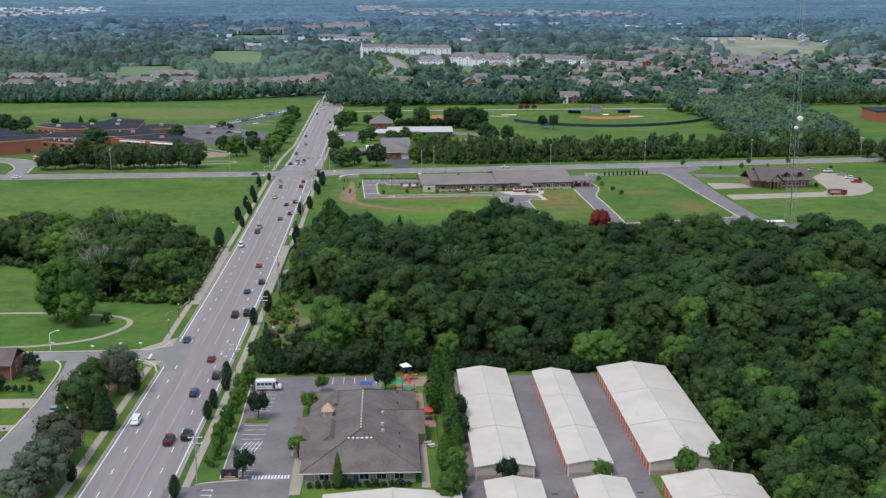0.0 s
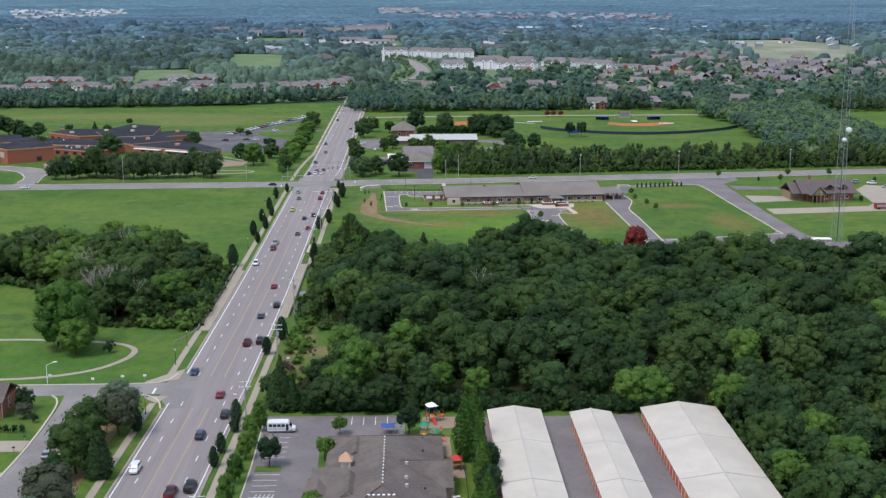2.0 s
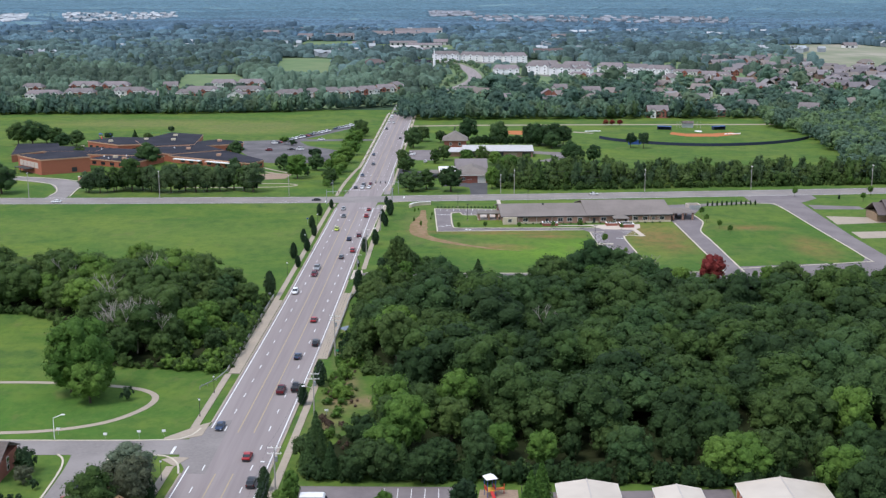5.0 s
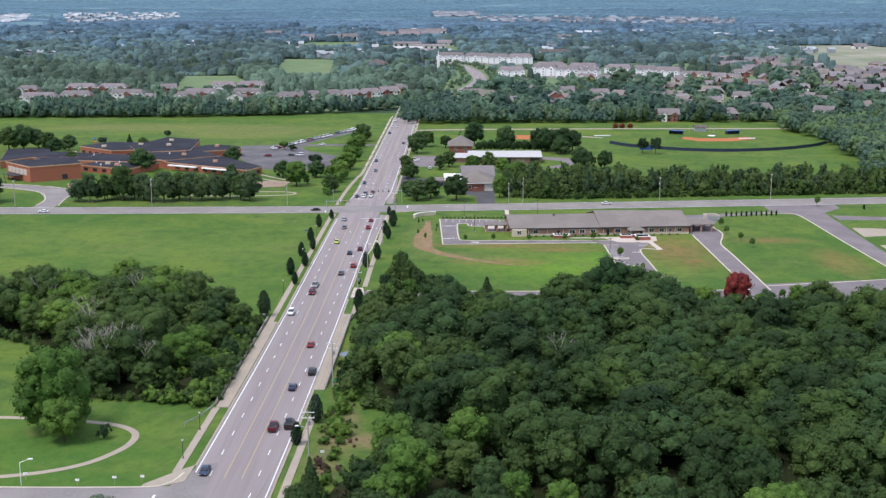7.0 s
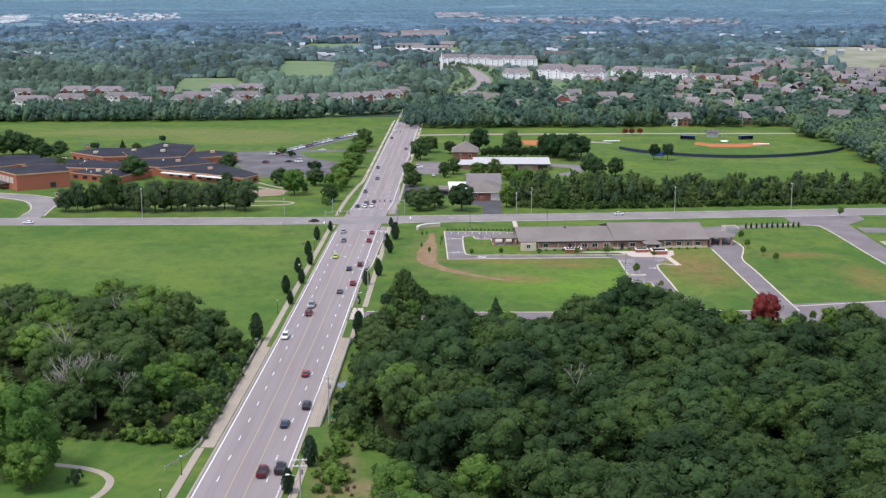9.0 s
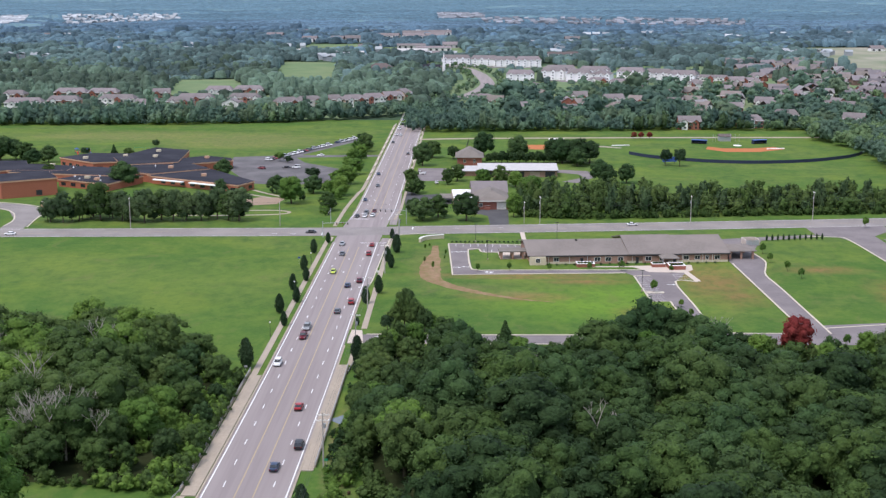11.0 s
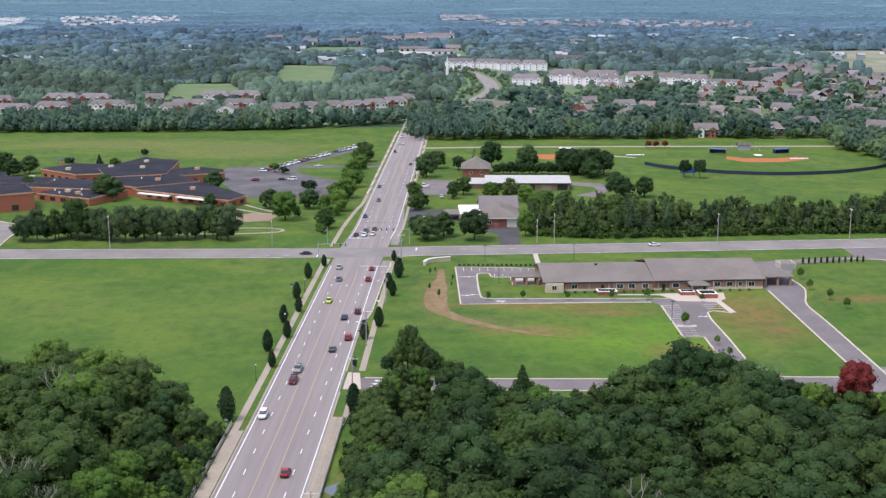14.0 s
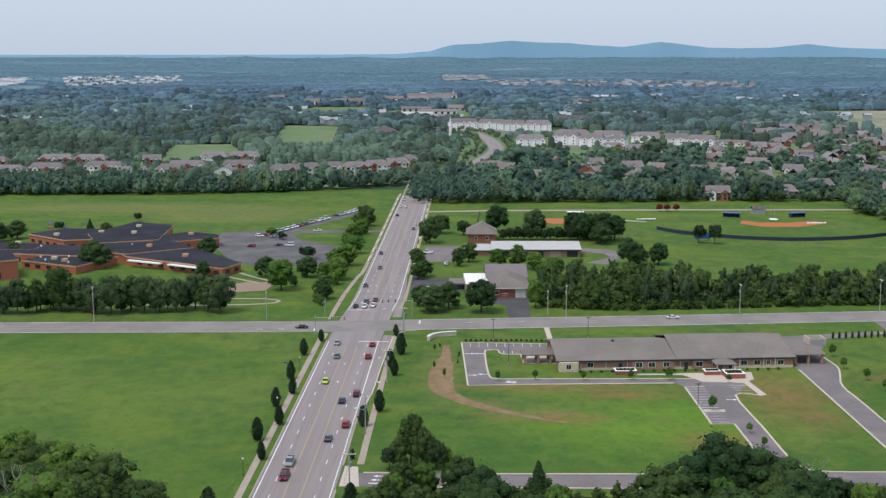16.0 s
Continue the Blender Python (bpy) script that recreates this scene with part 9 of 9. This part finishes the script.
# bridge railings
def railing(x_of, y0, y1, label):
    f = thing("bridge_railing", 0, 0, 0, 0, label, "railing", "bridge railings")
    n = int((y1 - y0) / 2.4)
    part("parapet", ribbon(bmesh.new(), [(x_of(y), y) for y in np.linspace(y0, y1, 9)], -0.15, 0.15, 0.0, 0.6), CONCRETE, f)
    for z in (0.85, 1.15):
        part("rail", ribbon(bmesh.new(), [(x_of(y), y) for y in np.linspace(y0, y1, 9)], -0.05, 0.05, z, z + 0.1), GALV, f)
    post = mesh_of("post", boxed(-0.06, 0.06, -0.06, 0.06, 0.55, 1.25), GALV)
    for i in range(n + 1):
        y = y0 + (y1 - y0) * i / n
        ob = new("post", post)
        ob.parent = f
        ob.matrix_basis = pose(x_of(y), y, 0)


railing(lambda y: centre(y) - 13.8, -228, -146, "galvanised bridge railing on a concrete kerb by the wood")
railing(lambda y: centre(y) + 12.8, -214, -142, "galvanised bridge railing above the creek")
guard = thing("guard_rail", 0, 0, 0, 0, "dark timber-posted guard rail on the verge", "guard rail")
for y in range(-148, -124, 2):
    part("post", boxed(13.2 + 0.09 * (y + 148) - 0.1, 13.4 + 0.09 * (y + 148), y - 0.1, y + 0.1, 0.0, 0.9), DARK, guard)
part("beam", ribbon(bmesh.new(), [(13.2, -148), (15.2, -125)], -0.05, 0.05, 0.55, 0.85), GALV, guard)
rail = thing("guard_rail", 0, 0, 0, 0, "pale steel guard rail bending away from the bridge", "guard rail")
LEAD = smooth_line([(-14.4, -228), (-16, -236), (-19, -243)], 4)
part("beam", ribbon(bmesh.new(), LEAD, -0.05, 0.05, 0.55, 0.85), GALV, rail)
for x, y in LEAD[::2]:
    part("post", boxed(x - 0.08, x + 0.08, y - 0.08, y + 0.08, 0.0, 0.8), POLE_WOOD, rail)

# ---- play things ----
def play_tower(x, y, heading, h, roof_m, slide_m, label, group="nursery play sets"):
    p = thing("play_set", x, y, 0.1, heading, label, "play set", group)
    for a in (-0.9, 0.9):
        for b in (-0.9, 0.9):
            part("post", tube(bmesh.new(), (a, b, 0), (a, b, h - 0.8), 0.08, 0.08, 6), BLUE, p)
    part("deck", boxed(-1.0, 1.0, -1.0, 1.0, 1.3, 1.42), YELLOW_P, p)
    bm = bmesh.new()
    faces_of(bm, [(-1.3, -1.3, h - 0.9), (1.3, -1.3, h - 0.9), (1.3, 1.3, h - 0.9), (-1.3, 1.3, h - 0.9), (0, 0, h)], [(3, 2, 1, 0), (0, 1, 4), (1, 2, 4), (2, 3, 4), (3, 0, 4)])
    part("roof", bm, roof_m, p)
    bm = bmesh.new()
    faces_of(bm, [(-0.35, -1.0, 1.4), (0.35, -1.0, 1.4), (0.35, -3.0, 0.1), (-0.35, -3.0, 0.1), (-0.35, -1.0, 1.25), (0.35, -1.0, 1.25), (0.35, -3.0, 0.0), (-0.35, -3.0, 0.0)], BOX)
    part("slide", bm, slide_m, p)
    for sx in (-0.95, 0.95):
        part("panel", boxed(sx - 0.05, sx + 0.05, -0.8, 0.8, 1.5, 2.3), RED, p)
    part("bridge", boxed(1.0, 3.2, -0.5, 0.5, 1.2, 1.35), ORANGE_P, p)
    part("second_post", tube(bmesh.new(), (3.2, 0, 0), (3.2, 0, 2.2), 0.1, 0.1, 6), RED, p)
    return p


play_tower(56.5, -311, 20, 5.0, ROOF_WHITE, RED, "red and blue play tower with a white roof")
play_tower(54.5, -322, 0, 4.2, GREEN_P, YELLOW_P, "play tower with a green roof and yellow slide")
play_tower(57.0, -323, 60, 2.8, GREEN_P, ORANGE_P, "low play house with a green roof and orange slide")
play_tower(61.4, -341, 180, 3.4, RED, ORANGE_P, "small red-roofed play house with orange base")
play_tower(-203, 299, 30, 4.0, BLUE, RED, "distant red and blue school play set", "school play sets")
play_tower(-197, 302, 80, 3.5, BLUE, BLUE, "distant blue school play set", "school play sets")
pool = thing("shade_canopy", 46.0, -318.5, 0, 0, "small blue fabric shade canopy behind the nursery", "canopy")
for a in (-1.3, 1.3):
    for b in (-1.0, 1.0):
        part("post", tube(bmesh.new(), (a, b, 0), (a, b, 1.9), 0.05, 0.05, 6), GALV, pool)
part("cover", gable_roof(bmesh.new(), -1.5, 1.5, -1.2, 1.2, 1.9, 2.5, True, 0.1, 0.06), BLUE, pool)
for x, y in ((60.8, -357), (61.6, -358.5)):
    tb = thing("picnic_table", x, y, 0, 20, "small pale picnic table on the nursery lawn", "table", "nursery tables")
    part("tabletop", boxed(-0.8, 0.8, -0.4, 0.4, 0.62, 0.7), TRIM, tb)
    for b in (-0.75, 0.75):
        part("bench", boxed(-0.8, 0.8, b - 0.13, b + 0.13, 0.36, 0.42), TRIM, tb)
    for a in (-0.6, 0.6):
        part("leg", boxed(a - 0.04, a + 0.04, -0.7, 0.7, 0.0, 0.62), TIMBER, tb)
fence = thing("nursery_fence", 0, 0, 0, 0, "dark thin-barred fence round the nursery playground", "fence")
for i in range(24):
    part("post", boxed(63.2, 63.3, -378 + 3 * i - 0.05, -378 + 3 * i + 0.05, 0.0, 1.4), DARK, fence)
for z in (0.3, 1.3):
    part("rail", boxed(63.22, 63.28, -378, -308, z, z + 0.06), DARK, fence)

# ---- ball field ----
outfield = thing("outfield_fence", 0, 0, 0, 0, "low navy fabric fence curving round the outfield", "fence")
ARC = smooth_line([(150, 303), (160, 288), (176, 276), (196, 266), (220, 262), (248, 267), (272, 279), (292, 296), (304, 316)], 5)
part("fabric", ribbon(bmesh.new(), ARC, -0.06, 0.06, 0.1, 1.9), NAVY, outfield)
part("top_rail", ribbon(bmesh.new(), ARC, -0.1, 0.1, 1.9, 2.02), NAVY, outfield)
for x, y in ARC[::2]:
    part("post", tube(bmesh.new(), (x, y, 0), (x, y, 2.1), 0.07, 0.07, 6), DARK, outfield)
for x, y, rz in ((205, 358, -20), (246, 359, 20), (108, 361, 0)):
    dg = thing("dugout", x, y, 0, rz, "navy blue dugout with a white roof by the infield" if x < 150 else "navy blue dugout with a dark blue roof", "dugout", "dugouts")
    part("back_wall", boxed(-5, 5, 1.4, 1.7, 0.0, 2.5), NAVY, dg)
    for a in (-5, 4.7):
        part("side_wall", boxed(a, a + 0.3, -1.4, 1.4, 0.0, 2.5), NAVY, dg)
    part("roof", boxed(-5.3, 5.3, -1.9, 2.0, 2.5, 2.8), ROOF_WHITE if x < 150 else BLUE, dg)
    part("bench", boxed(-4.5, 4.5, 0.7, 1.1, 0.4, 0.5), TIMBER, dg)
box_ = thing("press_box", 225.5, 372, 0, 0, "small dark press box behind the backstop", "hut")
part("wall", boxed(-4, 4, 0, 5, 0.0, 3.4), GALV, box_)
part("roof", gable_roof(bmesh.new(), -4, 4, 0, 5, 3.4, 5.0, True, 0.5, 0.25), SHINGLE_BROWN, box_)
net = thing("backstop", 225, 364, 0, 0, "tall thin steel backstop behind home plate", "backstop")
for i in range(7):
    a = math.pi * (0.15 + 0.7 * i / 6)
    part("post", tube(bmesh.new(), (10 * math.cos(a), 6 * math.sin(a), 0), (10 * math.cos(a), 6 * math.sin(a), 5.5), 0.08, 0.08, 6), GALV, net)
board = thing("scoreboard", 169, 262, 0, 8, "blue scoreboard seen from behind on two posts", "scoreboard")
part("panel", boxed(-4.5, 4.5, -0.2, 0.2, 1.2, 4.2), BLUE, board)
for a in (-3, 3):
    part("post", boxed(a - 0.12, a + 0.12, -0.1, 0.1, 0.0, 1.2), DARK, board)
for x, y in ((250, 330), (150, 345)):
    t = thing("tarpaulin_roll", x, y, 0, 10, "pale rolled infield cover on the grass", "tarpaulin", "field covers")
    part("roll", tube(bmesh.new(), (-6, 0, 0.4), (6, 0, 0.4), 0.4, 0.4, 10), ROOF_WHITE, t)
    for a in (-4, 4):
        part("strap", tube(bmesh.new(), (a - 0.1, 0, 0.4), (a + 0.1, 0, 0.4), 0.42, 0.42, 10), DARK, t)
for x, y in ((-167, 313), (-160, 315)):
    gl = thing("goal_frame", x, y, 0, 15, "thin green goal frame on the school field", "goal", "goals")
    for a in (-3, 3):
        part("post", tube(bmesh.new(), (a, 0, 0), (a, 0, 2.4), 0.1, 0.1, 6), GREEN_P, gl)
    part("crossbar", tube(bmesh.new(), (-3, 0, 2.4), (3, 0, 2.4), 0.1, 0.1, 6), GREEN_P, gl)
long_fence = thing("split_rail_fence", 0, 0, 0, 0, "dark rail fence running up to the hall", "fence")
for i in range(20):
    part("post", boxed(44 + 0.2 * i - 0.15, 44 + 0.2 * i + 0.15, 274 + 5 * i, 274.3 + 5 * i, 0.0, 1.8), DARK, long_fence)
part("rail", ribbon(bmesh.new(), [(44, 274), (48, 372)], -0.08, 0.08, 1.2, 1.6), DARK, long_fence)
